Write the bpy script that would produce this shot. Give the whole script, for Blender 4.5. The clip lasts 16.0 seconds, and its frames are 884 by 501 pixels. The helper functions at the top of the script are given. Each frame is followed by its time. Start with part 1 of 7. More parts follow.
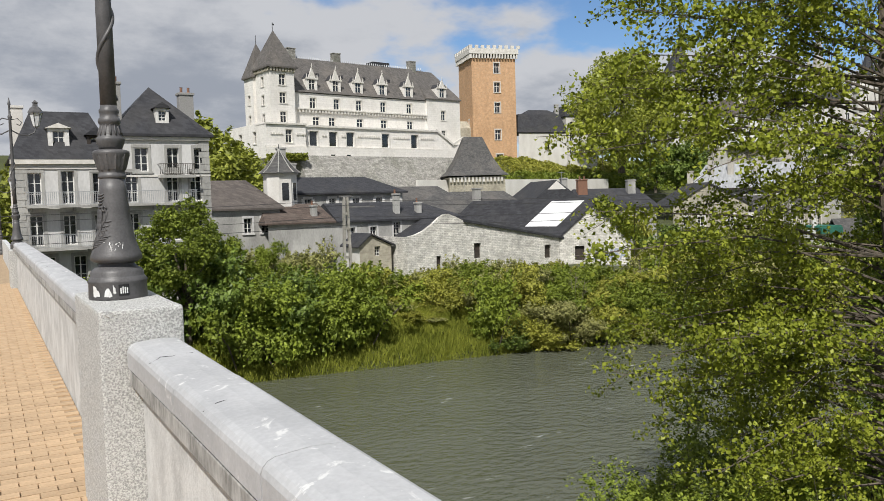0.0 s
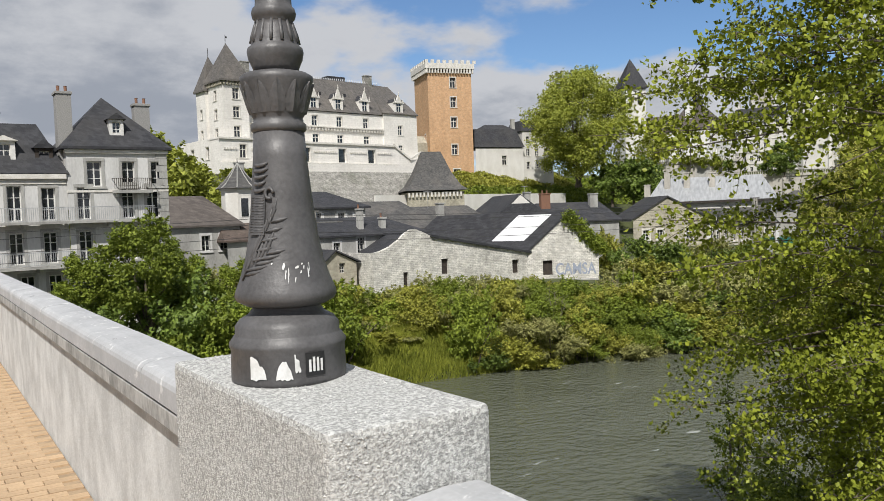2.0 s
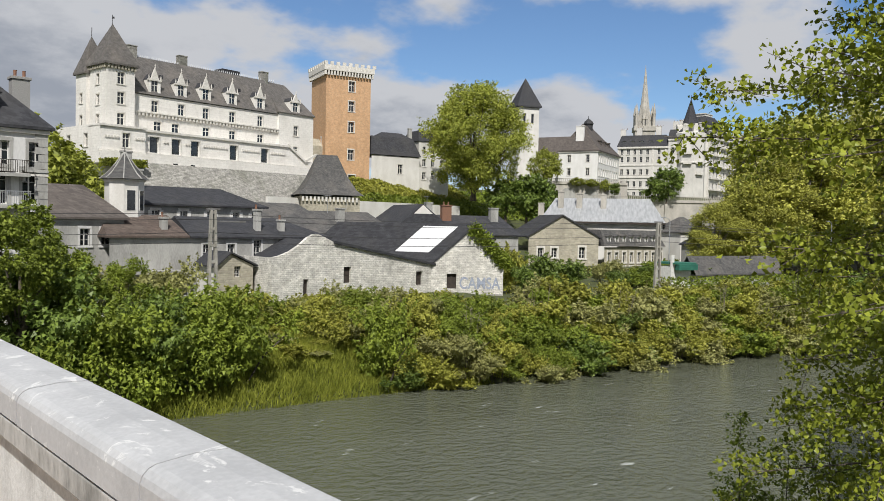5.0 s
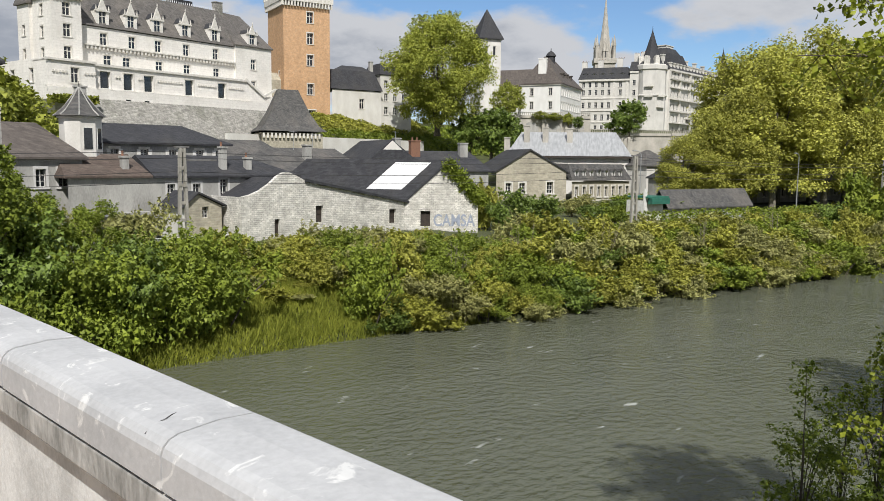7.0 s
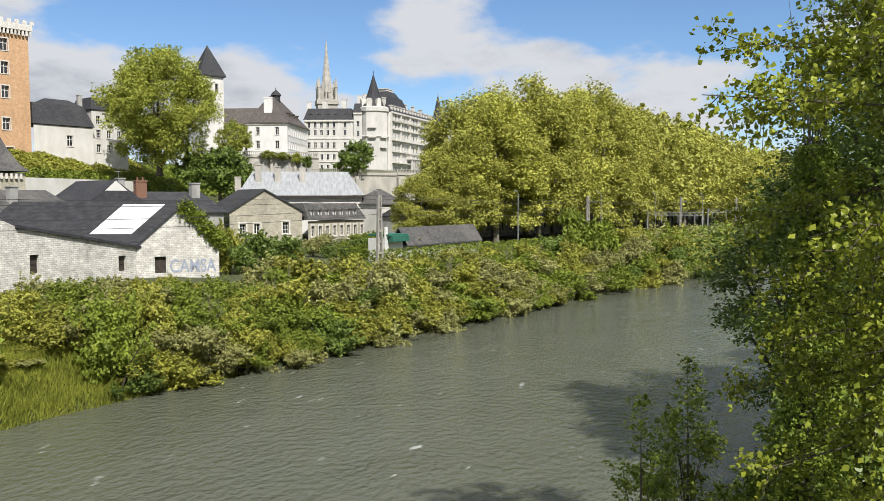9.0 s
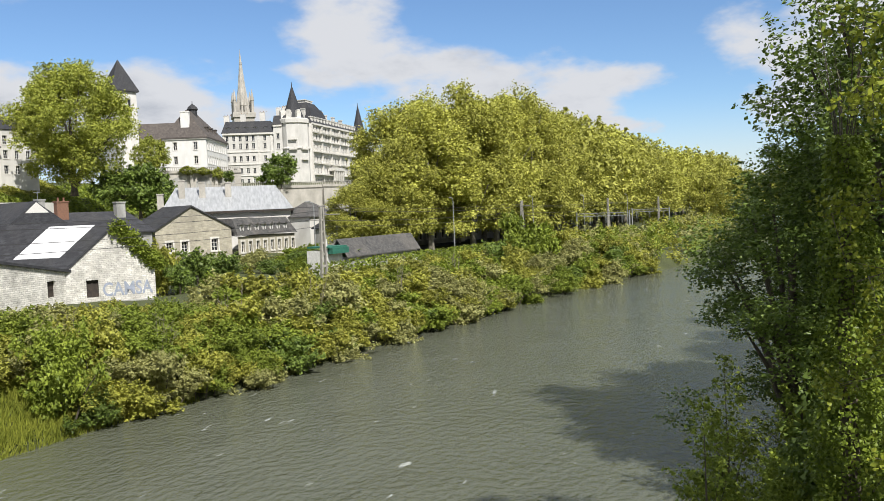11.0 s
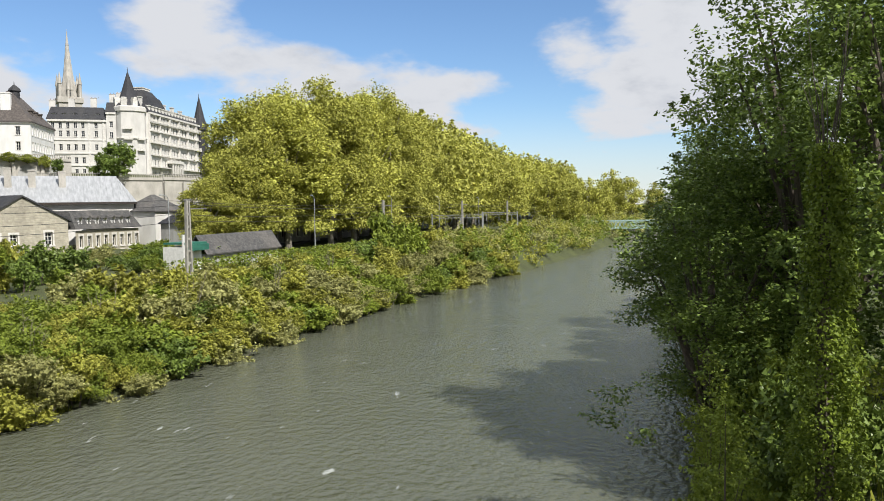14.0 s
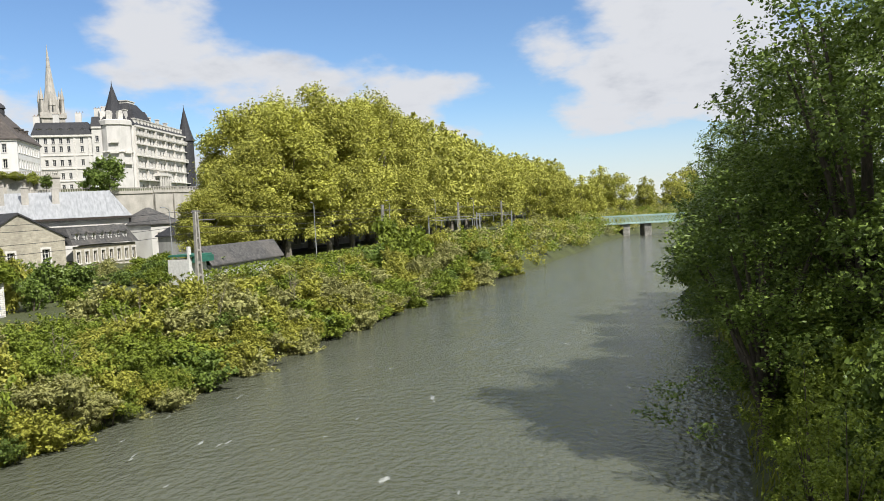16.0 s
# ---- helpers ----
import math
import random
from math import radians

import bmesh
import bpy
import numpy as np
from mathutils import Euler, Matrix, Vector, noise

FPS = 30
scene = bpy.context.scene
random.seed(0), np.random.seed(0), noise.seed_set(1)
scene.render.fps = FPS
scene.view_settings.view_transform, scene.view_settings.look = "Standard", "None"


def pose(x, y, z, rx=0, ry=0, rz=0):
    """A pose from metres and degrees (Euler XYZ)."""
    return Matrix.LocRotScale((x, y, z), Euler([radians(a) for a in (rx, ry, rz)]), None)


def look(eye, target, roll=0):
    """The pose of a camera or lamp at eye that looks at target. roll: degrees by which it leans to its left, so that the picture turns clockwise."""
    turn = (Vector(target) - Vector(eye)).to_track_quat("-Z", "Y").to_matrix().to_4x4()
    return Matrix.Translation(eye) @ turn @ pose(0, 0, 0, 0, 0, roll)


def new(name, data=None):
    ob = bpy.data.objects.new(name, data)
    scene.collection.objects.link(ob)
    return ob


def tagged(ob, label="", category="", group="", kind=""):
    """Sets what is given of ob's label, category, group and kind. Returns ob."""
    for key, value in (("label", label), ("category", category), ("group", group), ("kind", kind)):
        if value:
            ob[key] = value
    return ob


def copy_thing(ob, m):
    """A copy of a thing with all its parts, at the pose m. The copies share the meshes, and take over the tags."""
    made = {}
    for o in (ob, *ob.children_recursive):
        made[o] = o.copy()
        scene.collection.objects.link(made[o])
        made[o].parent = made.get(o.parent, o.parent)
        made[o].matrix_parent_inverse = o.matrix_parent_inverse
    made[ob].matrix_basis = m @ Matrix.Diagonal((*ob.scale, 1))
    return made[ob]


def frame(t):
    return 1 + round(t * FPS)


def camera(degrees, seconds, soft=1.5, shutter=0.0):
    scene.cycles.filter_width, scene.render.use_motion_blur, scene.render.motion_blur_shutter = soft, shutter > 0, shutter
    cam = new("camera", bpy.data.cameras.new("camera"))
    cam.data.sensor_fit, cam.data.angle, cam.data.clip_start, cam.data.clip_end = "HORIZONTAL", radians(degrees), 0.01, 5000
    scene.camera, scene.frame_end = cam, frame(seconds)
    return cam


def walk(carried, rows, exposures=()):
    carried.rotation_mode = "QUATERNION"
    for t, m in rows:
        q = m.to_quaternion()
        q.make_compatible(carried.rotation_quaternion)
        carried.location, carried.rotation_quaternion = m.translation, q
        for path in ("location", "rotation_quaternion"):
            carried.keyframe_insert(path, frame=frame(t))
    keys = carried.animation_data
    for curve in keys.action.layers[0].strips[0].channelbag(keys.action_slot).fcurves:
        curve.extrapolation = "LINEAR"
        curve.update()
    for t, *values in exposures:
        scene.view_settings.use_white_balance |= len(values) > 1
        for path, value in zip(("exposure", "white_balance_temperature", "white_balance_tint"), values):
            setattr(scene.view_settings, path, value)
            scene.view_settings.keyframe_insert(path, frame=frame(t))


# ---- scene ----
cam = camera(58.24, 16.0, soft=0.7)
PATH = [
    (0, (0.514, 23.217, 1.646), (5.505, 31.862, 1.042), -1.64),
    (0.5, (0.485, 23.861, 1.631), (5.620, 32.427, 1.125), -1.67),
    (1, (0.452, 24.513, 1.613), (5.708, 33.010, 1.181), -0.95),
    (1.5, (0.368, 25.191, 1.600), (5.767, 33.598, 1.197), -1.23),
    (2, (0.327, 25.804, 1.590), (5.844, 34.133, 1.165), -2.08),
    (2.5, (0.315, 26.420, 1.593), (6.141, 34.534, 1.113), -2.50),
    (3, (0.322, 27.045, 1.592), (6.340, 35.010, 1.011), -2.57),
    (3.5, (0.343, 27.660, 1.592), (6.347, 35.636, 1.021), -1.12),
    (4, (0.386, 28.257, 1.580), (6.497, 36.163, 1.184), 0.00),
    (4.5, (0.401, 28.871, 1.594), (6.645, 36.679, 1.371), 1.42),
    (4.7, (0.391, 29.118, 1.595), (6.889, 36.716, 1.384), 1.57),
    (6.8, (0.354, 31.561, 1.590), (7.384, 38.620, 0.729), 1.23),
    (7, (0.360, 31.799, 1.602), (7.398, 38.814, 0.482), 0.59),
    (7.5, (0.371, 32.406, 1.634), (8.365, 38.382, 1.015), -0.00),
    (8, (0.375, 33.012, 1.649), (8.935, 38.143, 1.014), -0.23),
    (8.5, (0.370, 33.623, 1.654), (9.212, 38.239, 0.934), -0.10),
    (8.7, (0.367, 33.872, 1.654), (9.319, 38.279, 0.993), 0.11),
    (10.8, (0.317, 36.535, 1.633), (9.587, 40.239, 1.033), -2.26),
    (11, (0.315, 36.786, 1.630), (9.721, 40.141, 1.101), -2.36),
    (11.5, (0.315, 37.401, 1.616), (9.821, 40.470, 1.148), -2.43),
    (12, (0.316, 38.009, 1.602), (9.843, 41.011, 1.129), -2.38),
    (12.5, (0.320, 38.608, 1.593), (9.846, 41.608, 1.089), -2.21),
    (13, (0.322, 39.203, 1.586), (10.038, 41.495, 0.998), -0.31),
    (13.5, (0.322, 39.793, 1.580), (10.175, 41.396, 0.987), -0.63),
    (14, (0.320, 40.386, 1.578), (10.206, 41.775, 1.000), -0.77),
    (14.5, (0.317, 40.977, 1.584), (10.212, 42.327, 1.058), -1.57),
    (15, (0.320, 41.560, 1.593), (10.217, 42.887, 1.059), -2.79),
    (15.5, (0.328, 42.126, 1.601), (10.235, 43.360, 1.029), -3.09),
    (16, (0.338, 42.683, 1.607), (10.248, 43.907, 1.055), -2.88),
]
walk(cam, [(t, look(eye, target, roll)) for t, eye, target, roll in PATH],
     [(0.0, 0.0), (5.0, -0.02), (7.0, 0.05), (8.5, 0.24), (11.0, 0.32), (16.0, 0.35)])

# ---- world, sun, exposure ----
SUN_EL, SUN_AZ = 49.0, 221.0            # elevation; compass angle, clockwise from +y
world = bpy.data.worlds.new("world")
scene.world = world
world.use_nodes = True
wn, wl = world.node_tree.nodes, world.node_tree.links
wn.clear()
sky = wn.new("ShaderNodeTexSky")
sky.sky_type, sky.sun_disc = "NISHITA", False
sky.sun_elevation, sky.sun_rotation = radians(SUN_EL), radians(SUN_AZ)
sky.air_density, sky.dust_density, sky.ozone_density = 1.0, 0.0, 4.0
tc = wn.new("ShaderNodeTexCoord")
sep = wn.new("ShaderNodeSeparateXYZ")
wl.new(tc.outputs["Generated"], sep.inputs[0])


def wmath(op, a, b=None, clamp=False):
    n = wn.new("ShaderNodeMath")
    n.operation, n.use_clamp = op, clamp
    for k, v in enumerate((a, b)):
        if v is None:
            continue
        if isinstance(v, (int, float)):
            n.inputs[k].default_value = v
        else:
            wl.new(v, n.inputs[k])
    return n.outputs[0]


# clouds lie on a high flat layer: the direction divided by its height
up_ = wmath("ADD", wmath("MAXIMUM", sep.outputs[2], 0.0), 0.30)
comb = wn.new("ShaderNodeCombineXYZ")
wl.new(wmath("DIVIDE", sep.outputs[0], up_), comb.inputs[0])
wl.new(wmath("DIVIDE", sep.outputs[1], up_), comb.inputs[1])


def wnoise(scale, detail, shift, rough=0.55):
    m = wn.new("ShaderNodeMapping")
    m.inputs["Location"].default_value = shift
    wl.new(comb.outputs[0], m.inputs[0])
    n = wn.new("ShaderNodeTexNoise")
    n.inputs["Scale"].default_value, n.inputs["Detail"].default_value, n.inputs["Roughness"].default_value = scale, detail, rough
    wl.new(m.outputs[0], n.inputs[0])
    return n.outputs[0]


def wramp(v, a, b):
    r = wn.new("ShaderNodeMapRange")
    r.interpolation_type = "SMOOTHSTEP"
    r.inputs["From Min"].default_value, r.inputs["From Max"].default_value = a, b
    wl.new(v, r.inputs[0])
    return r.outputs[0]


big = wnoise(0.95, 7.0, (3.3, 1.15, 0.0), 0.5)
fine = wnoise(2.6, 6.0, (1.0, 4.0, 0.0), 0.55)
# more cover towards the north-west, clearing towards the east
cover = wmath("ADD", wmath("MULTIPLY", sep.outputs[0], -0.205), wmath("MULTIPLY", fine, 0.30))
mass = wmath("ADD", big, wmath("ADD", cover, wmath("MULTIPLY", sep.outputs[2], 0.24)))
cloud = wramp(mass, 0.485, 0.555)
thick = wramp(wmath("ADD", mass, wmath("MULTIPLY", wnoise(3.4, 8.0, (7.0, 2.0, 0.0), 0.62), 0.62)), 0.86, 1.12)
shade = wn.new("ShaderNodeMix")
shade.data_type = "RGBA"
shade.inputs[6].default_value, shade.inputs[7].default_value = (5.7, 5.85, 6.2, 1), (3.3, 3.6, 4.2, 1)
wl.new(thick, shade.inputs[0])
skymix = wn.new("ShaderNodeMix")
skymix.data_type = "RGBA"
tint = wn.new("ShaderNodeMix")
tint.data_type, tint.blend_type = "RGBA", "MULTIPLY"
tint.inputs[0].default_value, tint.inputs[7].default_value = 1.0, (0.86, 0.955, 1.06, 1)
wl.new(sky.outputs[0], tint.inputs[6])
low = wmath("MULTIPLY", wmath("SUBTRACT", 1.0, wramp(sep.outputs[2], 0.0, 0.13)), 0.6)
wl.new(wmath("MAXIMUM", cloud, low), skymix.inputs[0])
wl.new(tint.outputs[2], skymix.inputs[6])
wl.new(shade.outputs[2], skymix.inputs[7])
bg = wn.new("ShaderNodeBackground")
bg.inputs["Strength"].default_value = 0.10
wl.new(skymix.outputs[2], bg.inputs[0])
wo = wn.new("ShaderNodeOutputWorld")
wl.new(bg.outputs[0], wo.inputs[0])

sun = new("sun", bpy.data.lights.new("sun", "SUN"))
sun.data.energy, sun.data.angle, sun.data.color = 4.7, radians(0.6), (1.0, 0.965, 0.91)
az, el = radians(SUN_AZ), radians(SUN_EL)
sun.matrix_world = look((0, 0, 0), (-math.sin(az) * math.cos(el), -math.cos(az) * math.cos(el), -math.sin(el)))
sun.location = (-20, -30, 60)


# ---- materials ----
def mat(name, base, dark=None, scale=3.0, fine_scale=40.0, rough=0.8, bump=0.3, metal=0.0, spots=0.5, vary=0.0, dist=0.02, stretch=(1, 1, 1), space="Object", spec=0.5):
    """Two-scale noise between base and dark, with fine grain in the relief."""
    m = bpy.data.materials.new(name)
    m.use_nodes = True
    n, l = m.node_tree.nodes, m.node_tree.links
    p = n["Principled BSDF"]
    dark = dark or tuple(c * 0.7 for c in base)
    if space == "World":
        co = n.new("ShaderNodeNewGeometry").outputs["Position"]
    else:
        co = n.new("ShaderNodeTexCoord").outputs["Object"]
    mp = n.new("ShaderNodeMapping")
    mp.inputs["Scale"].default_value = stretch
    l.new(co, mp.inputs[0])
    a, b = n.new("ShaderNodeTexNoise"), n.new("ShaderNodeTexNoise")
    a.inputs["Scale"].default_value, a.inputs["Detail"].default_value = scale, 6
    b.inputs["Scale"].default_value, b.inputs["Detail"].default_value = fine_scale, 4
    l.new(mp.outputs[0], a.inputs[0])
    l.new(mp.outputs[0], b.inputs[0])
    add = n.new("ShaderNodeMath")
    add.operation = "MULTIPLY_ADD"
    l.new(b.outputs[0], add.inputs[0])
    add.inputs[1].default_value = 0.5
    l.new(a.outputs[0], add.inputs[2])
    r = n.new("ShaderNodeMapRange")
    r.inputs["From Min"].default_value, r.inputs["From Max"].default_value = 0.75 - spots * 0.35, 0.75 + spots * 0.35
    l.new(add.outputs[0], r.inputs[0])
    mix = n.new("ShaderNodeMix")
    mix.data_type = "RGBA"
    mix.inputs[6].default_value, mix.inputs[7].default_value = (*dark, 1), (*base, 1)
    l.new(r.outputs[0], mix.inputs[0])
    col = mix.outputs[2]
    if vary:
        oi, hs, mr = n.new("ShaderNodeObjectInfo"), n.new("ShaderNodeHueSaturation"), n.new("ShaderNodeMapRange")
        mr.inputs["To Min"].default_value, mr.inputs["To Max"].default_value = 1 - vary, 1 + vary
        l.new(oi.outputs["Random"], mr.inputs[0])
        l.new(mr.outputs[0], hs.inputs["Value"])
        l.new(col, hs.inputs["Color"])
        col = hs.outputs[0]
    l.new(col, p.inputs["Base Color"])
    p.inputs["Roughness"].default_value, p.inputs["Metallic"].default_value = rough, metal
    p.inputs["Specular IOR Level"].default_value = spec
    if bump:
        bp = n.new("ShaderNodeBump")
        bp.inputs["Strength"].default_value, bp.inputs["Distance"].default_value = bump, dist
        l.new(b.outputs[0], bp.inputs["Height"])
        l.new(bp.outputs[0], p.inputs["Normal"])
    return m


def masonry(name, c1, c2, mortar, w, h, rough=0.9, dirt=(0.1, 0.1, 0.09), dirt_amount=0.5, gap=0.03, bump=0.6, mottle=0.22):
    """Coursed stone, brick or slate at real size, with stains over it."""
    m = mat(name, c1, c2, 1.2, 25, rough, 0)
    n, l = m.node_tree.nodes, m.node_tree.links
    p = n["Principled BSDF"]
    co = n.new("ShaderNodeTexCoord")
    sp, cb, ad = n.new("ShaderNodeSeparateXYZ"), n.new("ShaderNodeCombineXYZ"), n.new("ShaderNodeMath")
    l.new(co.outputs["Object"], sp.inputs[0])
    l.new(sp.outputs[0], ad.inputs[0])
    l.new(sp.outputs[1], ad.inputs[1])
    l.new(ad.outputs[0], cb.inputs[0])
    l.new(sp.outputs[2], cb.inputs[1])
    warp = n.new("ShaderNodeTexNoise")
    warp.inputs["Scale"].default_value = 2.0 / h * 0.3
    l.new(co.outputs["Object"], warp.inputs[0])
    wm = n.new("ShaderNodeVectorMath")
    wm.operation = "MULTIPLY_ADD"
    l.new(warp.outputs["Color"], wm.inputs[0])
    wm.inputs[1].default_value = (h * 0.9, h * 0.7, 0)
    l.new(cb.outputs[0], wm.inputs[2])
    br = n.new("ShaderNodeTexBrick")
    br.inputs["Scale"].default_value = 1.0
    br.inputs["Brick Width"].default_value, br.inputs["Row Height"].default_value = w, h
    br.inputs["Mortar Size"].default_value, br.inputs["Mortar Smooth"].default_value = gap * h, 0.4
    br.inputs["Color1"].default_value, br.inputs["Color2"].default_value, br.inputs["Mortar"].default_value = (*c1, 1), (*c2, 1), (*mortar, 1)
    l.new(wm.outputs[0], br.inputs["Vector"])
    st = n.new("ShaderNodeTexNoise")
    st.inputs["Scale"].default_value, st.inputs["Detail"].default_value = 0.35, 7
    ms = n.new("ShaderNodeMapping")
    ms.inputs["Scale"].default_value = (1, 1, 0.4)
    l.new(co.outputs["Object"], ms.inputs[0])
    l.new(ms.outputs[0], st.inputs[0])
    rg = n.new("ShaderNodeMapRange")
    rg.inputs["From Min"].default_value, rg.inputs["From Max"].default_value, rg.inputs["To Max"].default_value = 0.48, 0.72, dirt_amount
    l.new(st.outputs[0], rg.inputs[0])
    mx = n.new("ShaderNodeMix")
    mx.data_type = "RGBA"
    l.new(rg.outputs[0], mx.inputs[0])
    l.new(br.outputs["Color"], mx.inputs[6])
    mx.inputs[7].default_value = (*dirt, 1)
    mo, mr2, hv = n.new("ShaderNodeTexNoise"), n.new("ShaderNodeMapRange"), n.new("ShaderNodeHueSaturation")
    mo.inputs["Scale"].default_value, mo.inputs["Detail"].default_value, mo.inputs["Roughness"].default_value = 1.6, 10, 0.7
    l.new(co.outputs["Object"], mo.inputs[0])
    mr2.inputs["From Min"].default_value, mr2.inputs["From Max"].default_value = 0.32, 0.68
    mr2.inputs["To Min"].default_value, mr2.inputs["To Max"].default_value = 1 - mottle, 1 + mottle
    l.new(mo.outputs[0], mr2.inputs[0])
    l.new(mr2.outputs[0], hv.inputs["Value"])
    l.new(mx.outputs[2], hv.inputs["Color"])
    l.new(hv.outputs[0], p.inputs["Base Color"])
    p.inputs["Specular IOR Level"].default_value = 0.25
    bp = n.new("ShaderNodeBump")
    bp.inputs["Strength"].default_value, bp.inputs["Distance"].default_value, bp.invert = bump, h * 0.15, True
    l.new(br.outputs["Fac"], bp.inputs["Height"])
    l.new(bp.outputs[0], p.inputs["Normal"])
    return m


def leafmat(name, c1, c2, gloss=0.55):
    """Leaves: colour varied leaf by leaf, light passing through."""
    m = bpy.data.materials.new(name)
    m.use_nodes = True
    n, l = m.node_tree.nodes, m.node_tree.links
    p, out = n["Principled BSDF"], n["Material Output"]
    g = n.new("ShaderNodeNewGeometry")
    mix = n.new("ShaderNodeMix")
    mix.data_type = "RGBA"
    mix.inputs[6].default_value, mix.inputs[7].default_value = (*(c * 0.72 for c in c1), 1), (*(c * 1.16 for c in c2), 1)
    nz = n.new("ShaderNodeTexNoise")
    nz.inputs["Scale"].default_value = 0.6
    l.new(g.outputs["Position"], nz.inputs[0])
    av = n.new("ShaderNodeMath")
    av.operation = "MULTIPLY_ADD"
    l.new(g.outputs["Random Per Island"], av.inputs[0])
    av.inputs[1].default_value = 0.6
    sb = n.new("ShaderNodeMath")
    sb.operation = "SUBTRACT"
    l.new(nz.outputs[0], sb.inputs[0])
    sb.inputs[1].default_value = 0.3
    l.new(sb.outputs[0], av.inputs[2])
    l.new(av.outputs[0], mix.inputs[0])
    hs, oi, mr = n.new("ShaderNodeHueSaturation"), n.new("ShaderNodeObjectInfo"), n.new("ShaderNodeMapRange")
    mr.inputs["To Min"].default_value, mr.inputs["To Max"].default_value = 0.85, 1.15
    l.new(oi.outputs["Random"], mr.inputs[0])
    l.new(mr.outputs[0], hs.inputs["Value"])
    l.new(mix.outputs[2], hs.inputs["Color"])
    l.new(hs.outputs[0], p.inputs["Base Color"])
    p.inputs["Roughness"].default_value = gloss
    p.inputs["Specular IOR Level"].default_value = 0.22
    tr = n.new("ShaderNodeBsdfTranslucent")
    l.new(hs.outputs[0], tr.inputs[0])
    ms = n.new("ShaderNodeMixShader")
    ms.inputs[0].default_value = 0.24
    l.new(p.outputs[0], ms.inputs[1])
    l.new(tr.outputs[0], ms.inputs[2])
    l.new(ms.outputs[0], out.inputs[0])
    return m


CONCRETE = mat("worn_concrete", (0.655, 0.665, 0.66), (0.445, 0.45, 0.445), 5.0, 75, 0.9, 0.7, spots=0.5, dist=0.004, stretch=(1, 1, 0.75), space="World")
COPING = mat("smooth_coping", (0.50, 0.505, 0.515), (0.385, 0.39, 0.40), 3.2, 55, 0.8, 0.35, spots=0.55, dist=0.004, space="World")
n, l = COPING.node_tree.nodes, COPING.node_tree.links
gp, sc, sr, sm = n.new("ShaderNodeNewGeometry"), n.new("ShaderNodeTexNoise"), n.new("ShaderNodeMapRange"), n.new("ShaderNodeMix")
sc.inputs["Scale"].default_value, sc.inputs["Detail"].default_value, sc.inputs["Roughness"].default_value, sc.inputs["Distortion"].default_value = 7.0, 9, 0.62, 1.6
l.new(gp.outputs["Position"], sc.inputs[0])
sr.inputs["From Min"].default_value, sr.inputs["From Max"].default_value, sr.inputs["To Max"].default_value = 0.60, 0.66, 0.75
l.new(sc.outputs[0], sr.inputs[0])
sm.data_type = "RGBA"
sm.inputs[7].default_value = (0.70, 0.70, 0.69, 1)
l.new(sr.outputs[0], sm.inputs[0])
l.new(n["Principled BSDF"].inputs["Base Color"].links[0].from_socket, sm.inputs[6])
l.new(sm.outputs[2], n["Principled BSDF"].inputs["Base Color"])
BAND = mat("stained_band", (0.45, 0.445, 0.43), (0.20, 0.20, 0.19), 7, 50, 0.9, 0.5, spots=0.45, dist=0.006, stretch=(1, 1, 0.5), space="World")
# near-black for hairline cracks and for the painted shadow line under the coping
CRACK = mat("crack_and_joint_shade", (0.07, 0.07, 0.065), (0.04, 0.04, 0.038), 20, 90, 0.95, 0.2, space="World")
PEBBLE = mat("pebbledash", (0.66, 0.66, 0.64), (0.33, 0.33, 0.32), 105, 220, 0.95, 1.0, spots=0.36, dist=0.005, space="World")
IRON = mat("painted_iron", (0.118, 0.115, 0.117), (0.072, 0.070, 0.071), 9, 90, 0.48, 0.35, dist=0.003)
RUST = mat("grey_ironwork", (0.20, 0.20, 0.20), (0.10, 0.09, 0.08), 4, 40, 0.7, 0.2)
PAVER = mat("clay_paver", (0.55, 0.395, 0.25), (0.44, 0.31, 0.19), 7, 60, 0.9, 0.4, vary=0.10, dist=0.004)
PAVEBED = mat("paver_field", (0.42, 0.31, 0.20), (0.30, 0.22, 0.14), 9, 60, 0.95, 0.4, dist=0.004)
ASPHALT = mat("asphalt", (0.06, 0.06, 0.06), (0.04, 0.04, 0.04), 3, 90, 0.9, 0.5)
KERB = mat("granite_kerb", (0.36, 0.35, 0.34), (0.22, 0.22, 0.21), 20, 90, 0.85, 0.3)
LIME = masonry("castle_limestone", (0.82, 0.795, 0.75), (0.78, 0.755, 0.71), (0.67, 0.645, 0.60), 1.1, 0.45, dirt=(0.54, 0.51, 0.46), dirt_amount=0.4, gap=0.04, bump=0.2, mottle=0.08)
PALE = mat("pale_render", (0.74, 0.725, 0.69), (0.60, 0.58, 0.54), 0.5, 12, 0.9, 0.2, stretch=(1, 1, 0.5))
CREAM = mat("cream_stucco", (0.68, 0.66, 0.62), (0.54, 0.525, 0.49), 0.4, 8, 0.9, 0.2, stretch=(1, 1, 0.5))
GREYWALL = mat("grey_lime_render", (0.44, 0.435, 0.41), (0.27, 0.265, 0.25), 0.7, 10, 0.9, 0.3, stretch=(1, 1, 0.35))
HOUSEWALL = mat("pale_grey_render", (0.65, 0.645, 0.63), (0.49, 0.485, 0.47), 0.6, 9, 0.9, 0.3, stretch=(1, 1, 0.35))
TRIM = mat("white_stone_trim", (0.74, 0.715, 0.67), (0.56, 0.54, 0.49), 2, 30, 0.85, 0.2)
BRICK = masonry("ochre_brick", (0.61, 0.385, 0.225), (0.54, 0.335, 0.19), (0.60, 0.47, 0.34), 0.35, 0.09, dirt=(0.36, 0.22, 0.12), dirt_amount=0.45)
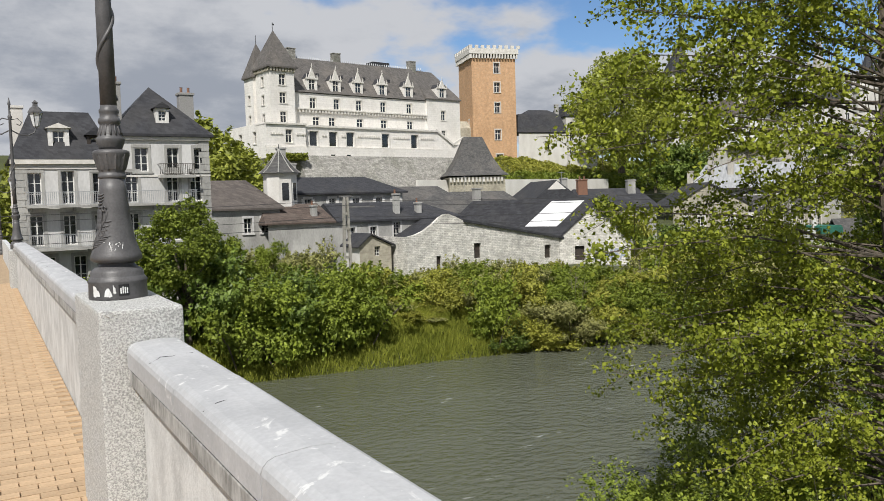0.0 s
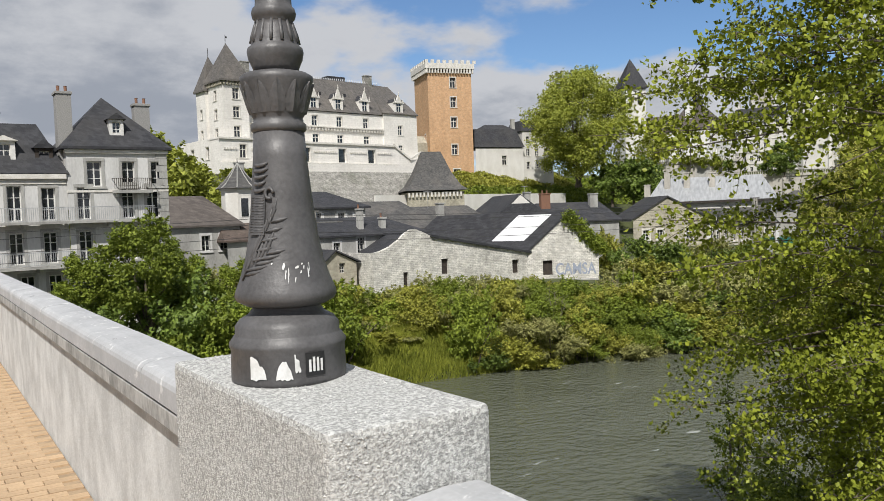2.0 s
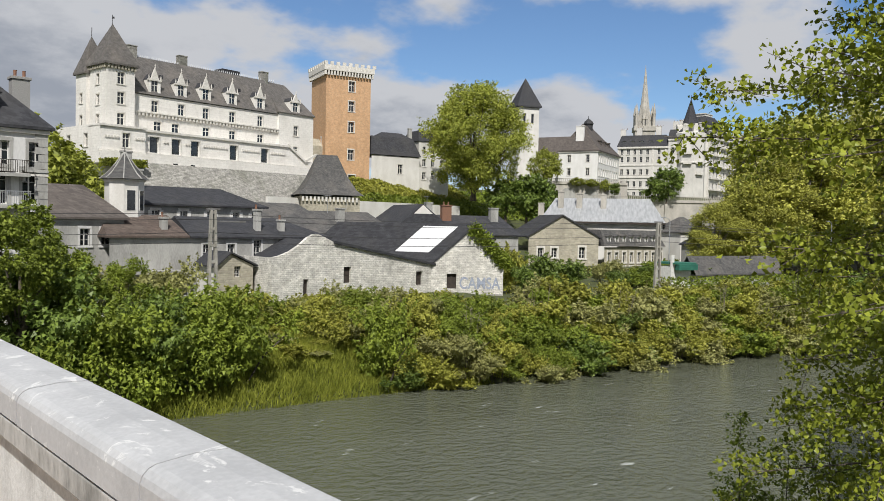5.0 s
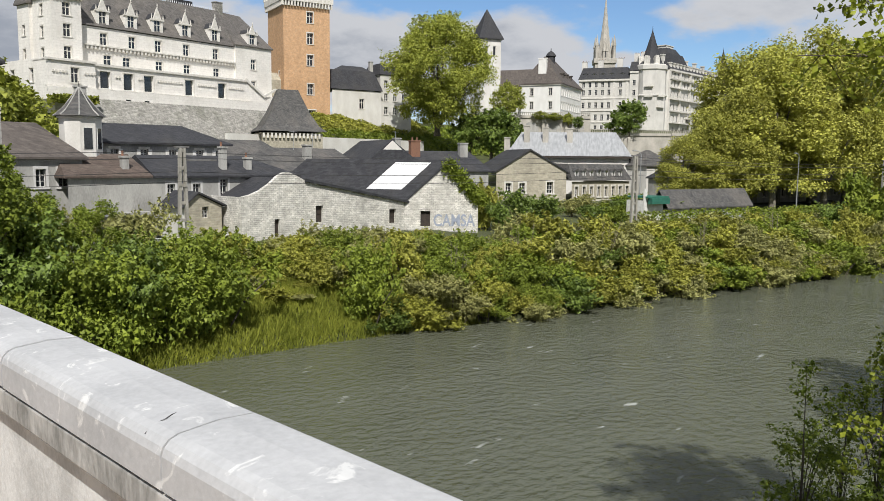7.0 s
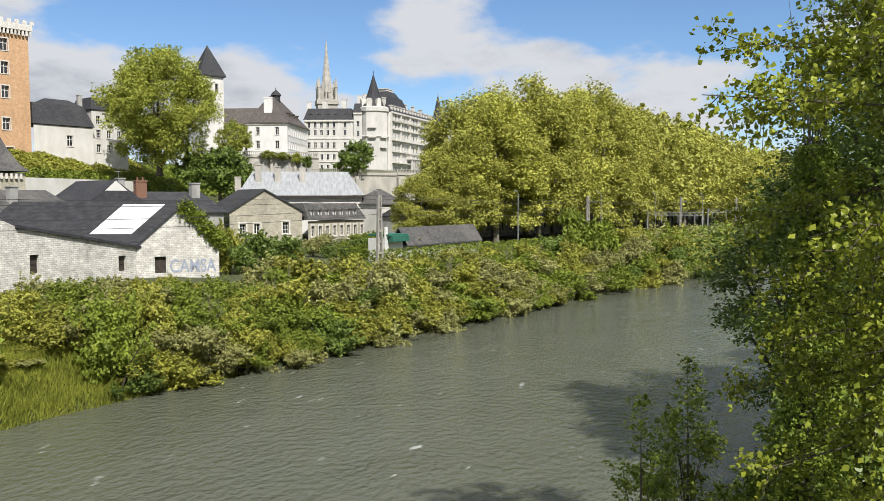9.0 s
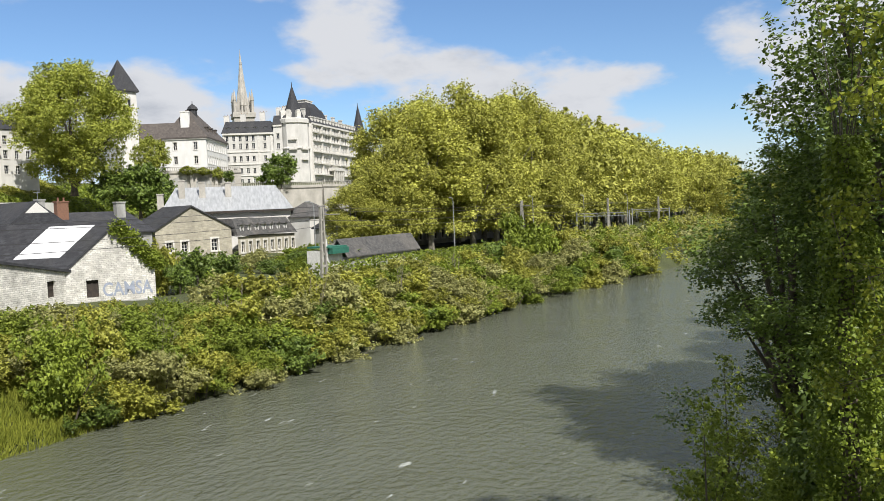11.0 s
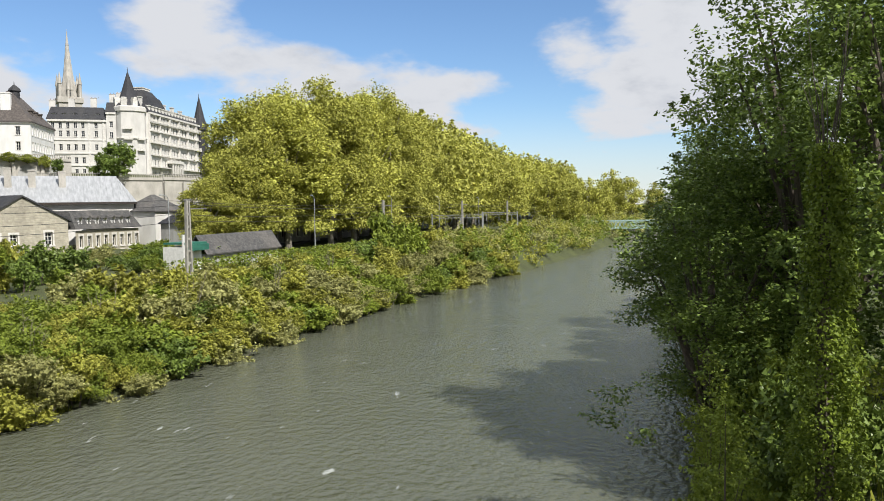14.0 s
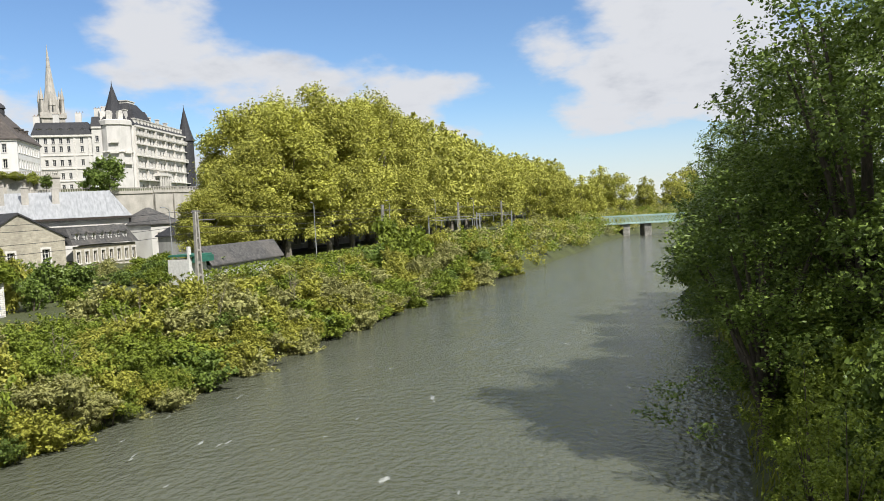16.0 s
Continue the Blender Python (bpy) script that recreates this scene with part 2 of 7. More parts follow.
SLATE = masonry("slate", (0.055, 0.056, 0.062), (0.034, 0.035, 0.040), (0.03, 0.03, 0.035), 0.28, 0.16, 0.7, dirt=(0.075, 0.072, 0.068), dirt_amount=0.5, bump=0.5)
OLDSLATE = masonry("weathered_slate", (0.12, 0.115, 0.11), (0.07, 0.07, 0.07), (0.06, 0.06, 0.06), 0.3, 0.18, 0.75, dirt=(0.17, 0.155, 0.14), dirt_amount=0.6, bump=0.5)
CASTLEROOF = masonry("brown_grey_slate", (0.150, 0.140, 0.132), (0.105, 0.098, 0.092), (0.08, 0.075, 0.07), 0.4, 0.3, 0.75, dirt=(0.19, 0.17, 0.15), dirt_amount=0.6, bump=0.5)
BROWNTILE = masonry("brown_tile", (0.13, 0.10, 0.085), (0.09, 0.07, 0.06), (0.04, 0.035, 0.03), 0.3, 0.2, 0.85, dirt=(0.15, 0.13, 0.11), dirt_amount=0.5)
RUBBLE = masonry("whitewashed_rubble", (0.73, 0.71, 0.66), (0.58, 0.56, 0.51), (0.36, 0.345, 0.31), 0.42, 0.17, 0.95, dirt=(0.26, 0.25, 0.23), dirt_amount=0.6, gap=0.075, bump=0.9, mottle=0.3)
TANRUBBLE = masonry("tan_rubble", (0.50, 0.46, 0.36), (0.38, 0.35, 0.28), (0.44, 0.41, 0.34), 0.42, 0.2, 0.95, dirt=(0.27, 0.25, 0.20), dirt_amount=0.5, gap=0.12, bump=0.8)
RAMPART = masonry("grey_rampart_stone", (0.40, 0.385, 0.35), (0.28, 0.27, 0.25), (0.24, 0.235, 0.21), 0.55, 0.25, 0.95, dirt=(0.15, 0.155, 0.12), dirt_amount=0.7, gap=0.1, bump=0.9, mottle=0.4)
ZINC = mat("zinc_sheet", (0.52, 0.53, 0.54), (0.36, 0.37, 0.38), 0.8, 14, 0.42, 0.2, metal=0.35, stretch=(3, 1, 1))
SKYLIGHT = mat("translucent_roof_sheet", (0.80, 0.81, 0.82), (0.68, 0.69, 0.70), 1.5, 18, 0.35, 0.15)
WHITEWASH = mat("fresh_whitewash", (0.80, 0.79, 0.765), (0.70, 0.69, 0.66), 0.6, 12, 0.9, 0.15, stretch=(1, 1, 0.5))
SPIRESTONE = mat("grey_spire_stone", (0.52, 0.49, 0.44), (0.36, 0.34, 0.30), 0.5, 6, 0.9, 0.4, stretch=(1, 1, 0.6))
BROWNSLATE = masonry("brown_slate", (0.125, 0.108, 0.098), (0.085, 0.074, 0.068), (0.06, 0.055, 0.05), 0.4, 0.3, 0.8, dirt=(0.15, 0.13, 0.115), dirt_amount=0.5, bump=0.4)
GLASS = mat("window_glass", (0.030, 0.034, 0.040), (0.015, 0.017, 0.02), 0.5, 3, 0.08, 0.0, spec=0.8)
WHITEWOOD = mat("white_painted_wood", (0.76, 0.75, 0.72), (0.6, 0.59, 0.56), 4, 30, 0.6, 0.1)
DARKWOOD = mat("dark_timber", (0.055, 0.042, 0.033), (0.03, 0.024, 0.02), 3, 30, 0.8, 0.3)
TERRACOTTA = mat("terracotta_pot", (0.26, 0.13, 0.08), (0.18, 0.10, 0.07), 5, 30, 0.85, 0.2)
BARK = mat("bark", (0.16, 0.13, 0.10), (0.07, 0.06, 0.048), 5, 30, 0.95, 0.8, dist=0.03, stretch=(1, 1, 0.3))
DRYSTEM = mat("dry_stem", (0.30, 0.26, 0.20), (0.17, 0.145, 0.11), 4, 30, 0.9, 0.2)
PLANEBARK = mat("plane_bark", (0.26, 0.235, 0.19), (0.11, 0.10, 0.08), 3, 20, 0.95, 0.6, dist=0.03)
MAST = mat("concrete_mast", (0.40, 0.38, 0.34), (0.26, 0.25, 0.22), 2, 25, 0.9, 0.3)
STEEL = mat("galvanised_steel", (0.50, 0.51, 0.52), (0.36, 0.37, 0.38), 2, 25, 0.5, 0.1, metal=0.5)
WIRE = mat("dark_wire", (0.05, 0.05, 0.05), (0.04, 0.04, 0.04), 2, 20, 0.7, 0)
GREENSTEEL = mat("green_bridge_paint", (0.36, 0.50, 0.46), (0.26, 0.36, 0.33), 0.6, 6, 0.6, 0.1)
SPRAY = mat("pale_blue_spray_paint", (0.36, 0.40, 0.50), (0.27, 0.30, 0.36), 3, 20, 0.8, 0.0)
PAPER = mat("torn_white_sticker", (0.75, 0.75, 0.74), (0.62, 0.62, 0.60), 30, 90, 0.7, 0.1)
BLACKTAPE = mat("black_sticker", (0.012, 0.012, 0.013), (0.02, 0.02, 0.02), 20, 60, 0.5, 0.0)
GREENAWN = mat("green_awning", (0.03, 0.16, 0.11), (0.02, 0.11, 0.08), 2, 20, 0.7, 0.1)
SOIL = mat("bank_ground", (0.085, 0.10, 0.030), (0.045, 0.052, 0.020), 0.35, 6, 0.95, 0.8, spots=0.8, dist=0.15, space="World")
LEAF_BUSH = leafmat("bush_leaf", (0.109, 0.163, 0.021), (0.295, 0.354, 0.050))
LEAF_YEL = leafmat("yellow_green_leaf", (0.210, 0.228, 0.036), (0.426, 0.420, 0.079))
LEAF_PLANE = leafmat("plane_tree_leaf", (0.247, 0.262, 0.047), (0.536, 0.531, 0.115))
LEAF_DARK = leafmat("dark_leaf", (0.070, 0.120, 0.024), (0.234, 0.312, 0.065), 0.36)
LEAF_NEAR = leafmat("alder_leaf", (0.146, 0.200, 0.019), (0.400, 0.437, 0.054), 0.4)
LEAF_IVY = leafmat("ivy_leaf", (0.085, 0.135, 0.016), (0.27, 0.34, 0.045), 0.4)
LEAF_OLIVE = leafmat("grey_green_leaf", (0.228, 0.234, 0.074), (0.456, 0.450, 0.174))
GRASS = leafmat("grass_blade", (0.143, 0.182, 0.024), (0.330, 0.347, 0.055), 0.7)
LEAF_LIME = leafmat("lime_tree_leaf", (0.192, 0.234, 0.038), (0.426, 0.450, 0.082))

WATER = bpy.data.materials.new("river_water")
WATER.use_nodes = True
n, l = WATER.node_tree.nodes, WATER.node_tree.links
p = n["Principled BSDF"]
gp = n.new("ShaderNodeNewGeometry")
m1, m2 = n.new("ShaderNodeMapping"), n.new("ShaderNodeMapping")
m1.inputs["Rotation"].default_value, m1.inputs["Scale"].default_value = (0, 0, radians(20)), (0.75, 1.0, 1)
m2.inputs["Rotation"].default_value, m2.inputs["Scale"].default_value = (0, 0, radians(-35)), (0.34, 1.0, 1)
l.new(gp.outputs["Position"], m1.inputs[0])
l.new(gp.outputs["Position"], m2.inputs[0])
r1, r2, r3 = (n.new("ShaderNodeTexNoise") for _ in range(3))
for q, s, d, src in ((r1, 2.9, 9, m1), (r2, 0.22, 3, m1), (r3, 1.5, 7, m2)):
    q.inputs["Scale"].default_value, q.inputs["Detail"].default_value = s, d
    l.new(src.outputs[0], q.inputs[0])
b1, b2 = n.new("ShaderNodeBump"), n.new("ShaderNodeBump")
b1.inputs["Strength"].default_value, b1.inputs["Distance"].default_value = 1.0, 0.19
b2.inputs["Strength"].default_value, b2.inputs["Distance"].default_value = 0.35, 0.9
l.new(r2.outputs[0], b2.inputs["Height"])
l.new(r1.outputs[0], b1.inputs["Height"])
l.new(b2.outputs[0], b1.inputs["Normal"])
l.new(b1.outputs[0], p.inputs["Normal"])
fm = n.new("ShaderNodeMapRange")
fm.inputs["From Min"].default_value, fm.inputs["From Max"].default_value, fm.inputs["To Max"].default_value = 0.685, 0.745, 0.6
l.new(r3.outputs[0], fm.inputs[0])
wc = n.new("ShaderNodeMix")
wc.data_type = "RGBA"
wc.inputs[6].default_value, wc.inputs[7].default_value = (0.102, 0.109, 0.078, 1), (0.5, 0.52, 0.48, 1)
l.new(fm.outputs[0], wc.inputs[0])
l.new(wc.outputs[2], p.inputs["Base Color"])
p.inputs["Roughness"].default_value, p.inputs["IOR"].default_value = 0.07, 1.33


# ---- building blocks ----
def finish(name, bm, material, smooth=False):
    me = bpy.data.meshes.new(name)
    bm.to_mesh(me)
    bm.free()
    me.materials.append(material)
    if smooth:
        me.polygons.foreach_set("use_smooth", [True] * len(me.polygons))
    return me


def part(name, bm, material, parent=None, label="", smooth=False):
    ob = new(name, finish(name, bm, material, smooth))
    ob.parent = parent
    return tagged(ob, label)


def mpart(name, me, parent, m=None, label=""):
    ob = new(name, me)
    ob.parent = parent
    if m is not None:
        ob.matrix_basis = m
    return tagged(ob, label)


def thing(name, label, category, m=None, group="", kind=""):
    ob = new(name)
    if m is not None:
        ob.matrix_basis = m
    return tagged(ob, label, category, group, kind)


def box(bm, x0, x1, y0, y1, z0, z1, bevel=0.0):
    r = bmesh.ops.create_cube(bm, size=1)["verts"]
    bmesh.ops.scale(bm, vec=(x1 - x0, y1 - y0, z1 - z0), verts=r)
    bmesh.ops.translate(bm, vec=((x0 + x1) / 2, (y0 + y1) / 2, (z0 + z1) / 2), verts=r)
    if bevel:
        es = {e for v in r for e in v.link_edges}
        bmesh.ops.bevel(bm, geom=list(es), offset=bevel, segments=2, affect="EDGES", profile=0.6)


def B(*boxes, bevel=0.0):
    bm = bmesh.new()
    for b in boxes:
        box(bm, *b, bevel=bevel)
    return bm


def poly(bm, pts):
    return bm.faces.new([bm.verts.new(p) for p in pts])


def solid(bm, profile, axis, a, b):
    """Extrude a closed (u, v) outline from a to b. axis 'y': points (u, a, v); axis 'x': points (a, u, v); 'z': (u, v, a)."""
    put = {"y": lambda u, v, w: (u, w, v), "x": lambda u, v, w: (w, u, v), "z": lambda u, v, w: (u, v, w)}[axis]
    lo = [bm.verts.new(put(u, v, a)) for u, v in profile]
    hi = [bm.verts.new(put(u, v, b)) for u, v in profile]
    k = len(profile)
    faces = [bm.faces.new(lo), bm.faces.new(hi)]
    for i in range(k):
        faces.append(bm.faces.new((lo[i], lo[(i + 1) % k], hi[(i + 1) % k], hi[i])))
    bmesh.ops.recalc_face_normals(bm, faces=faces)


def lathe(bm, profile, seg=24, cx=0.0, cy=0.0, z0=0.0, turn=0.0):
    rings = []
    for r, z in profile:
        rings.append([bm.verts.new((cx + r * math.cos(turn + 2 * math.pi * i / seg), cy + r * math.sin(turn + 2 * math.pi * i / seg), z0 + z)) for i in range(seg)])
    for a, b in zip(rings, rings[1:]):
        for i in range(seg):
            bm.faces.new((a[i], a[(i + 1) % seg], b[(i + 1) % seg], b[i]))
    bm.faces.new(list(reversed(rings[0])))
    bm.faces.new(rings[-1])


def tube(bm, pts, radii, seg=6):
    """A tapered tube through points."""
    pts = [Vector(q) for q in pts]
    rings = []
    for i, q in enumerate(pts):
        d = (pts[min(i + 1, len(pts) - 1)] - pts[max(i - 1, 0)]).normalized()
        u = d.orthogonal().normalized()
        v = d.cross(u)
        r = radii[i] if isinstance(radii, (list, tuple)) else radii
        rings.append([bm.verts.new(q + r * (math.cos(2 * math.pi * k / seg) * u + math.sin(2 * math.pi * k / seg) * v)) for k in range(seg)])
    for a, b in zip(rings, rings[1:]):
        best = min(range(seg), key=lambda s: (a[0].co - b[s].co).length)
        for k in range(seg):
            bm.faces.new((a[k], a[(k + 1) % seg], b[(k + 1 + best) % seg], b[(k + best) % seg]))
    bm.faces.new(list(reversed(rings[0])))
    bm.faces.new(rings[-1])


def facade(bm, p0, p1, z0, z1, holes=(), depth=0.28):
    """An upright wall from p0 to p1 (outside on the right), pierced by holes (s0, s1, z0, z1) with reveals."""
    p0, p1 = Vector((*p0, 0)), Vector((*p1, 0))
    d = p1 - p0
    length = d.length
    d.normalize()
    inn = Vector((-d.y, d.x, 0)) * depth
    xs = sorted({0.0, length, *[min(max(h[k], 0), length) for h in holes for k in (0, 1)]})
    zs = sorted({z0, z1, *[min(max(h[k], z0), z1) for h in holes for k in (2, 3)]})
    vs = {}

    def v(s, z, back=False):
        key = (round(s, 4), round(z, 4), back)
        if key not in vs:
            q = p0 + d * s + (inn if back else Vector())
            vs[key] = bm.verts.new((q.x, q.y, z))
        return vs[key]
    for a, b in zip(xs, xs[1:]):
        for c, e in zip(zs, zs[1:]):
            m, k = (a + b) / 2, (c + e) / 2
            if not any(h[0] < m < h[1] and h[2] < k < h[3] for h in holes):
                bm.faces.new((v(a, c), v(b, c), v(b, e), v(a, e)))
    for a, b, c, e in holes:
        ring = [(a, c), (b, c), (b, e), (a, e)]
        for i in range(4):
            q, r = ring[i], ring[(i + 1) % 4]
            bm.faces.new((v(*r), v(*q), v(*q, True), v(*r, True)))


WIN = {}


def window_meshes(w, h, kind, trim):
    """Frame with bars, pane and stone surround, shared by windows of one size."""
    key = (round(w, 2), round(h, 2), kind, trim.name if trim else "")
    if key in WIN:
        return WIN[key]
    f = min(0.09, w * 0.08)
    bm = B((-w / 2, -w / 2 + f, 0, 0.07, 0, h), (w / 2 - f, w / 2, 0, 0.07, 0, h), (-w / 2 + f, w / 2 - f, 0, 0.07, 0, f), (-w / 2 + f, w / 2 - f, 0, 0.07, h - f, h))
    if kind == "cross":
        for b in ((-f * 0.7, f * 0.7, -0.05, 0.06, f, h - f), (-w / 2 + f, -f * 0.7, -0.05, 0.06, h * 0.6, h * 0.6 + f * 1.3), (f * 0.7, w / 2 - f, -0.05, 0.06, h * 0.6, h * 0.6 + f * 1.3)):
            box(bm, *b)
    elif kind == "sash":
        box(bm, -f * 0.6, f * 0.6, 0.005, 0.06, f, h - f)
        for k in (1, 2):
            for sgn in (-1, 1):
                a, c = sorted((sgn * f * 0.6, sgn * (w / 2 - f)))
                box(bm, a, c, 0.01, 0.055, h * k / 3 - 0.02, h * k / 3 + 0.02)
    frame_me = finish("frame", bm, TRIM if kind == "cross" else WHITEWOOD)
    pane_me = finish("pane", B((-w / 2 + f * 0.5, w / 2 - f * 0.5, 0.03, 0.05, f * 0.5, h - f * 0.5)), GLASS)
    sur = None
    if trim:
        sur = finish("surround", B((-w / 2 - 0.2, w / 2 + 0.2, -0.30, -0.26, h + 0.003, h + 0.24), (-w / 2 - 0.25, w / 2 + 0.25, -0.38, -0.26, -0.16, -0.003),
                                   (-w / 2 - 0.2, -w / 2 - 0.003, -0.29, -0.26, 0, h), (w / 2 + 0.003, w / 2 + 0.2, -0.29, -0.26, 0, h)), trim)
    WIN[key] = (frame_me, pane_me, sur)
    return WIN[key]


def wall_with_windows(house, p0, p1, z0, z1, wins, material, kind="sash", trim=None, depth=0.28, name="wall", label=""):
    """wins: (s centre, sill z, width, height)."""
    bm = bmesh.new()
    facade(bm, p0, p1, z0, z1, [(s - w / 2, s + w / 2, z, z + h) for s, z, w, h in wins], depth)
    wall = part(name, bm, material, house, label)
    d = (Vector(p1) - Vector(p0)).normalized()
    ang = math.atan2(d.y, d.x)
    for s, z, w, h in wins:
        fr, pa, su = window_meshes(w, h, kind, trim)
        q = Vector(p0) + d * s
        off = Vector((-d.y, d.x)) * (depth - 0.02)
        m = Matrix.Translation((q.x + off.x, q.y + off.y, z)) @ Matrix.Rotation(ang, 4, "Z")
        win = mpart("window", fr, house, m)
        mpart("pane", pa, win)
        if su:
            mpart("surround", su, win, Matrix.Translation((0, 0.28 - depth, 0)))
    return wall


def hip(bm, x0, x1, y0, y1, z, ridge, zr, over=0.4, thick=0.18):
    """A hipped or gabled roof; ridge: (xa, ya, xb, yb)."""
    x0, x1, y0, y1 = x0 - over, x1 + over, y0 - over, y1 + over
    c = [bm.verts.new(q) for q in ((x0, y0, z), (x1, y0, z), (x1, y1, z), (x0, y1, z))]
    e = [bm.verts.new((q.co.x, q.co.y, z - thick)) for q in c]
    a, b = bm.verts.new((ridge[0], ridge[1], zr)), bm.verts.new((ridge[2], ridge[3], zr))
    along_x = abs(ridge[2] - ridge[0]) >= abs(ridge[3] - ridge[1])
    if along_x:
        bm.faces.new((c[0], c[1], b, a)); bm.faces.new((c[2], c[3], a, b)); bm.faces.new((c[3], c[0], a)); bm.faces.new((c[1], c[2], b))
    else:
        bm.faces.new((c[0], c[1], a)); bm.faces.new((c[2], c[3], b)); bm.faces.new((c[1], c[2], b, a)); bm.faces.new((c[3], c[0], a, b))
    for i in range(4):
        bm.faces.new((e[i], e[(i + 1) % 4], c[(i + 1) % 4], c[i]))
    bm.faces.new(list(reversed(e)))


def frustum(bm, x0, x1, y0, y1, z, ix, iy, zt, over=0.0):
    """A mansard slope: rectangle at z narrowing by ix, iy at zt, closed on top."""
    x0, x1, y0, y1 = x0 - over, x1 + over, y0 - over, y1 + over
    lo = [bm.verts.new(q) for q in ((x0, y0, z), (x1, y0, z), (x1, y1, z), (x0, y1, z))]
    hi = [bm.verts.new(q) for q in ((x0 + ix, y0 + iy, zt), (x1 - ix, y0 + iy, zt), (x1 - ix, y1 - iy, zt), (x0 + ix, y1 - iy, zt))]
    for i in range(4):
        bm.faces.new((lo[i], lo[(i + 1) % 4], hi[(i + 1) % 4], hi[i]))
    bm.faces.new(hi)
    bm.faces.new(list(reversed(lo)))


def chimney(house, x, y, z0, z1, w=0.9, d=0.7, material=None, pots=0):
    st = part("chimney", B((x - w / 2, x + w / 2, y - d / 2, y + d / 2, z0, z1), (x - w / 2 - 0.08, x + w / 2 + 0.08, y - d / 2 - 0.08, y + d / 2 + 0.08, z1 + 0.003, z1 + 0.18), bevel=0.015), material or GREYWALL, house)
    for k in range(pots):
        bm = bmesh.new()
        lathe(bm, [(0.12, 0), (0.13, 0.05), (0.10, 0.1), (0.11, 0.42), (0.13, 0.45)], 8, x - w * 0.25 + k * w * 0.5, y, z1 + 0.18)
        part("chimney_pot", bm, TERRACOTTA, st)


def dormer(house, x, y, z, w, h, depth, wall_mat, roof_mat, kind="cross", gable=0.9, finial=False):
    """A dormer whose front stands at y, with window, cheeks and a gabled cap."""
    bm = bmesh.new()
    facade(bm, (x - w / 2, y), (x + w / 2, y), z, z + h, [(w * 0.22, w * 0.78, z + 0.35, z + h - 0.2)], 0.2)
    for sx in (-1, 1):
        poly(bm, [(x + sx * w / 2, y, z), (x + sx * w / 2, y + depth, z), (x + sx * w / 2, y + depth, z + h), (x + sx * w / 2, y, z + h)])
    dm = part("dormer", bm, wall_mat, house)
    fr, pa, _ = window_meshes(w * 0.56, h - 0.55, kind, None)
    wi = mpart("window", fr, dm, Matrix.Translation((x, y + 0.18, z + 0.35)))
    bm = bmesh.new()
    o = 0.18
    if finial:
        solid(bm, [(x - w * 0.34, z + h), (x + w * 0.34, z + h), (x + w * 0.16, z + h + gable * 0.55), (x, z + h + gable), (x - w * 0.16, z + h + gable * 0.55)], "y", y - 0.12, y + 0.25)
        box(bm, x - w / 2 - o, x + w / 2 + o, y - 0.2, y + 0.3, z + h - 0.28, z + h - 0.003)
        part("gable", bm, TRIM, dm)
        bm = bmesh.new()
        solid(bm, [(x - w / 2 - 0.1, z + h), (x + w / 2 + 0.1, z + h), (x, z + h + gable * 0.6)], "y", y + 0.3, y + depth + 1.2)
        part("dormer_roof", bm, SLATE, dm)
    else:
        solid(bm, [(x - w / 2 - o, z + h), (x + w / 2 + o, z + h), (x, z + h + gable)], "y", y - 0.2, y + depth)
        part("gable_cap", bm, roof_mat, dm)
    part("pane", B((x - w * 0.26, x + w * 0.26, y + 0.21, y + 0.23, z + 0.38, z + h - 0.23)), GLASS, dm)
    if finial:
        bm = bmesh.new()
        lathe(bm, [(0.10, 0), (0.16, 0.15), (0.05, 0.3), (0.12, 0.5), (0.02, 0.9)], 6, x, y - 0.1, z + h + gable - 0.1)
        for sx in (-1, 1):
            lathe(bm, [(0.10, 0), (0.13, 0.2), (0.02, 0.9)], 6, x + sx * (w / 2), y - 0.08, z + h)
        part("finial", bm, TRIM, dm)


# ---- leaves ----
def leaf_mesh(name, centres, size, material, seed, outward=None, droop=0.25, aspect=0.62, fine=False, lift=0.25, face=0.7):
    """Many small leaves as one mesh: bent along the midrib, or (fine) single pointed blades for leaves seen from afar."""
    rng = np.random.default_rng(seed)
    k = len(centres)
    nrm = rng.normal(size=(k, 3))
    nrm[:, 2] = np.abs(nrm[:, 2]) + lift
    if outward is not None:
        nrm += outward * face
    nrm /= np.linalg.norm(nrm, axis=1)[:, None]
    u = np.cross(nrm, rng.normal(size=(k, 3)))
    u /= np.linalg.norm(u, axis=1)[:, None] + 1e-9
    v = np.cross(nrm, u)
    s = (size * rng.uniform(0.6, 1.35, k))[:, None]
    mid = nrm * s * droop
    if fine:
        pts = np.stack([centres - u * s, centres + u * s * 0.55 - v * s * aspect * 1.15, centres + u * s * 0.8 + v * s * aspect], 1)
        order = np.array([0, 1, 2])
    else:
        pts = np.stack([centres - u * s, centres + u * s * 0.1 - v * s * aspect - mid, centres + u * s, centres + u * s * 0.1 + v * s * aspect - mid], 1)
        order = np.array([0, 1, 2, 0, 2, 3])
    nv, nt = pts.shape[1], len(order) // 3
    me = bpy.data.meshes.new(name)
    me.vertices.add(nv * k)
    me.vertices.foreach_set("co", pts.ravel())
    me.loops.add(3 * nt * k)
    me.loops.foreach_set("vertex_index", (np.arange(k)[:, None] * nv + order).ravel())
    me.polygons.add(nt * k)
    me.polygons.foreach_set("loop_start", np.arange(nt * k) * 3)
    me.update(calc_edges=True)
    me.materials.append(material)
    return me


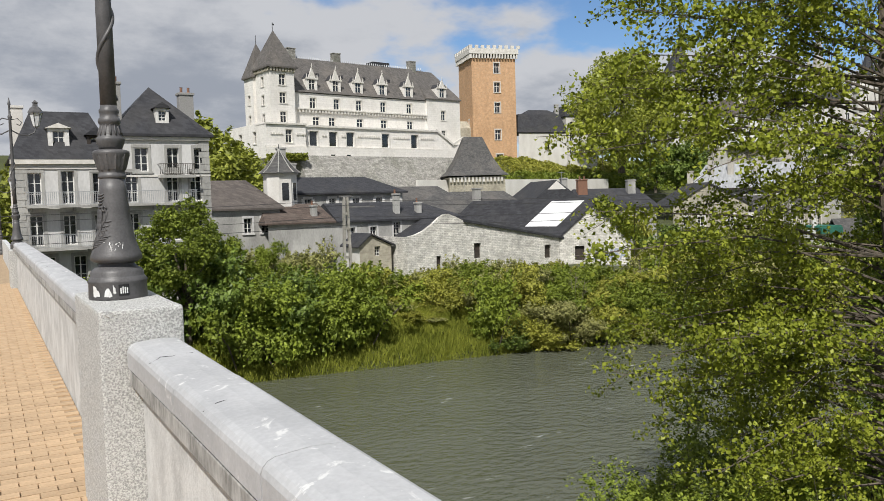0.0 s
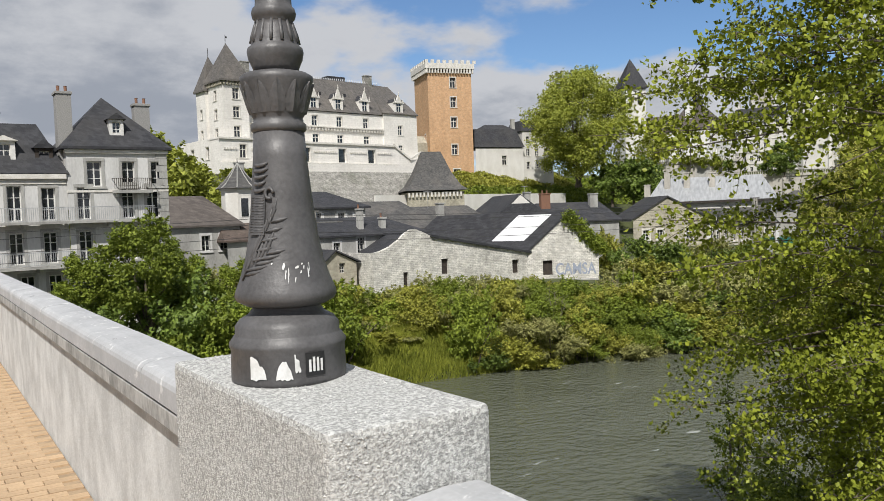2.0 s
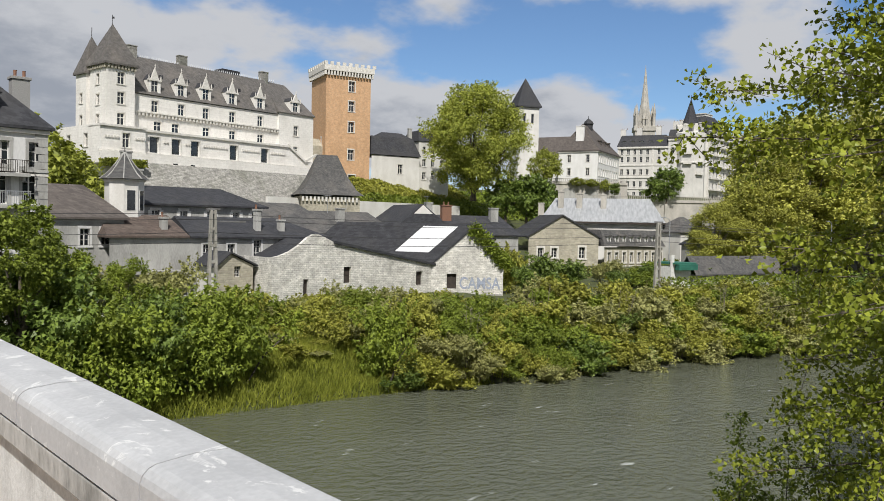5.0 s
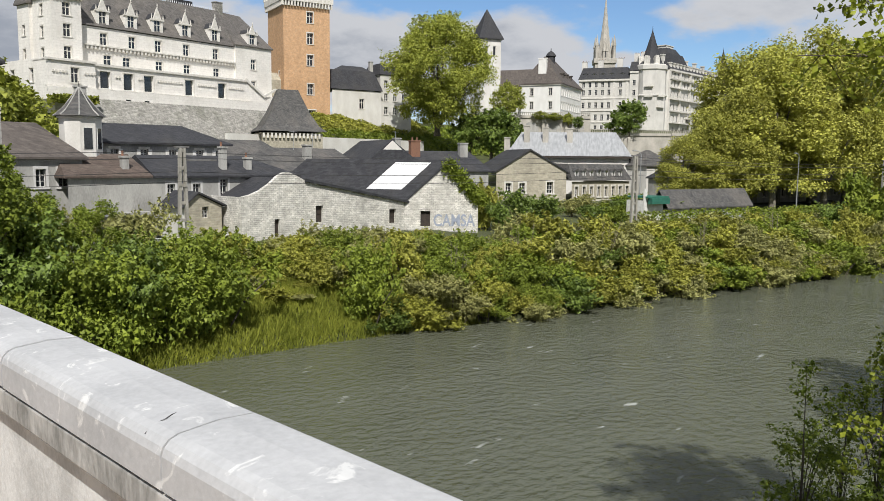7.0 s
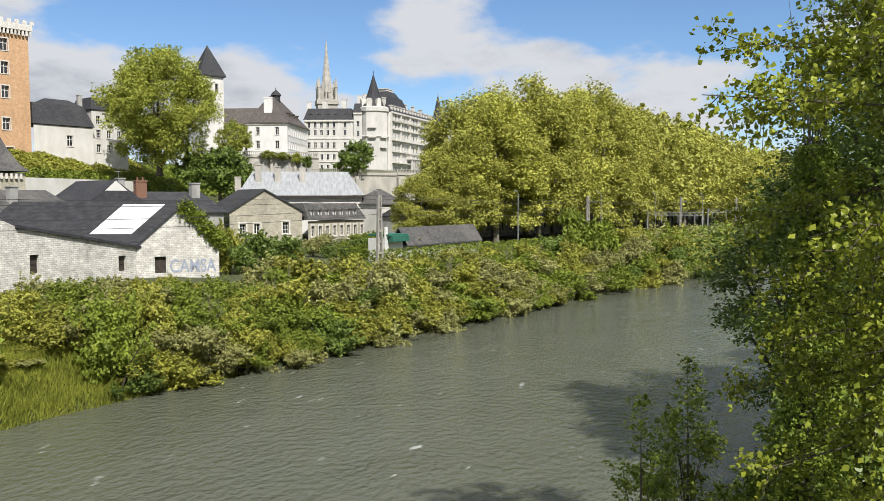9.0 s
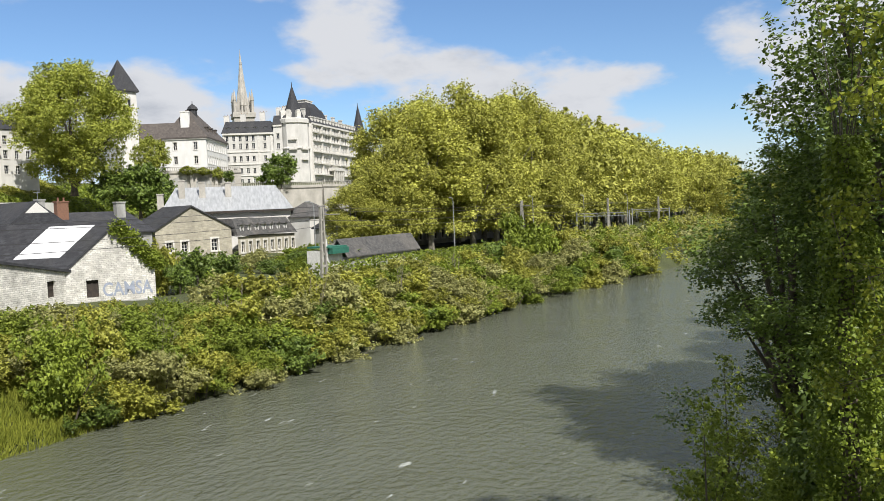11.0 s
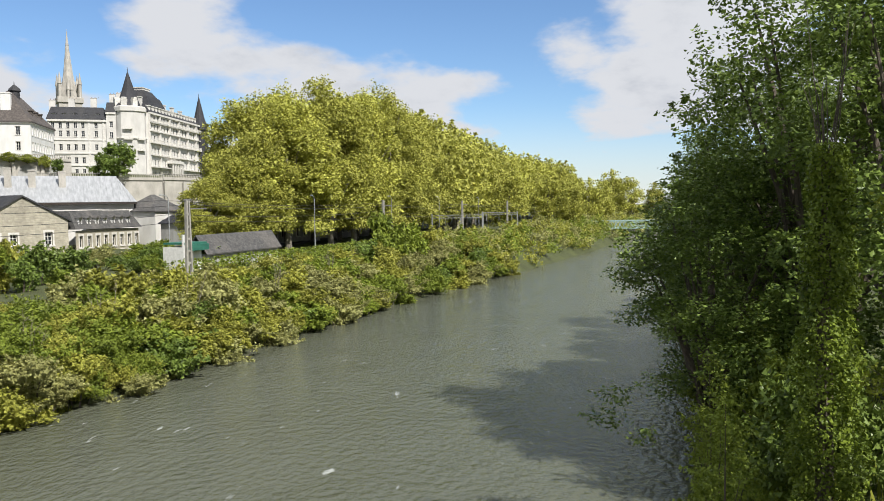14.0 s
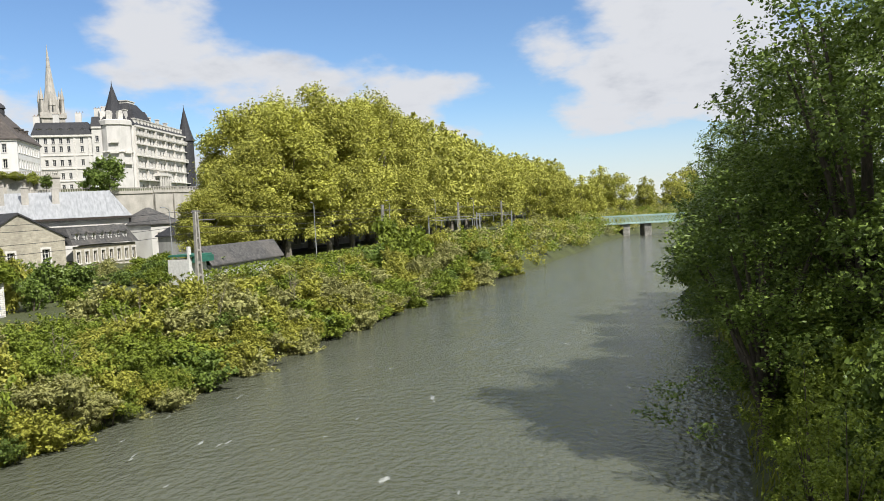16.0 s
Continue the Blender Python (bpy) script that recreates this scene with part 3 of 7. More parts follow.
def sprays(rng, st, en, arch, twigs, twig_len, leaves, scatter, droop, flat, bm):
    """Twigs with their leaves along one bough: draws the wood into bm and gives the leaf places."""
    out = []
    st, en = np.array(st, float), np.array(en, float)
    way = (en - st) / (np.linalg.norm(en - st) + 1e-6)
    squash = np.array([1, 1, flat])
    for _ in range(twigs):
        f = rng.uniform(0.25, 1.0) ** 0.8
        c = st + (en - st) * f + np.array([0, 0, arch * math.sin(math.pi * f)])
        d = way * 0.6 + rng.normal(size=3) * squash
        d /= np.linalg.norm(d)
        ln = twig_len * rng.uniform(0.45, 1.25)
        u = rng.random(leaves) ** 0.75
        p_ = c + d * (ln * u)[:, None] + rng.normal(size=(leaves, 3)) * scatter * squash
        p_[:, 2] -= droop * ln * u ** 2
        out.append(p_)
        tip = c + d * ln
        tip[2] -= droop * ln
        tube(bm, [Vector(c), Vector(tip)], [0.008, 0.003], 3)
    return out


def clump_points(rng, blobs, count, shell=0.5, shoot=0.35):
    """Points in uneven clumps, with shoots that stick out of them."""
    blobs = np.array(blobs, float)
    wgt = blobs[:, 3] ** 2
    pick = rng.choice(len(blobs), count, p=wgt / wgt.sum())
    d = rng.normal(size=(count, 3))
    d /= np.linalg.norm(d, axis=1)[:, None]
    lump = 1 + 0.28 * np.sin(d[:, 0] * 7 + pick) * np.sin(d[:, 1] * 6 + pick * 2.1) + 0.2 * np.sin(d[:, 2] * 9 + pick * 1.3)
    r = blobs[pick, 3] * lump * (1 - shell * rng.random(count) ** 1.3)
    pts = blobs[pick, :3] + d * r[:, None] * np.array([1, 1, 0.85])
    k = int(count * shoot)
    if k:
        n_sh = max(8, k // 26)
        b = rng.choice(len(blobs), n_sh, p=wgt / wgt.sum())
        sd = rng.normal(size=(n_sh, 3))
        sd[:, 2] = np.abs(sd[:, 2]) * 0.9 + 0.1
        sd /= np.linalg.norm(sd, axis=1)[:, None]
        base = blobs[b, :3] + sd * blobs[b, 3][:, None] * 0.8
        ln = blobs[b, 3] * rng.uniform(0.25, 0.95, n_sh)
        w = rng.integers(0, n_sh, k)
        f = rng.random(k)
        spread = blobs[b, 3][w] * 0.13 * (1 - 0.6 * f)
        pts[:k] = base[w] + sd[w] * (ln[w] * f)[:, None] + rng.normal(size=(k, 3)) * spread[:, None]
        d[:k] = sd[w]
    return pts, d


def crown_blobs(rng, rx, ry, z0, z1, n, r0, r1, top=1.0):
    """Clumps spread over an egg-shaped crown."""
    out = []
    for _ in range(n):
        d = rng.normal(size=3)
        d /= np.linalg.norm(d)
        f = rng.uniform(0.45, 0.95)
        zc = (z0 + z1) / 2 + d[2] * f * (z1 - z0) / 2
        nar = 1.0 - 0.35 * top * max(0, (zc - (z0 + z1) / 2) / ((z1 - z0) / 2))
        out.append((d[0] * f * rx * nar, d[1] * f * ry * nar, zc, rng.uniform(r0, r1)))
    return out


def tree_parts(name, label, category, seed, height, trunk_r, rx, ry, z0, count, size, leaf, bark, n_blobs, r0, r1, limbs=7, group="", lean=(0, 0), fine=True, shoot=0.35, skirt=0):
    """A tree at the origin: tapered trunk with limbs, crown of leaves."""
    rng = np.random.default_rng(seed)
    t = thing(name, label, category, group=group)
    blobs = crown_blobs(rng, rx, ry, z0, height, n_blobs, r0, r1)
    for _ in range(skirt):
        a_, f_ = rng.uniform(0, 6.28), rng.uniform(0.75, 1.0)
        blobs.append((rx * f_ * math.cos(a_), ry * f_ * math.sin(a_), z0 + (height - z0) * rng.uniform(0.02, 0.4), rng.uniform(r0, r1) * 0.85))
    bm = bmesh.new()
    zc = z0 + (height - z0) * 0.55
    arms = []
    tube(bm, [(0, 0, -0.6), (0.03 * height * lean[0] * 0.2, 0, z0 * 0.5), (lean[0] * 0.5, lean[1] * 0.5, z0), (lean[0], lean[1], zc)], [trunk_r * 1.3, trunk_r, trunk_r * 0.85, trunk_r * 0.35], 9)
    for k in range(min(limbs, len(blobs))):
        b = blobs[k]
        st = Vector((lean[0] * 0.5, lean[1] * 0.5, z0 * rng.uniform(0.75, 1.05)))
        en = Vector(b[:3])
        md = st.lerp(en, 0.5) + Vector((0, 0, 0.12 * (en - st).length))
        lb = bmesh.new()
        tube(lb, [st, md, en], [trunk_r * 0.5, trunk_r * 0.3, trunk_r * 0.1], 6)
        arms.append(lb)
    tk = part("trunk", bm, bark, t)
    for lb in arms:
        part("limb", lb, bark, tk)
    pts, d = clump_points(rng, blobs, count, 0.5, shoot)
    mpart("crown", leaf_mesh("crown", pts, size, leaf, seed + 1, d, fine=fine), t)
    return t


# ---- ground, river ----
WATER_Z = -8.3
NX = [-400, -60, 14, 30, 40, 52, 67, 80, 93, 118, 150, 193, 260, 420, 900]
NY = [75, 70, 67.4, 65.4, 63, 61, 58, 55.3, 52, 44, 36, 25.5, 4, -60, -300]
SX = [-400, -60, 0, 14, 26, 40, 55, 70, 78, 84, 90, 120, 193, 260, 420, 900]
SY = [45, 42, 39.5, 38.2, 36.2, 33.5, 31, 29.2, 29.8, 28.2, 22, 10, -6, -30, -100, -340]


HILLX = [-50, 60, 98, 112, 150, 180, 204, 220, 255, 356, 700]
HILLY = [162, 170, 176, 170, 176, 178, 164, 154, 142, 125, 100]


def ground_z(x, y):
    north, south = np.interp(x, NX, NY), np.interp(x, SX, SY)
    d = y - north
    zn = np.interp(d, [-8, -0.3, 0.4, 3.5, 7, 4000], [-11, -9, -8.0, -6.2, -5.5, -5.3])
    rel = y - np.interp(x, HILLX, HILLY)
    hill = np.interp(rel, [-70, -8, -1, 0, 6, 16, 30, 300], [0, 1.5, 3.0, 8.0, 12.0, 17.5, 18.0, 20])
    zn = zn + np.where(d > 30, hill, 0)
    e = south - y
    zs = np.interp(e, [-8, -0.3, 0.4, 3, 6, 200], [-11, -9, -7.9, -6.0, -5.0, -4.5])
    return np.where(y > (north + south) / 2, zn, zs)


xs = np.concatenate([np.linspace(-900, -60, 12), np.arange(-50, 130, 2.0), np.arange(132, 300, 5.0), np.linspace(310, 2600, 24)])
ys = np.concatenate([np.linspace(-2200, -60, 14), np.arange(-50, 110, 1.5), np.arange(112, 260, 5.0), np.linspace(270, 2600, 20)])
gx, gy = np.meshgrid(xs, ys)
gz = ground_z(gx, gy)
rng = np.random.default_rng(5)
gz = gz + np.where(gz > -7.5, rng.normal(0, 0.12, gz.shape), 0)
nx_, ny_ = len(xs), len(ys)
quads = [(j * nx_ + i, j * nx_ + i + 1, (j + 1) * nx_ + i + 1, (j + 1) * nx_ + i) for j in range(ny_ - 1) for i in range(nx_ - 1)]
me = bpy.data.meshes.new("ground")
me.from_pydata(np.stack([gx, gy, gz], -1).reshape(-1, 3).tolist(), [], quads)
me.materials.append(SOIL)
me.polygons.foreach_set("use_smooth", [True] * len(me.polygons))
tagged(new("ground", me), "overgrown river banks rising to a wooded hill", "ground", kind="structure")
bm = bmesh.new()
poly(bm, [(-400, -400, WATER_Z), (900, -400, WATER_Z), (900, 90, WATER_Z), (-400, 90, WATER_Z)])
tagged(part("water", bm, WATER), "murky grey-green river with small ripples", "river", kind="structure")

# ---- the bridge under the camera ----
bm = B((-9.0, 1.30, -60, 58, -1.2, -0.16))
tagged(part("bridge_deck", bm, CONCRETE), "concrete deck of the road bridge", "bridge deck", kind="structure")
tagged(part("road", B((-8.6, -2.30, -60, 58, -0.157, -0.10)), ASPHALT), "worn asphalt carriageway on the bridge", "road", kind="structure")
tagged(part("kerb", B((-2.297, -2.0, -60, 58, -0.157, 0.0), bevel=0.015), KERB), "pale granite kerb beside the pavement", "kerb", kind="structure")
pavement = tagged(part("pavement", B((-1.997, 1.124, -60, 58, -0.157, -0.012)), PAVEBED), "ochre clay brick pavement beside the parapet", "pavement", kind="structure")

WALL_X = 1.127
wall = tagged(part("wall_parapet", B((WALL_X, 1.262, -60, 27.148, -0.157, 0.833), (WALL_X, 1.262, 28.16, 43.2, -0.157, 0.833), (WALL_X, 1.262, 44.6, 58, -0.157, 0.70)), CONCRETE),
              "worn grey concrete parapet wall along the pavement", "parapet", kind="structure")
part("band", B((1.071, 1.295, -60, 27.148, 0.835, 0.908), (1.071, 1.295, 28.16, 43.2, 0.835, 0.908), bevel=0.006), BAND, wall, "stained grey band under the coping")
# recessed strip; its near-black colour paints the shadow line below the coping
part("groove", B((1.09, 1.27, -60, 27.148, 0.909, 0.920), (1.09, 1.27, 28.16, 43.2, 0.909, 0.920)), CRACK, wall, "recessed joint, its shadow line painted dark")


def coping_mesh(length):
    bm = bmesh.new()
    prof = [(1.066, 0.921), (1.066, 0.995), (1.072, 1.012), (1.085, 1.026), (1.105, 1.034), (1.20, 1.043), (1.285, 1.039), (1.305, 1.028), (1.318, 1.005), (1.318, 0.921)]
    solid(bm, prof, "y", 0.004, length - 0.004)
    return finish("coping_stone", bm, COPING)


COP = coping_mesh(1.03)
for y0, k in ((28.16, 14), (27.148 - 1.03 * 22, 22)):
    for i in range(k):
        mpart("coping_stone", COP, wall, Matrix.Translation((0, y0 + i * 1.03, random.uniform(-0.003, 0.003))))
# hairline cracks on the coping
for y0, ang in ((26.62, 0.25), (30.0, 0.35), (33.4, 0.3), (25.7, 0.3)):
    bm = bmesh.new()
    q, last = Vector((1.075, y0, 1.020)), None
    pts = []
    for s in range(9):
        pts.append((1.075 + s * 0.024, y0 + s * 0.024 * ang + random.uniform(-0.012, 0.012), 1.018 + min(0.020, s * 0.01)))
    tube(bm, pts, [0.0008, 0.0015, 0.001, 0.0016, 0.001, 0.0014, 0.001, 0.001, 0.0006], 4)
    part("crack", bm, CRACK, wall)


def pedestal(m, height, label):
    t = thing("lamp_pedestal", label, "pedestal", m, "lamp pedestals on the parapet")
    bm = B((-0.192, 0.192, -0.535, 0.535, -1.35, height), bevel=0.018)
    bmesh.ops.subdivide_edges(bm, edges=bm.edges[:], cuts=3, use_grid_fill=True)
    for v in bm.verts:
        v.co += Vector((noise.noise(v.co * 9), noise.noise(v.co * 9 + Vector((5, 1, 2))), noise.noise(v.co * 9 + Vector((1, 7, 3))))) * 0.004
    blk = part("block", bm, PEBBLE, t)
    if height > 1:
        g = np.random.default_rng(12)
        pv, pf_ = [], []
        for _ in range(2600):
            face = g.integers(0, 3)
            a, b = g.uniform(-1, 1), g.uniform(0, 1)
            q = {0: (-0.191, a * 0.52, 1.18 * b), 1: (a * 0.165, -0.534, 1.18 * b), 2: (a * 0.165, (2 * b - 1) * 0.52, height - 0.001)}[int(face)]
            r = g.uniform(0.002, 0.0045)
            k0 = len(pv)
            pv += [(q[0] + sx * r, q[1] + sy * r * g.uniform(0.7, 1.3), q[2] + sz * r) for sx, sy, sz in ((1, 0, 0), (-1, 0, 0), (0, 1, 0), (0, -1, 0), (0, 0, 1), (0, 0, -1))]
            pf_ += [(k0 + i0, k0 + i1, k0 + i2) for i0, i1, i2 in ((0, 2, 4), (2, 1, 4), (1, 3, 4), (3, 0, 4), (2, 0, 5), (1, 2, 5), (3, 1, 5), (0, 3, 5))]
        pm = bpy.data.meshes.new("grit")
        pm.from_pydata(pv, [], pf_)
        pm.materials.append(PEBBLE)
        tagged(mpart("grit", pm, blk), kind="stuff")
    return t


pedestal(pose(1.142, 27.695, 0), 1.188, "rough pebbledash concrete pedestal carrying a street lamp")
pedestal(pose(1.185, 43.9, -0.05), 0.90, "rough concrete pedestal at the end of the parapet")


def street_lamp(m, full):
    t = thing("street_lamp", "ornate dark grey cast-iron street lamp on the parapet", "street lamp", m, "street lamps on the bridge")
    seg = 32 if full else 16
    bm = bmesh.new()
    lathe(bm, [(0.146, 0), (0.148, 0.012), (0.146, 0.085), (0.150, 0.092), (0.150, 0.10), (0.137, 0.118), (0.134, 0.122), (0.134, 0.142), (0.122, 0.158), (0.098, 0.172), (0.088, 0.186), (0.088, 0.192)], seg)
    part("plinth", bm, IRON, t, smooth=True)
    bm = bmesh.new()
    lathe(bm, [(0.10, 0.192), (0.125, 0.205), (0.131, 0.218), (0.128, 0.232), (0.116, 0.262), (0.101, 0.31), (0.091, 0.36), (0.082, 0.43), (0.075, 0.50), (0.069, 0.57), (0.065, 0.635)], seg)
    part("bell", bm, IRON, t, smooth=True)
    bm = bmesh.new()
    lathe(bm, [(0.065, 0.636), (0.071, 0.642), (0.071, 0.655), (0.064, 0.662), (0.063, 0.672), (0.067, 0.678), (0.073, 0.70), (0.085, 0.745), (0.093, 0.765), (0.093, 0.777), (0.08, 0.785), (0.058, 0.79)], seg)
    cap = part("capital", bm, IRON, t, smooth=True)
    for k in range(12):
        a = 2 * math.pi * k / 12
        bm = bmesh.new()
        c, s = math.cos(a), math.sin(a)
        blade = []
        for f, wd, lift in ((0.0, 0.016, 0.001), (0.3, 0.021, 0.002), (0.6, 0.018, 0.002), (0.85, 0.010, 0.002), (1.0, 0.002, 0.001)):
            zz = 0.682 + 0.078 * f
            rr = float(np.interp(zz, [0.678, 0.70, 0.745, 0.765], [0.067, 0.073, 0.085, 0.093])) + lift
            blade.append([bm.verts.new(((rr + h_) * c - q * wd * s, (rr + h_) * s + q * wd * c, zz)) for q, h_ in ((-1, -0.002), (-0.45, 0.0005), (0, 0.004), (0.45, 0.0005), (1, -0.002))])
        for lo, hi in zip(blade, blade[1:]):
            for q in range(4):
                bm.faces.new((lo[q], lo[q + 1], hi[q + 1], hi[q]))
        part("acanthus_leaf", bm, IRON, cap)
    bm = bmesh.new()
    lathe(bm, [(0.056, 0.79), (0.060, 0.802), (0.069, 0.822), (0.072, 0.840), (0.070, 0.850), (0.062, 0.856), (0.060, 0.866), (0.055, 0.885), (0.049, 0.905), (0.046, 0.918), (0.054, 0.926), (0.057, 0.938), (0.054, 0.950), (0.047, 0.957), (0.046, 0.975), (0.050, 0.985), (0.050, 0.996), (0.043, 1.004), (0.041, 1.02)], seg)
    knop = part("knop", bm, IRON, t, smooth=True)
    for k in range(14):
        a = 2 * math.pi * k / 14
        bm = bmesh.new()
        tube(bm, [(r_ * math.cos(a), r_ * math.sin(a), z_) for r_, z_ in ((0.061, 0.862), (0.056, 0.882), (0.050, 0.902), (0.046, 0.917))], [0.005, 0.0055, 0.005, 0.004], 5)
        part("flute", bm, IRON, knop, smooth=True)
    bm = bmesh.new()
    lathe(bm, [(0.041, 1.02), (0.040, 1.5), (0.034, 2.1), (0.03, 2.95), (0.045, 2.98), (0.045, 3.03), (0.025, 3.06), (0.02, 3.25), (0.035, 3.3), (0.005, 3.45)], seg)
    shaft = part("shaft", bm, IRON, t, smooth=True)
    for j in range(2):
        bm = bmesh.new()
        tube(bm, [((0.041) * math.cos(a), 0.041 * math.sin(a), 1.05 + 0.45 * a / (2 * math.pi)) for a in np.linspace(j * math.pi, j * math.pi + 4 * math.pi, 40)], 0.011, 5)
        part("garland", bm, IRON, shaft, smooth=True)
    for sx in (-1, 1):
        bm = bmesh.new()
        tube(bm, [(0, 0, 2.72), (sx * 0.18, 0, 2.62), (sx * 0.36, 0, 2.60), (sx * 0.5, 0, 2.68), (sx * 0.54, 0, 2.80)], 0.017, 6)
        tube(bm, [(sx * 0.03, 0, 2.95), (sx * 0.16, 0, 2.98), (sx * 0.24, 0, 2.90), (sx * 0.20, 0, 2.82), (sx * 0.13, 0, 2.86)], 0.012, 6)
        arm = part("arm", bm, IRON, t)
        bm = bmesh.new()
        lathe(bm, [(0.05, 2.80), (0.07, 2.82), (0.13, 3.10), (0.14, 3.12)], 6, sx * 0.54, 0)
        part("lantern_glass", bm, SKYLIGHT, arm, "milky lantern glass")
        bm = bmesh.new()
        lathe(bm, [(0.17, 3.12), (0.16, 3.16), (0.11, 3.24), (0.06, 3.28), (0.05, 3.34), (0.07, 3.36), (0.015, 3.42)], 6, sx * 0.54, 0)
        for k in range(6):
            a = 2 * math.pi * k / 6
            tube(bm, [(sx * 0.54 + 0.06 * math.cos(a), 0.06 * math.sin(a), 2.80), (sx * 0.54 + 0.145 * math.cos(a), 0.145 * math.sin(a), 3.12)], 0.008, 4)
        part("lantern_cage", bm, IRON, arm)
    return t


lamp = street_lamp(pose(1.124, 27.75, 1.186, 0, 0, 8), True)
copy_thing(lamp, pose(1.185, 43.9, 0.86, 0, 0, 8))
copy_thing(lamp, pose(1.16, 61.5, -0.02, 0, 0, 8))
tagged(part("pavement", B((-9, 1.5, 58, 90, -3.0, -0.02)), PAVEBED), "paved bridgehead beyond the parapet", "pavement", kind="structure")


def on_bell(a, z, out=0.004):
    """A point on the lamp's bell at an angle (degrees) and height."""
    r = np.interp(z, [0.0, 0.085, 0.232, 0.262, 0.31, 0.36, 0.43, 0.50, 0.57, 0.635], [0.147, 0.147, 0.128, 0.116, 0.101, 0.091, 0.082, 0.075, 0.069, 0.065]) + out
    return (r * math.cos(radians(a)), r * math.sin(radians(a)), z)


# relief on the bell: plaque, scroll and olive sprigs
FACE = 218.0
SIDE = FACE - 12.0


def patch(bm, a0, a1, z0, z1, out, steps=5):
    g = [[bm.verts.new(on_bell(a, z, out)) for a in np.linspace(a0, a1, steps)] for z in np.linspace(z0, z1, steps)]
    for r, q in zip(g, g[1:]):
        for k in range(steps - 1):
            bm.faces.new((r[k], r[k + 1], q[k + 1], q[k]))


bm = bmesh.new()
patch(bm, SIDE - 28, SIDE + 4, 0.375, 0.475, 0.006)
for z in np.linspace(0.382, 0.468, 14):
    tube(bm, [on_bell(SIDE - 26, z, 0.0065), on_bell(SIDE - 12, z, 0.0065), on_bell(SIDE + 2, z, 0.0065)], 0.0012, 4)
part("plaque", bm, IRON, lamp, smooth=True)
bm = bmesh.new()
for z, w in ((0.486, 36), (0.503, 30), (0.520, 38), (0.536, 42), (0.550, 40)):
    tube(bm, [on_bell(SIDE - 12 - w / 2, z + 0.005, 0.001), on_bell(SIDE - 12 - w / 4, z, 0.003), on_bell(SIDE - 12, z - 0.002, 0.004), on_bell(SIDE - 12 + w / 4, z, 0.003), on_bell(SIDE - 12 + w / 2, z + 0.005, 0.001)], [0.002, 0.005, 0.0055, 0.005, 0.002], 6)
tube(bm, [on_bell(SIDE + 12 + 7 * math.cos(a), 0.478 + 0.013 * math.sin(a), 0.006) for a in np.linspace(0, 5.2, 12)], 0.0045, 5)
part("scroll", bm, IRON, lamp, smooth=True)
bm = bmesh.new()
for (a0, z0), (a1, z1), w in (((SIDE - 30, 0.285), (SIDE + 22, 0.43), 6), ((SIDE - 28, 0.275), (SIDE + 16, 0.34), 5)):
    for k in range(w):
        f = k / w
        a, z = a0 + (a1 - a0) * f, z0 + (z1 - z0) * f
        for sg in (-1, 1):
            da, dz = 20 - 8 * sg, 0.036 + 0.026 * sg
            rib = []
            for q, wd in ((0.0, 0.001), (0.3, 0.006), (0.65, 0.006), (1.0, 0.0005)):
                rib.append([bm.verts.new(on_bell(a + da * q - e * wd * 260, z + dz * q + e * wd * 0.7, 0.001 + (0.007 * math.sin(math.pi * (0.15 + 0.8 * q)) if e == 0 else 0))) for e in (-1, 0, 1)])
            for lo, hi in zip(rib, rib[1:]):
                for e in (0, 1):
                    bm.faces.new((lo[e], lo[e + 1], hi[e + 1], hi[e]))
tube(bm, [on_bell(SIDE - 30, 0.262, 0.002), on_bell(SIDE - 6, 0.35, 0.003), on_bell(SIDE + 22, 0.44, 0.002)], 0.0028, 5)
part("olive_sprig", bm, IRON, lamp, smooth=True)
# torn stickers and scratches on the plinth
for shape, (a0, a1, z0, z1, m) in enumerate(((FACE - 17, FACE + 0, 0.018, 0.078, PAPER), (FACE + 9, FACE + 25, 0.018, 0.07, PAPER), (FACE + 27, FACE + 32, 0.035, 0.085, PAPER), (FACE + 37, FACE + 57, 0.025, 0.083, BLACKTAPE))):
    bm = bmesh.new()
    k = 9
    angs = np.linspace(a0, a1, k)
    ragged = m is PAPER
    low = [bm.verts.new(on_bell(a, z0 + (random.uniform(0, 0.006) if ragged else 0), 0.0032)) for a in angs]
    high = [bm.verts.new(on_bell(a + (random.uniform(-0.6, 0.6) if ragged else 0), z0 + (z1 - z0) * ((1.0 - 0.75 * (i / (k - 1)) ** 1.5 + random.uniform(-0.12, 0.12) if shape in (0, 2) else 0.25 + 0.75 * math.sin(math.pi * (i + 0.6) / k) ** 2 + random.uniform(-0.1, 0.1)) if ragged else 1), 0.0032)) for i, a in enumerate(angs)]
    for i in range(k - 1):
        bm.faces.new((low[i], low[i + 1], high[i + 1], high[i]))
    part("sticker", bm, m, lamp, "torn white sticker" if ragged else "black sticker with pale bars")
bm = bmesh.new()
for k, (a, h) in enumerate(((40, 0.030), (44, 0.036), (48, 0.034), (52, 0.030))):
    patch(bm, FACE + a, FACE + a + 2.4, 0.036, 0.036 + h, 0.0042, 2)
part("sticker_bar", bm, PAPER, lamp)
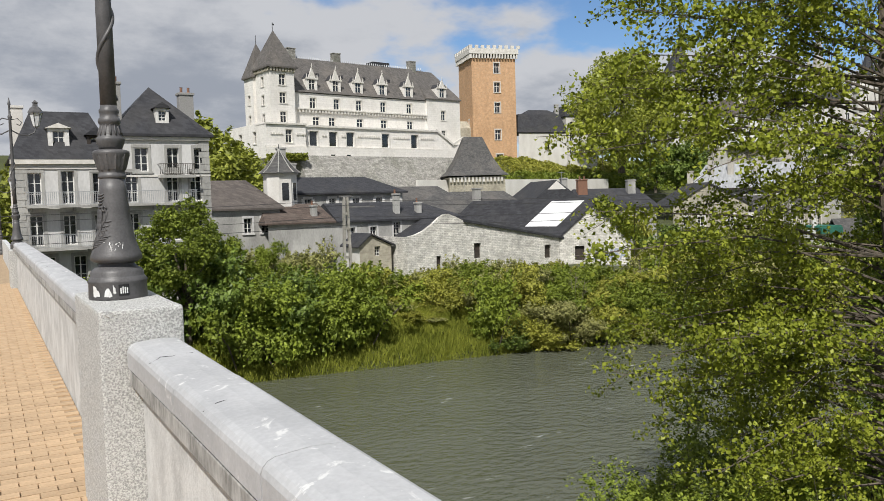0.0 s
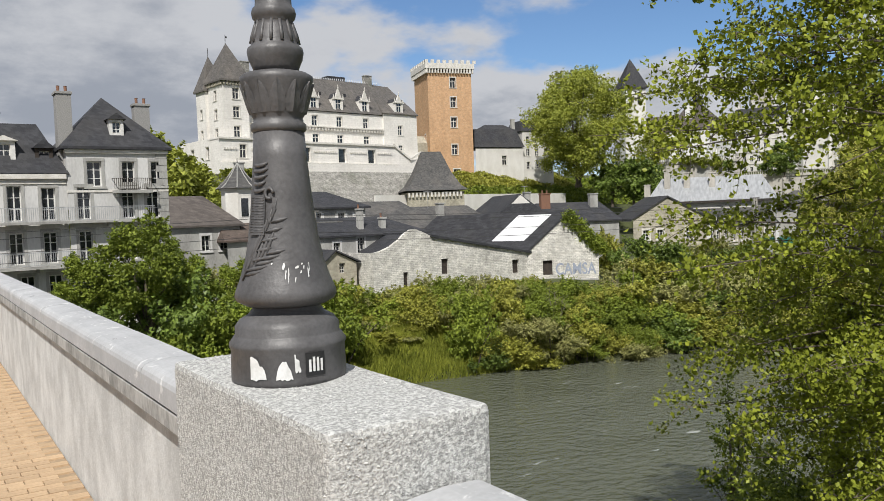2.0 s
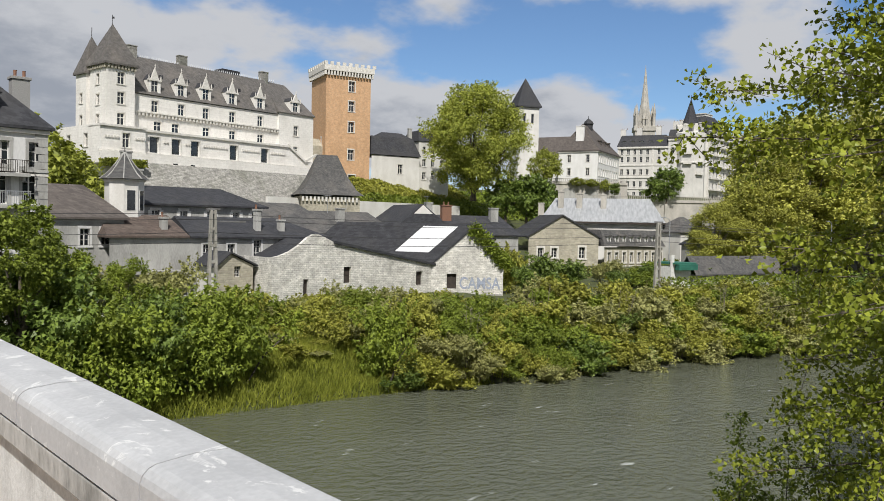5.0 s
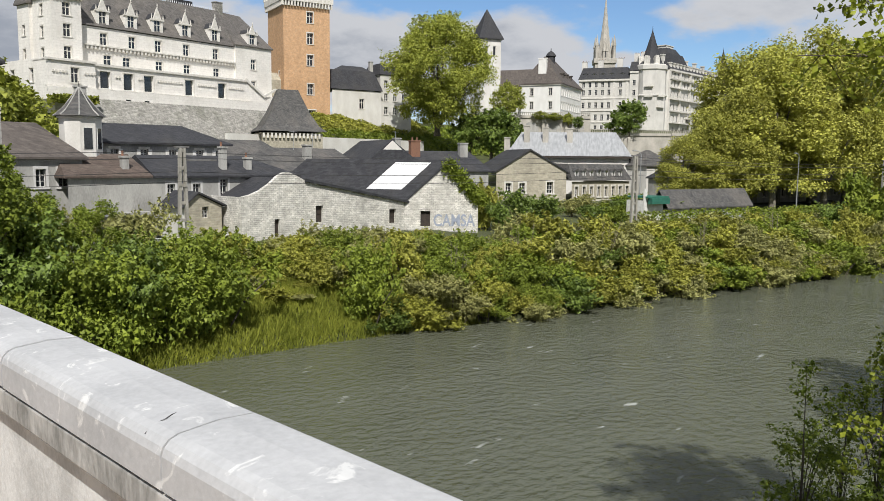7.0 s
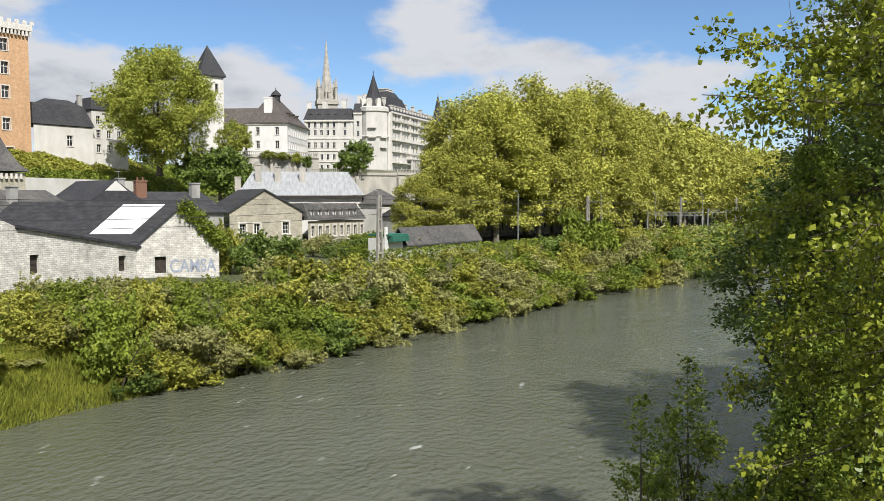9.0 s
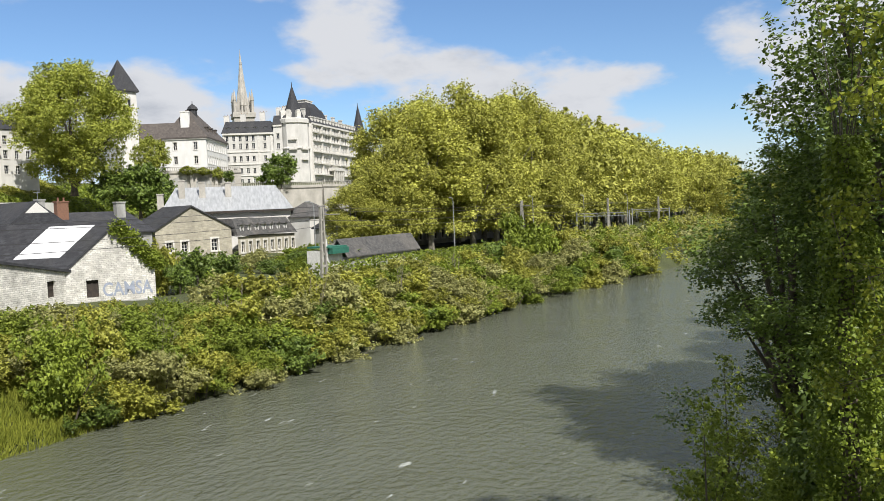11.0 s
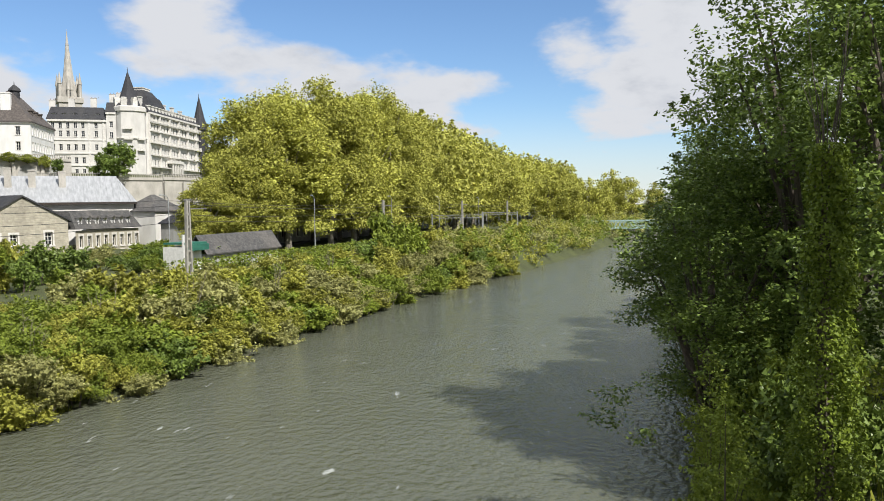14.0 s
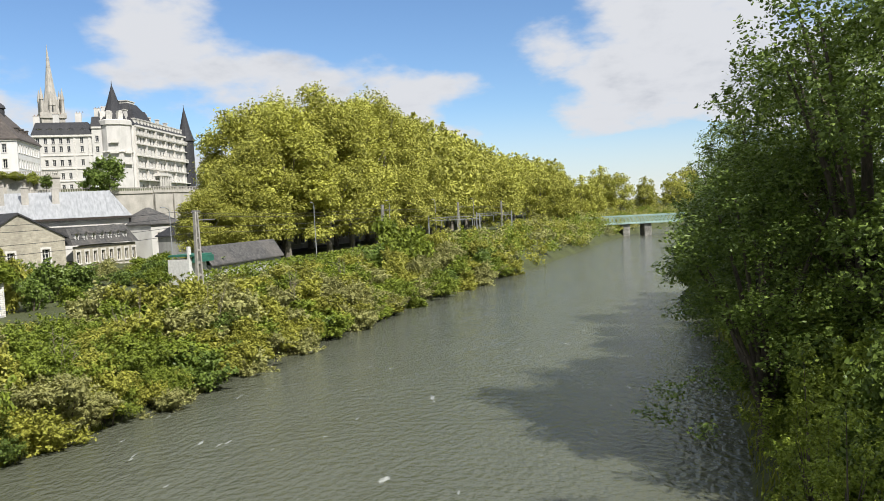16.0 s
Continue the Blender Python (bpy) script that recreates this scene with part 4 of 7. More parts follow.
for a, z, dz, wd in ((20, 0.285, 0.022, 2.2), (22.5, 0.262, 0.030, 1.0), (26, 0.252, 0.044, 0.8), (52, 0.262, 0.030, 1.2), (55, 0.280, 0.026, 0.8), (34, 0.255, 0.016, 0.7), (38, 0.288, 0.008, 3.4), (42, 0.275, 0.010, 1.4), (45, 0.297, 0.006, 2.6), (47, 0.285, 0.012, 1.0), (4, 0.30, 0.006, 1.5)):
    bm = bmesh.new()
    ring = [bm.verts.new(on_bell(FACE + a + wd * math.cos(q) * random.uniform(0.5, 1.1) + 0.8 * math.sin(q), z + dz * 0.5 * (1 + math.sin(q) * random.uniform(0.6, 1.1)), 0.0016)) for q in np.linspace(0, 2 * math.pi, 9)[:-1]]
    bm.faces.new(ring)
    part("paint_scrape", bm, PAPER, lamp)


# ---- town house beside the bridgehead ----
def railing(house, x0, x1, y, z, name="balcony", slab=0.16, out=0.95, mat_=None, h=0.95, brackets=True):
    bl = part(name, B((x0, x1, y - out, y - 0.003, z - slab, z)), GREYWALL, house)
    bm = B((x0, x1, y - out, y - out + 0.04, z + h - 0.04, z + h), (x0, x1, y - out, y - out + 0.03, z + 0.06, z + 0.09))
    for x in np.arange(x0 + 0.02, x1, 0.13):
        box(bm, x, x + 0.034, y - out + 0.005, y - out + 0.025, z + 0.09, z + h - 0.04)
    for xx in (x0, x1 - 0.04):
        box(bm, xx, xx + 0.04, y - out + 0.04, y - 0.003, z + h - 0.04, z + h)
    part("railing", bm, mat_ or STEEL, bl)
    if brackets:
        for x in np.linspace(x0 + 0.3, x1 - 0.3, max(2, int((x1 - x0) / 2))):
            part("bracket", B((x - 0.08, x + 0.08, y - out * 0.7, y - 0.003, z - slab - 0.25, z - slab - 0.003), bevel=0.03), GREYWALL, bl)


house = thing("town_house", "grey rendered town house with slate hips, dormers and iron balconies", "house", pose(0, 85, 0))
Z0 = -6.2
wins = [(1.75, 4.55, 0.95, 1.75), (4.0, 4.55, 0.85, 1.75), (6.0, 4.55, 0.9, 1.75)]
wins += [(1.0, 2.3, 0.85, 2.2), (3.9, 2.3, 0.85, 2.3), (5.6, 2.3, 0.85, 2.2), (1.0, -0.6, 0.85, 2.1), (3.9, -0.6, 0.85, 2.1), (5.6, -0.6, 0.85, 2.1), (1.1, -3.4, 0.85, 2.0), (4.3, -3.4, 0.85, 2.0)]
wall_with_windows(house, (9.15, 0), (15.8, 0), Z0, 7.15, wins, HOUSEWALL, "sash", GREYWALL)
wall_with_windows(house, (15.8, 0), (15.8, 9), Z0, 7.15, [], HOUSEWALL)
wall_with_windows(house, (9.15, 9), (9.15, 0), 3.0, 7.15, [], HOUSEWALL)
part("roof", (lambda b: (hip(b, 9.15, 15.8, 0, 9, 7.3, (12.2, 3.2, 12.6, 5.8), 11.2, 0.35), b)[1])(bmesh.new()), SLATE, house, "dark slate hip roof")
part("eave_moulding", B((9.05, 15.9, -0.18, -0.003, 6.85, 7.1), (9.1, 15.85, -0.06, -0.003, 4.15, 4.3)), TRIM, house)
for k in range(24):
    bm = bmesh.new()
    box(bm, 15.25 - (0.2 if k % 2 else 0), 15.83, -0.05, -0.003, -4.5 + k * 0.48, -4.5 + k * 0.48 + 0.44)
    part("quoin", bm, GREYWALL, house)
dormer(house, 12.6, 0.45, 8.0, 0.95, 1.3, 1.8, WHITEWOOD, SLATE, "sash", 0.45)
chimney(house, 9.35, 1.6, 6.0, 11.0, 0.95, 1.3, KERB, 2)
chimney(house, 15.0, 3.5, 7.0, 10.7, 1.1, 0.9, KERB, 2)
chimney(house, 13.4, 7.5, 8.0, 10.4, 1.3, 0.8, BROWNTILE)
railing(house, 12.0, 14.6, 0, 4.25, "timber_balcony", 0.2, 0.8, DARKWOOD, 0.85)
# lower wing with mansard
wins = [(s, 2.3, 0.85, 2.2 if k != 1 else 2.35) for k, s in enumerate((1.25, 3.35, 5.4))] + [(s, -0.6, 0.85, 2.1) for s in (1.25, 3.35, 5.4)] + [(s, -3.4, 0.85, 2.0) for s in (1.9, 3.9, 5.6)]
wall_with_windows(house, (2.55, 0.15), (9.14, 0.15), Z0, 5.3, wins, HOUSEWALL, "sash", GREYWALL)
wall_with_windows(house, (2.55, 9), (2.55, 0.15), Z0, 5.3, [(2.0, 2.3, 0.8, 2.0), (4.5, 2.3, 0.8, 2.0), (7, 2.3, 0.8, 2.0), (2.0, -0.6, 0.8, 2.0), (4.5, -0.6, 0.8, 2.0), (7, -0.6, 0.8, 2.0)], PALE, "sash", TRIM)
bm = bmesh.new()
frustum(bm, 2.55, 9.0, 0.15, 9, 5.45, 1.6, 2.4, 9.0, 0.3)
part("mansard_roof", bm, SLATE, house, "dark slate mansard roof")
part("eave_moulding", B((2.35, 9.1, -0.12, 0.147, 5.1, 5.42), (2.4, 9.1, 0.07, 0.147, 4.75, 4.9)), TRIM, house)
for k in range(22):
    bm = bmesh.new()
    box(bm, 2.52, 3.15 + (0.15 if k % 2 else 0), 0.1, 0.147, -5.2 + k * 0.46, -5.2 + k * 0.46 + 0.42)
    part("quoin", bm, GREYWALL, house)
dormer(house, 5.5, 0.5, 5.75, 1.35, 1.9, 2.0, WHITEWOOD, TRIM, "sash", 0.35)
dormer(house, 7.9, 0.6, 5.7, 1.1, 1.5, 1.8, DARKWOOD, SLATE, "sash", 0.6)
chimney(house, 3.1, 4.5, 6.5, 9.4, 0.8, 0.8, PALE)
railing(house, 4.1 - 0.9, 14.6, 0.0, 2.2)
railing(house, 4.1 - 0.9, 10.8, 0.0, -0.75)
# garden wall and pale street facades behind the lamps
far_row = thing("street_terrace", "pale low terrace with tiled roofs beyond the bridge", "terrace house", pose(-14, 108, 0))
wall_with_windows(far_row, (-14, 0), (12, 0), -4, 5.6, [(s, z, 0.9, 1.7) for s in np.arange(2, 25, 2.6) for z in (-1.5, 2.3)], CREAM, "sash", TRIM)
wall_with_windows(far_row, (12, 0), (12, 9), -4, 5.6, [], CREAM)
part("roof", (lambda b: (hip(b, -14, 12, 0, 9, 5.7, (-14, 4.5, 11, 4.5), 8.2), b)[1])(bmesh.new()), BROWNTILE, far_row, "brown tiled roof")
garden = tagged(part("garden_wall", B((1.5, 27, 77.5, 77.9, -6.5, -3.4), (1.4, 27.1, 77.4, 78.0, -3.397, -3.25)), PALE), "pale rendered garden wall below the town house", "garden wall")

# ---- turret house and slate rows ----
th = thing("turret_house", "white house with octagonal slate-capped turret and long slate wing", "house", pose(28.1, 105, 0))
bm = bmesh.new()
lathe(bm, [(1.75, -5), (1.75, 5.0), (1.9, 5.05), (1.9, 5.2)], 8, 0, 0, 0, math.pi / 8)
part("turret", bm, PALE, th)
bm = bmesh.new()
lathe(bm, [(2.2, 5.22), (1.6, 5.7), (0.9, 6.55), (0.06, 7.75), (0.03, 8.3)], 8, 0, 0, 0, math.pi / 8)
part("turret_roof", bm, OLDSLATE, th, "weathered slate turret cap with pale hips")
for k in range(8):
    bm = bmesh.new()
    a = math.pi / 8 + k * math.pi / 4
    tube(bm, [(r * math.cos(a), r * math.sin(a), z + 0.02) for r, z in ((2.2, 5.22), (1.6, 5.7), (0.9, 6.55), (0.06, 7.75))], 0.06, 5)
    part("hip_ridge", bm, GREYWALL, th)
for a in (-102.5, -57.5):
    fr, pa, su = window_meshes(0.8, 1.9, "sash", TRIM)
    c, s = math.cos(radians(a + 22.5 - 10)), math.sin(radians(a + 22.5 - 10))
    w = mpart("window", fr, th, Matrix.Translation((1.66 * c, 1.66 * s, 2.3)) @ Matrix.Rotation(radians(a + 22.5 - 10 + 90), 4, "Z"))
    mpart("pane", pa, w, Matrix.Translation((0, -0.04, 0)))
wall_with_windows(th, (2.3, 2), (15.6, 2), -5, 3.0, [(s, 1.15, 0.75, 1.3) for s in (1.5, 4.4, 7.3, 10.2, 12.4)], GREYWALL, "sash", TRIM)
wall_with_windows(th, (15.6, 2), (15.6, 10), -5, 3.0, [], GREYWALL)
for s in (1.5, 4.4, 7.3, 10.2, 12.4):
    for sg in (-1, 1):
        part("shutter", B((2.3 + s + sg * 0.58 - 0.18, 2.3 + s + sg * 0.58 + 0.18, 1.94, 1.995, 1.15, 2.45)), WHITEWOOD, th)
part("wing_roof", (lambda b: (hip(b, 1.6, 15.6, 2, 10, 3.1, (2.5, 6, 12.6, 6), 5.0, 0.5), b)[1])(bmesh.new()), SLATE, th, "blue-black slate roof")
chimney(th, 3.2, 5.0, 4.6, 6.4, 0.7, 0.6)
chimney(th, 1.3, 3.2, 4.6, 8.0, 0.9, 0.7)

brown = thing("brown_roofed_house", "low house under a dull brown roof", "house", pose(20, 100, 0))
wall_with_windows(brown, (-2, 2), (7, 2), -5, 1.5, [(5.6, -0.9, 0.8, 1.5), (7.4, -0.9, 0.8, 1.5)], GREYWALL, "sash", HOUSEWALL)
wall_with_windows(brown, (7, 2), (7, 12), -5, 1.5, [], GREYWALL)
part("roof", (lambda b: (hip(b, -2, 7, 2, 12, 1.6, (-1, 7, 5, 7), 4.6, 0.4), b)[1])(bmesh.new()), BROWNSLATE, brown)

row = thing("long_slate_row", "long low row, walls greyed for dirt and eave shade, with slate roof and chimneys", "terrace house", pose(25, 99, 0))
# the grey render holds dirt and also the eaves' shade, put into the colour
wall_with_windows(row, (0, 1), (21.5, 1), -5.5, -0.1, [(9.0, -1.9, 0.75, 1.2), (11.5, -1.9, 0.75, 1.2), (14.3, -2.2, 0.8, 1.9), (18, -1.9, 0.75, 1.2)], GREYWALL, "sash", HOUSEWALL)
part("roof", (lambda b: (hip(b, 0, 6.8, 1, 9, 0.05, (0.5, 5, 6.8, 5), 1.95, 0.35), b)[1])(bmesh.new()), BROWNTILE, row, "brown tiled part of the roof")
part("roof", (lambda b: (hip(b, 7.6, 22.5, 1, 9, 0.03, (7.5, 5, 18.8, 5), 1.9, 0.35), b)[1])(bmesh.new()), SLATE, row, "blue-black slate roof")
for x in (5.3, 14.9, 17.6):
    chimney(row, x, 2.2, -0.2, 2.6 if x > 14 and x < 16 else 1.6, 0.6, 0.6, None, 1)
part("lean_to", B((0.5, 6.6, -0.8, 0.997, -3.3, -3.05), (0.5, 0.7, -0.8, -0.6, -5.5, -3.303), (3.5, 3.7, -0.8, -0.6, -5.5, -3.303), (6.4, 6.6, -0.8, -0.6, -5.5, -3.303)), GREYWALL, row)

hut = thing("stone_hut", "small tan rendered hut with a pitched roof", "hut", pose(33.6, 93.5, 0))
wall_with_windows(hut, (-1.7, 0), (1.7, 0), -5.5, -2.4, [(1.9, -3.4, 0.6, 0.95)], TANRUBBLE, "sash", None)
wall_with_windows(hut, (1.7, 0), (1.7, 4), -5.5, -2.4, [], TANRUBBLE)
wall_with_windows(hut, (-1.7, 4), (-1.7, 0), -5.5, -2.4, [], PALE)
bm = bmesh.new()
solid(bm, [(-1.7, -2.4), (1.7, -2.4), (-0.5, -1.35)], "y", 0.001, 4)
part("gable", bm, TANRUBBLE, hut)
bm = bmesh.new()
solid(bm, [(-2.0, -2.55), (-0.5, -1.30), (2.1, -2.5), (2.1, -2.35), (-0.5, -1.15), (-2.0, -2.4)], "y", -0.25, 4.2)
part("roof", bm, SLATE, hut)

# ---- whitewashed warehouse ----
wh = thing("warehouse", "whitewashed rubble warehouse with two slate gables and graffiti", "warehouse", pose(0, 0, 0))
GX, GY = 54.3, 91.15
gd = Vector((math.cos(radians(-40)), math.sin(radians(-40))))
back = Vector((-gd.y, gd.x))
holes = [(39.0, 39.55, -5.2, -3.6), (43.4, 44.25, -4.1, -2.5), (52.3, 53.2, -4.6, -3.2)]
bm = bmesh.new()
outline = [(35.8, -1.6), (36.6, -1.45), (37.6, -1.1), (38.6, -0.5), (39.4, 0.15), (40.0, 0.45), (40.5, 0.5), (41.3, 0.2), (42.7, -0.45), (54.3, -2.55)]
facade(bm, (35.8, 91), (54.3, 91), -6.2, -2.55, [(a - 35.8, b - 35.8, c, max(c + 0.1, min(d, -2.56))) for a, b, c, d in holes], 0.4)
top = [(35.8, -2.55)] + outline
for (a, za), (b, zb) in zip(outline, outline[1:]):
    poly(bm, [(a, 91, -2.55), (b, 91, -2.55), (b, 91, zb), (a, 91, za)] if zb > -2.55 else [(a, 91, -2.55), (b, 91, -2.55), (a, 91, za)])
    poly(bm, [(a, 91, za), (b, 91, zb), (b, 91.45, zb), (a, 91.45, za)])
part("wall", bm, RUBBLE, wh)
bm = bmesh.new()
facade(bm, (35.8, 108), (35.8, 91), -6.2, -1.6)
part("wall", bm, RUBBLE, wh)
for a, b, c, d in holes:
    part("window", B((a, b, 91.30, 91.36, c, min(d, -2.56)), (a + 0.05, b - 0.05, 91.24, 91.297, (c + d) / 2 - 0.05, (c + d) / 2 + 0.05)), DARKWOOD, wh, "dark boarded window")
bm = bmesh.new()
solid(bm, [(42.2, -0.35), (55.2, -2.72), (55.2, -2.5), (42.2, -0.1)], "y", 90.75, 108)
solid(bm, [(42.2, -0.35), (42.2, -0.1), (38.4, -2.2), (38.4, -2.45)], "y", 91.6, 108)
part("roof", bm, SLATE, wh, "long dark slate lean-to roof")
# gable end
w_m = Matrix.Translation((GX, GY, 0)) @ Matrix.Rotation(radians(-40), 4, "Z")
SKX, SKY = -0.42, 0.91
w_s = Matrix(((gd.x, SKX, 0, GX), (gd.y, SKY, 0, GY), (0, 0, 1, 0), (0, 0, 0, 1)))
bm = bmesh.new()
ghole = [(1.75, 2.75, -5.0, -3.45)]
facade(bm, (0, 0), (7.6, 0), -6.2, -2.5, ghole, 0.4)
for a, b in (([0, -2.5], [4.35, 1.45]), ([4.35, 1.45], [7.6, -1.9])):
    poly(bm, [(a[0], 0, -2.5), (b[0], 0, -2.5), (b[0], 0, b[1]), (a[0], 0, a[1])] if a[1] > -2.5 else [(a[0], 0, -2.5), (b[0], 0, -2.5), (b[0], 0, b[1])])
g_ob = part("gable_wall", bm, RUBBLE, wh)
g_ob.matrix_basis = w_m
o = part("window", B((1.75, 2.75, 0.3, 0.36, -5.0, -3.45), (2.2, 2.3, 0.24, 0.297, -5.0, -3.45)), DARKWOOD, wh, "dark boarded window")
o.matrix_basis = w_m
o = part("sill", B((1.2, 7.4, -0.35, -0.003, -5.65, -5.45)), GREYWALL, wh)
o.matrix_basis = w_m
bm = bmesh.new()
solid(bm, [(-0.5, -2.95), (4.35, 1.45), (7.95, -2.2), (8.0, -2.0), (4.35, 1.72), (-0.6, -2.75)], "y", -0.25, 16)
part("roof", bm, SLATE, wh, "dark slate gable roof").data.transform(w_s)
bm = bmesh.new()
facade(bm, (7.6, 0), (7.6, 16), -6.2, -1.9)
part("wall", bm, RUBBLE, wh).data.transform(w_s)
bm = bmesh.new()
sz = lambda x: -2.95 + (x + 0.5) * 4.4 / 4.85 + 0.24
solid(bm, [(1.0, sz(1.0)), (4.0, sz(4.0)), (4.0, sz(4.0) + 0.07), (1.0, sz(1.0) + 0.07)], "y", 1.3, 5.2)
part("roof_light", bm, SKYLIGHT, wh, "large bright translucent roof sheet").data.transform(w_s)
bm = bmesh.new()
tube(bm, [(-0.45, -0.2, -2.72), (0.1, 2.4, -2.15)], 0.09, 6)
part("gutter", bm, TRIM, wh, "pale valley gutter").data.transform(w_s)
# spray lettering: outlined round shapes and readable capitals
def words(body, size, m, material, parent, name, label="", fat=0.0):
    cu = bpy.data.curves.new(name, "FONT")
    cu.body, cu.size, cu.extrude, cu.offset = body, size, 0.004, fat
    tmp = bpy.data.objects.new(name, cu)
    me = bpy.data.meshes.new_from_object(tmp)
    bpy.data.objects.remove(tmp)
    me.materials.clear()
    me.materials.append(material)
    return mpart(name, me, parent, m, label)


words("CAMSA", 1.7, w_m @ Matrix.Translation((3.05, -0.02, -4.95)) @ Matrix.Rotation(radians(90), 4, "X") @ Matrix.Diagonal((0.76, 1, 1, 1)), SPRAY, wh, "graffiti", "pale blue and grey spray-painted letters", 0.03)
# rows of slate roofs behind the warehouse
def simple_house(name, label, m, x0, x1, y0, y1, z0, ze, ridge, zr, wall_m, roof_m, wins=(), chims=(), side=(), kind="sash", over=0.35, gable=False):
    t = thing(name, label, "house", m)
    wall_with_windows(t, (x0, y0), (x1, y0), z0, ze, wins, wall_m, kind, TRIM)
    wall_with_windows(t, (x1, y0), (x1, y1), z0, ze, side, wall_m, kind, TRIM)
    wall_with_windows(t, (x1, y1), (x0, y1), z0, ze, [], wall_m)
    wall_with_windows(t, (x0, y1), (x0, y0), z0, ze, [], wall_m)
    bm = bmesh.new()
    hip(bm, x0, x1, y0, y1, ze + 0.15, ridge, zr, over)
    part("roof", bm, roof_m, t)
    if gable:
        bm = bmesh.new()
        xm = ridge[0]
        solid(bm, [(x0, ze), (x1, ze), (xm, zr - 0.15)], "y", y0, y0 + 0.3)
        part("gable", bm, wall_m, t)
    for c in chims:
        chimney(t, *c)
    return t


simple_house("slate_roofed_house", "low house with dark slate roof and small dormers", pose(58, 108, 0), -11, 5, 0, 9, -5, 0.2, (-8, 4.5, 4, 4.5), 3.0, GREYWALL, OLDSLATE, [], [(-2, 2, 1.0, 3.2)])
simple_house("slate_roofed_house", "house with pale gable and dark slate roof", pose(66, 106, 0, 0, 0, -18), -4, 4, 0, 12, -5, 0.6, (0, 0.2, 0, 11), 4.2, PALE, SLATE, [], [(3.2, 6, 1.0, 4.4)], gable=True)
simple_house("slate_roofed_house", "dark slate house with brick chimneys", pose(77, 108, 0, 0, 0, -18), -5, 7, 0, 8, -5, 0.2, (-4, 4, 6, 4), 3.0, GREYWALL, SLATE, [(2, -2, 0.8, 1.4), (6, -2, 0.8, 1.4)], [(-3, 3, 1.5, 4.2, 1.4, 0.8, TERRACOTTA, 2), (4.5, 3, 1.5, 4.0, 1.2, 0.8)])
simple_house("slate_roofed_house", "low house with grey slate roof", pose(50, 112, 0), -8, 6, 2, 9, -5, 1.6, (-6, 5.5, 4.5, 5.5), 3.9, GREYWALL, OLDSLATE)
canopy = thing("yard_canopy", "pale flat canopy over the yard behind the warehouse", "canopy", pose(62.0, 102.5, 0, 0, 0, -20))
part("roof_sheet", B((-4.2, 0.6, -0.6, 1.2, 0.55, 0.68), bevel=0.02), SKYLIGHT, canopy)
part("fascia", B((-4.25, 0.65, -0.68, -0.603, 0.38, 0.70)), TRIM, canopy, "white fascia board")
for x in (-4.0, -1.8, 0.4):
    part("post", B((x - 0.06, x + 0.06, -0.5, -0.38, -5.3, 0.547)), STEEL, canopy)


def antenna(x, y, z):
    t = thing("roof_antenna", "thin metal television antenna on a roof", "antenna", pose(x, y, z, 0, 0, 30), "roof antennas")
    bm = bmesh.new()
    tube(bm, [(0, 0, 0), (0, 0, 2.4)], 0.025, 5)
    part("mast", bm, STEEL, t)
    bm = bmesh.new()
    tube(bm, [(-0.7, 0, 2.3), (0.7, 0, 2.3)], 0.015, 4)
    boom = part("boom", bm, STEEL, t)
    for q in np.linspace(-0.65, 0.65, 6):
        bm = bmesh.new()
        tube(bm, [(q, -0.3, 2.3), (q, 0.3, 2.3)], 0.010, 4)
        part("rod", bm, STEEL, boom)


antenna(55.5, 112.0, 2.6)
antenna(58.5, 112.3, 2.4)
antenna(70.0, 110.0, 3.0)
# zinc-roofed hall
zinc = thing("zinc_roofed_hall", "white hall under a pale weathered zinc roof with chimneys", "hall", pose(124.6, 137.0, 1.63, 0, 0, -54.8) @ Matrix.Diagonal((0.98, 1.3, 1.24, 1)) @ Matrix.Translation((0, 0, -1.63)))
wall_with_windows(zinc, (0, 0), (24.5, 0), -5, 2.5, [(s, -0.6, 1.0, 1.9) for s in (8, 10.5, 13, 15.5, 18, 20.5, 23)], PALE, "sash", TRIM)
wall_with_windows(zinc, (0, 9), (0, 0), -5, 2.5, [], PALE)
wall_with_windows(zinc, (24.5, 0), (24.5, 9), -5, 2.5, [], PALE)
bm = bmesh.new()
hip(bm, 0, 24.5, 0, 9, 2.65, (2.3, 4.5, 22, 4.5), 6.6, 0.5)
zr = part("roof", bm, ZINC, zinc, "pale zinc sheets with standing seams")
for x in np.arange(1.0, 24.5, 1.0):
    bm = bmesh.new()
    tube(bm, [(x, -0.5, 2.68), (min(max(x, 2.4), 22), 4.5, 6.63)], 0.035, 4)
    part("seam", bm, ZINC, zr)
part("eave", B((-0.5, 25, -0.6, -0.5, 2.3, 2.62)), DARKWOOD, zinc)
for x, zz in ((3.6, 7.5), (7.5, 7.2), (12.5, 7.0), (-0.5, 5.5)):
    chimney(zinc, x, 2.6, 3.0, zz, 1.2, 0.7, SPIRESTONE, 0)
# tan stone house and dormered row
sh = thing("stone_house", "tan rubble-stone house with gable and slate roof", "house", pose(109.5, 119.2, 1.6, 0, 0, -30) @ Matrix.Scale(1.33, 4) @ Matrix.Translation((-4.6, 0, -1.6)))
wall_with_windows(sh, (0, 0), (9.8, 0), -5.5, 0.4, [(1.7, -2.4, 0.8, 1.25), (3.6, -2.4, 0.8, 1.25), (7.5, -2.5, 0.85, 1.5)], TANRUBBLE, "sash", TRIM)
